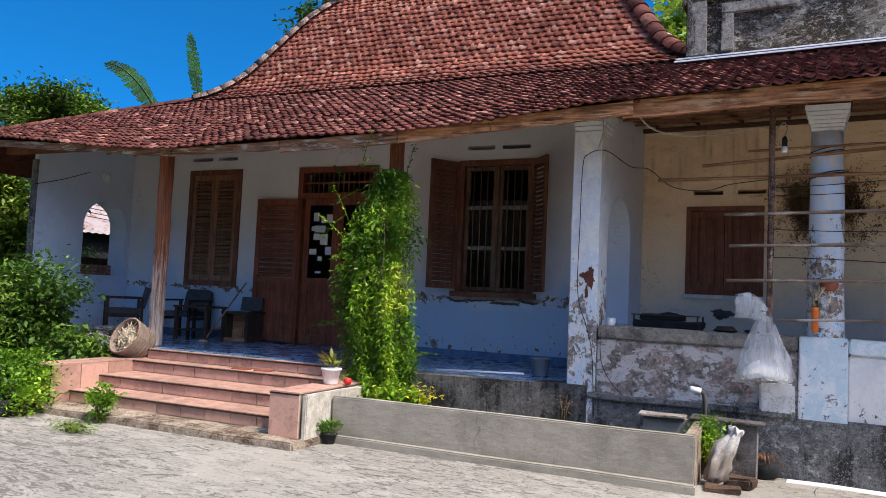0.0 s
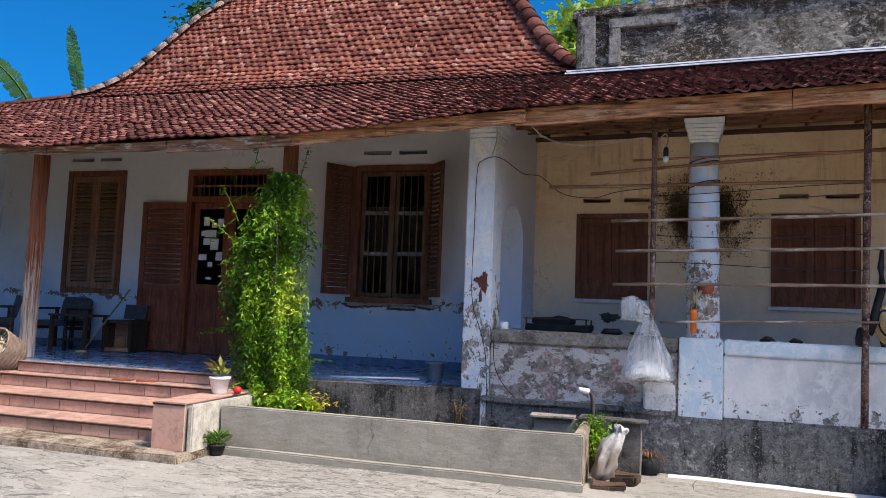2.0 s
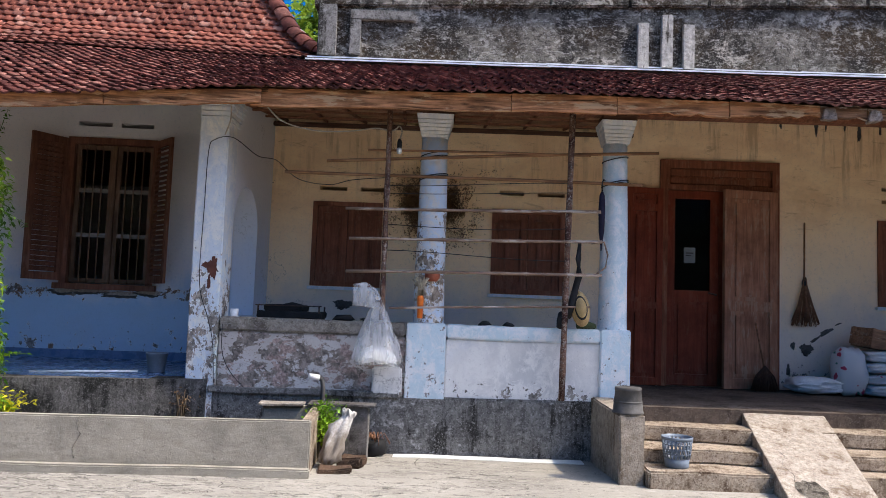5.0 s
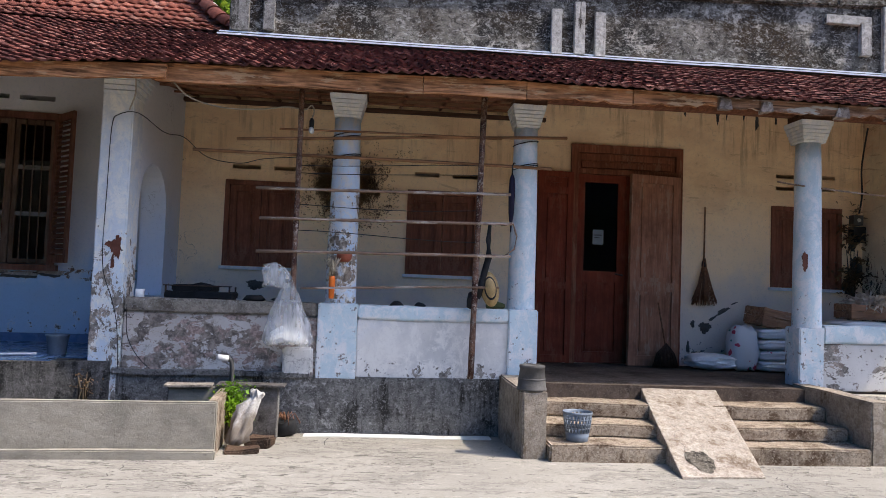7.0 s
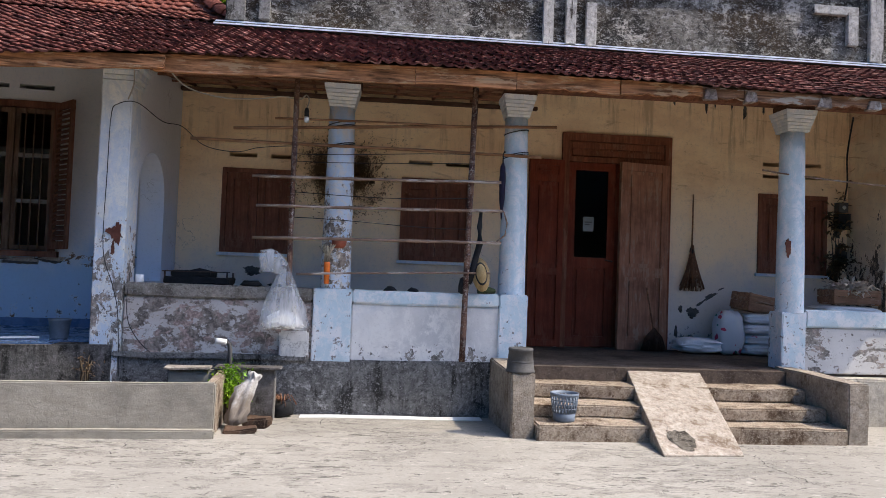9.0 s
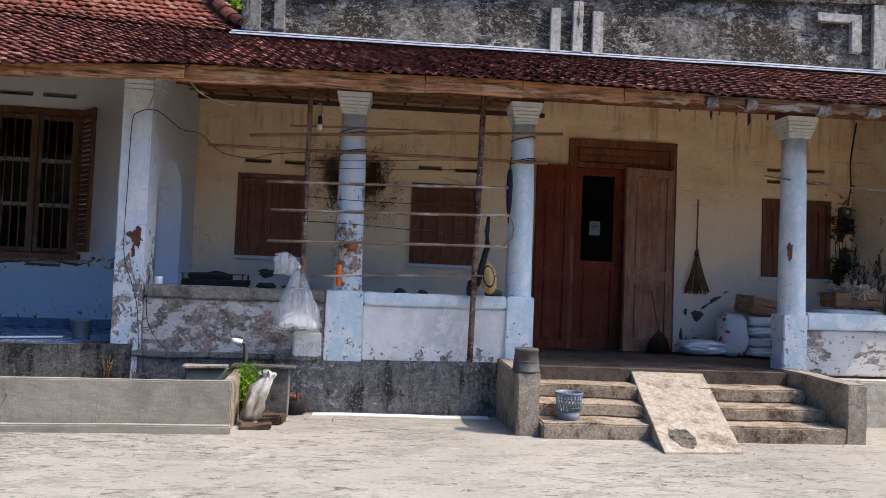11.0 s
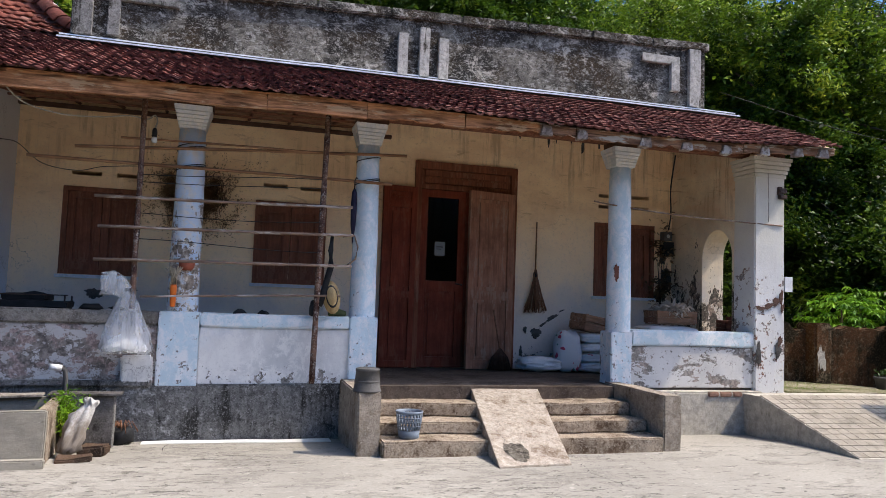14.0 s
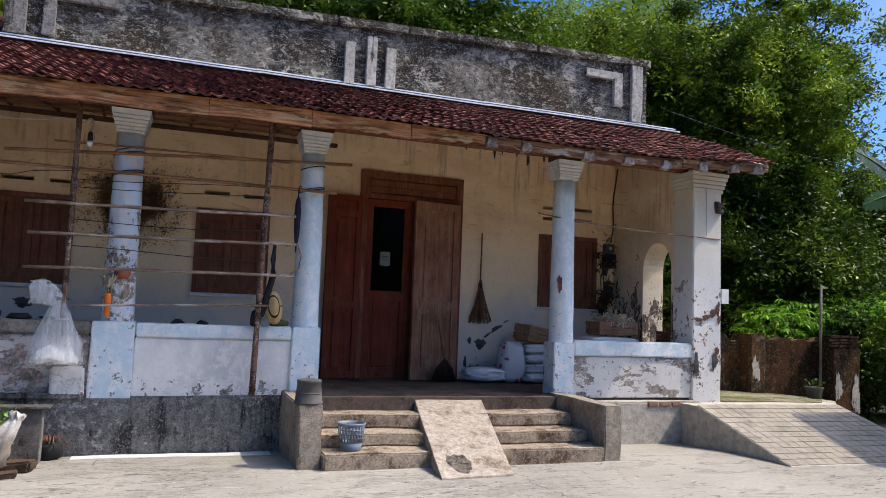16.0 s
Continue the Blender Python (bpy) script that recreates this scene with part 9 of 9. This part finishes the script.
# ---- cracks and the open joint in the yard ----
for way, r in (([(-5.34, 4.48), (-5.21, 4.75), (-5.05, 5.04), (-4.92, 5.27), (-4.76, 5.47)], 0.016), ([(0.12, 8.83), (0.11, 7.12)], 0.010), ([(-1.33, 8.2), (-1.34, 7.48), (-1.38, 6.69), (-1.43, 5.94)], 0.010), ([(3.92, 6.25), (3.84, 5.84), (3.88, 5.56), (3.93, 5.24)], 0.010), ([(-2.99, 4.84), (-2.94, 5.18), (-2.81, 5.67)], 0.012), ([(-6.14, 4.29), (-6.0, 4.57), (-5.92, 4.74)], 0.008), ):
    bm = B()
    pts = []
    for p, q in zip(way, way[1:]):
        for s in np.linspace(0, 1, 9, endpoint=False):
            pts.append(Vector((p[0] + (q[0] - p[0]) * s + rng.uniform(-0.03, 0.03), p[1] + (q[1] - p[1]) * s + rng.uniform(-0.03, 0.03), 0.0)))
    tube(bm, pts, [r * rng.uniform(0.08, 0.5) for _ in pts], 6)
    for v in bm.verts:
        v.co.z = 0.0035 + 0.008 * noise.noise((v.co.x * 0.7, v.co.y * 0.7, 0)) - 0.004 + v.co.z * 0.05 - 0.06 * max(0.0, min(1.0, (v.co.y - 6.9) / 1.0))
    single("trim", bm, M["hole"], "dark ragged crack in the yard concrete", "crack", kind="structure")

bm = B()
box(bm, -0.41, -0.10, 7.99, 8.075, 0.50, 0.82)
worn(bm, 0.02, 0.012, 3)
single("trim", bm, M["rail_new"], "plastered block at the foot of the low wall", "plaster block", kind="structure")


# ---- end wall of the left porch ----
t = thing("wall_lamp", LH @ Matrix.Translation((-8.895, -0.62, 3.32)) @ Matrix.Rotation(radians(90), 4, "Y"), "small round pale lamp on the end wall, unlit", "lamp")
bm = B()
lathe(bm, [(0.085, 0.0), (0.09, 0.01), (0.08, 0.03), (0.06, 0.032)], 20)
base = part("base", bm, M["metal_white"], t)
bm = B()
lathe(bm, [(0.062, 0.03), (0.058, 0.05), (0.03, 0.065), (0.0, 0.068)], 20)
part("cover", bm, M["white_plastic"], base, "pale glass cover")
ob = line("cable", [(-8.885, -2.02, 2.98), (-8.885, -1.5, 3.14), (-8.885, -0.95, 3.36)], 0.006, M["cable"], "thin black cable slung along the end wall")
ob.matrix_basis = LH
for k, (x, z, w, h) in enumerate(((5.17, 4.02, 0.05, 0.22), (5.30, 4.06, 0.03, 0.16), (5.55, 4.08, 0.04, 0.20), (5.74, 3.97, 0.05, 0.26), (6.02, 4.02, 0.03, 0.18), (4.70, 4.05, 0.03, 0.14))):
    scar_patch(x, z, w, h, 0.8 * k, label="dark run of damp under the eaves")


# ---- blue floor tiles of the left porch ----
def blue_tiles():
    side = 0.30
    bm = B()
    g = 0.004
    lo = [bm.verts.new(p) for p in ((g, g, 0), (side - g, g, 0), (side - g, side - g, 0), (g, side - g, 0))]
    hi = [bm.verts.new(Vector(v.co) + Vector((0, 0, 0.012))) for v in lo]
    bm.faces.new(hi)
    for k in range(4):
        bm.faces.new((lo[k], lo[(k + 1) % 4], hi[(k + 1) % 4], hi[k]))
    me = bpy.data.meshes.new("tile")
    bm.to_mesh(me)
    bm.free()
    me.materials.append(M["blue_tile"])
    for j in range(8):
        for i in range(30):
            u, v = -8.9 + i * side, -2.44 + j * side
            if u > -2.3 and v < -2.5 + (u + 2.3 + side) * 0.2:
                continue
            ob = new("tile", me)
            ob.parent = LEFT_FLOOR
            ob.matrix_basis = Matrix.Translation((u, v, 0.624 + rng.uniform(-0.0006, 0.0006)))


blue_tiles()
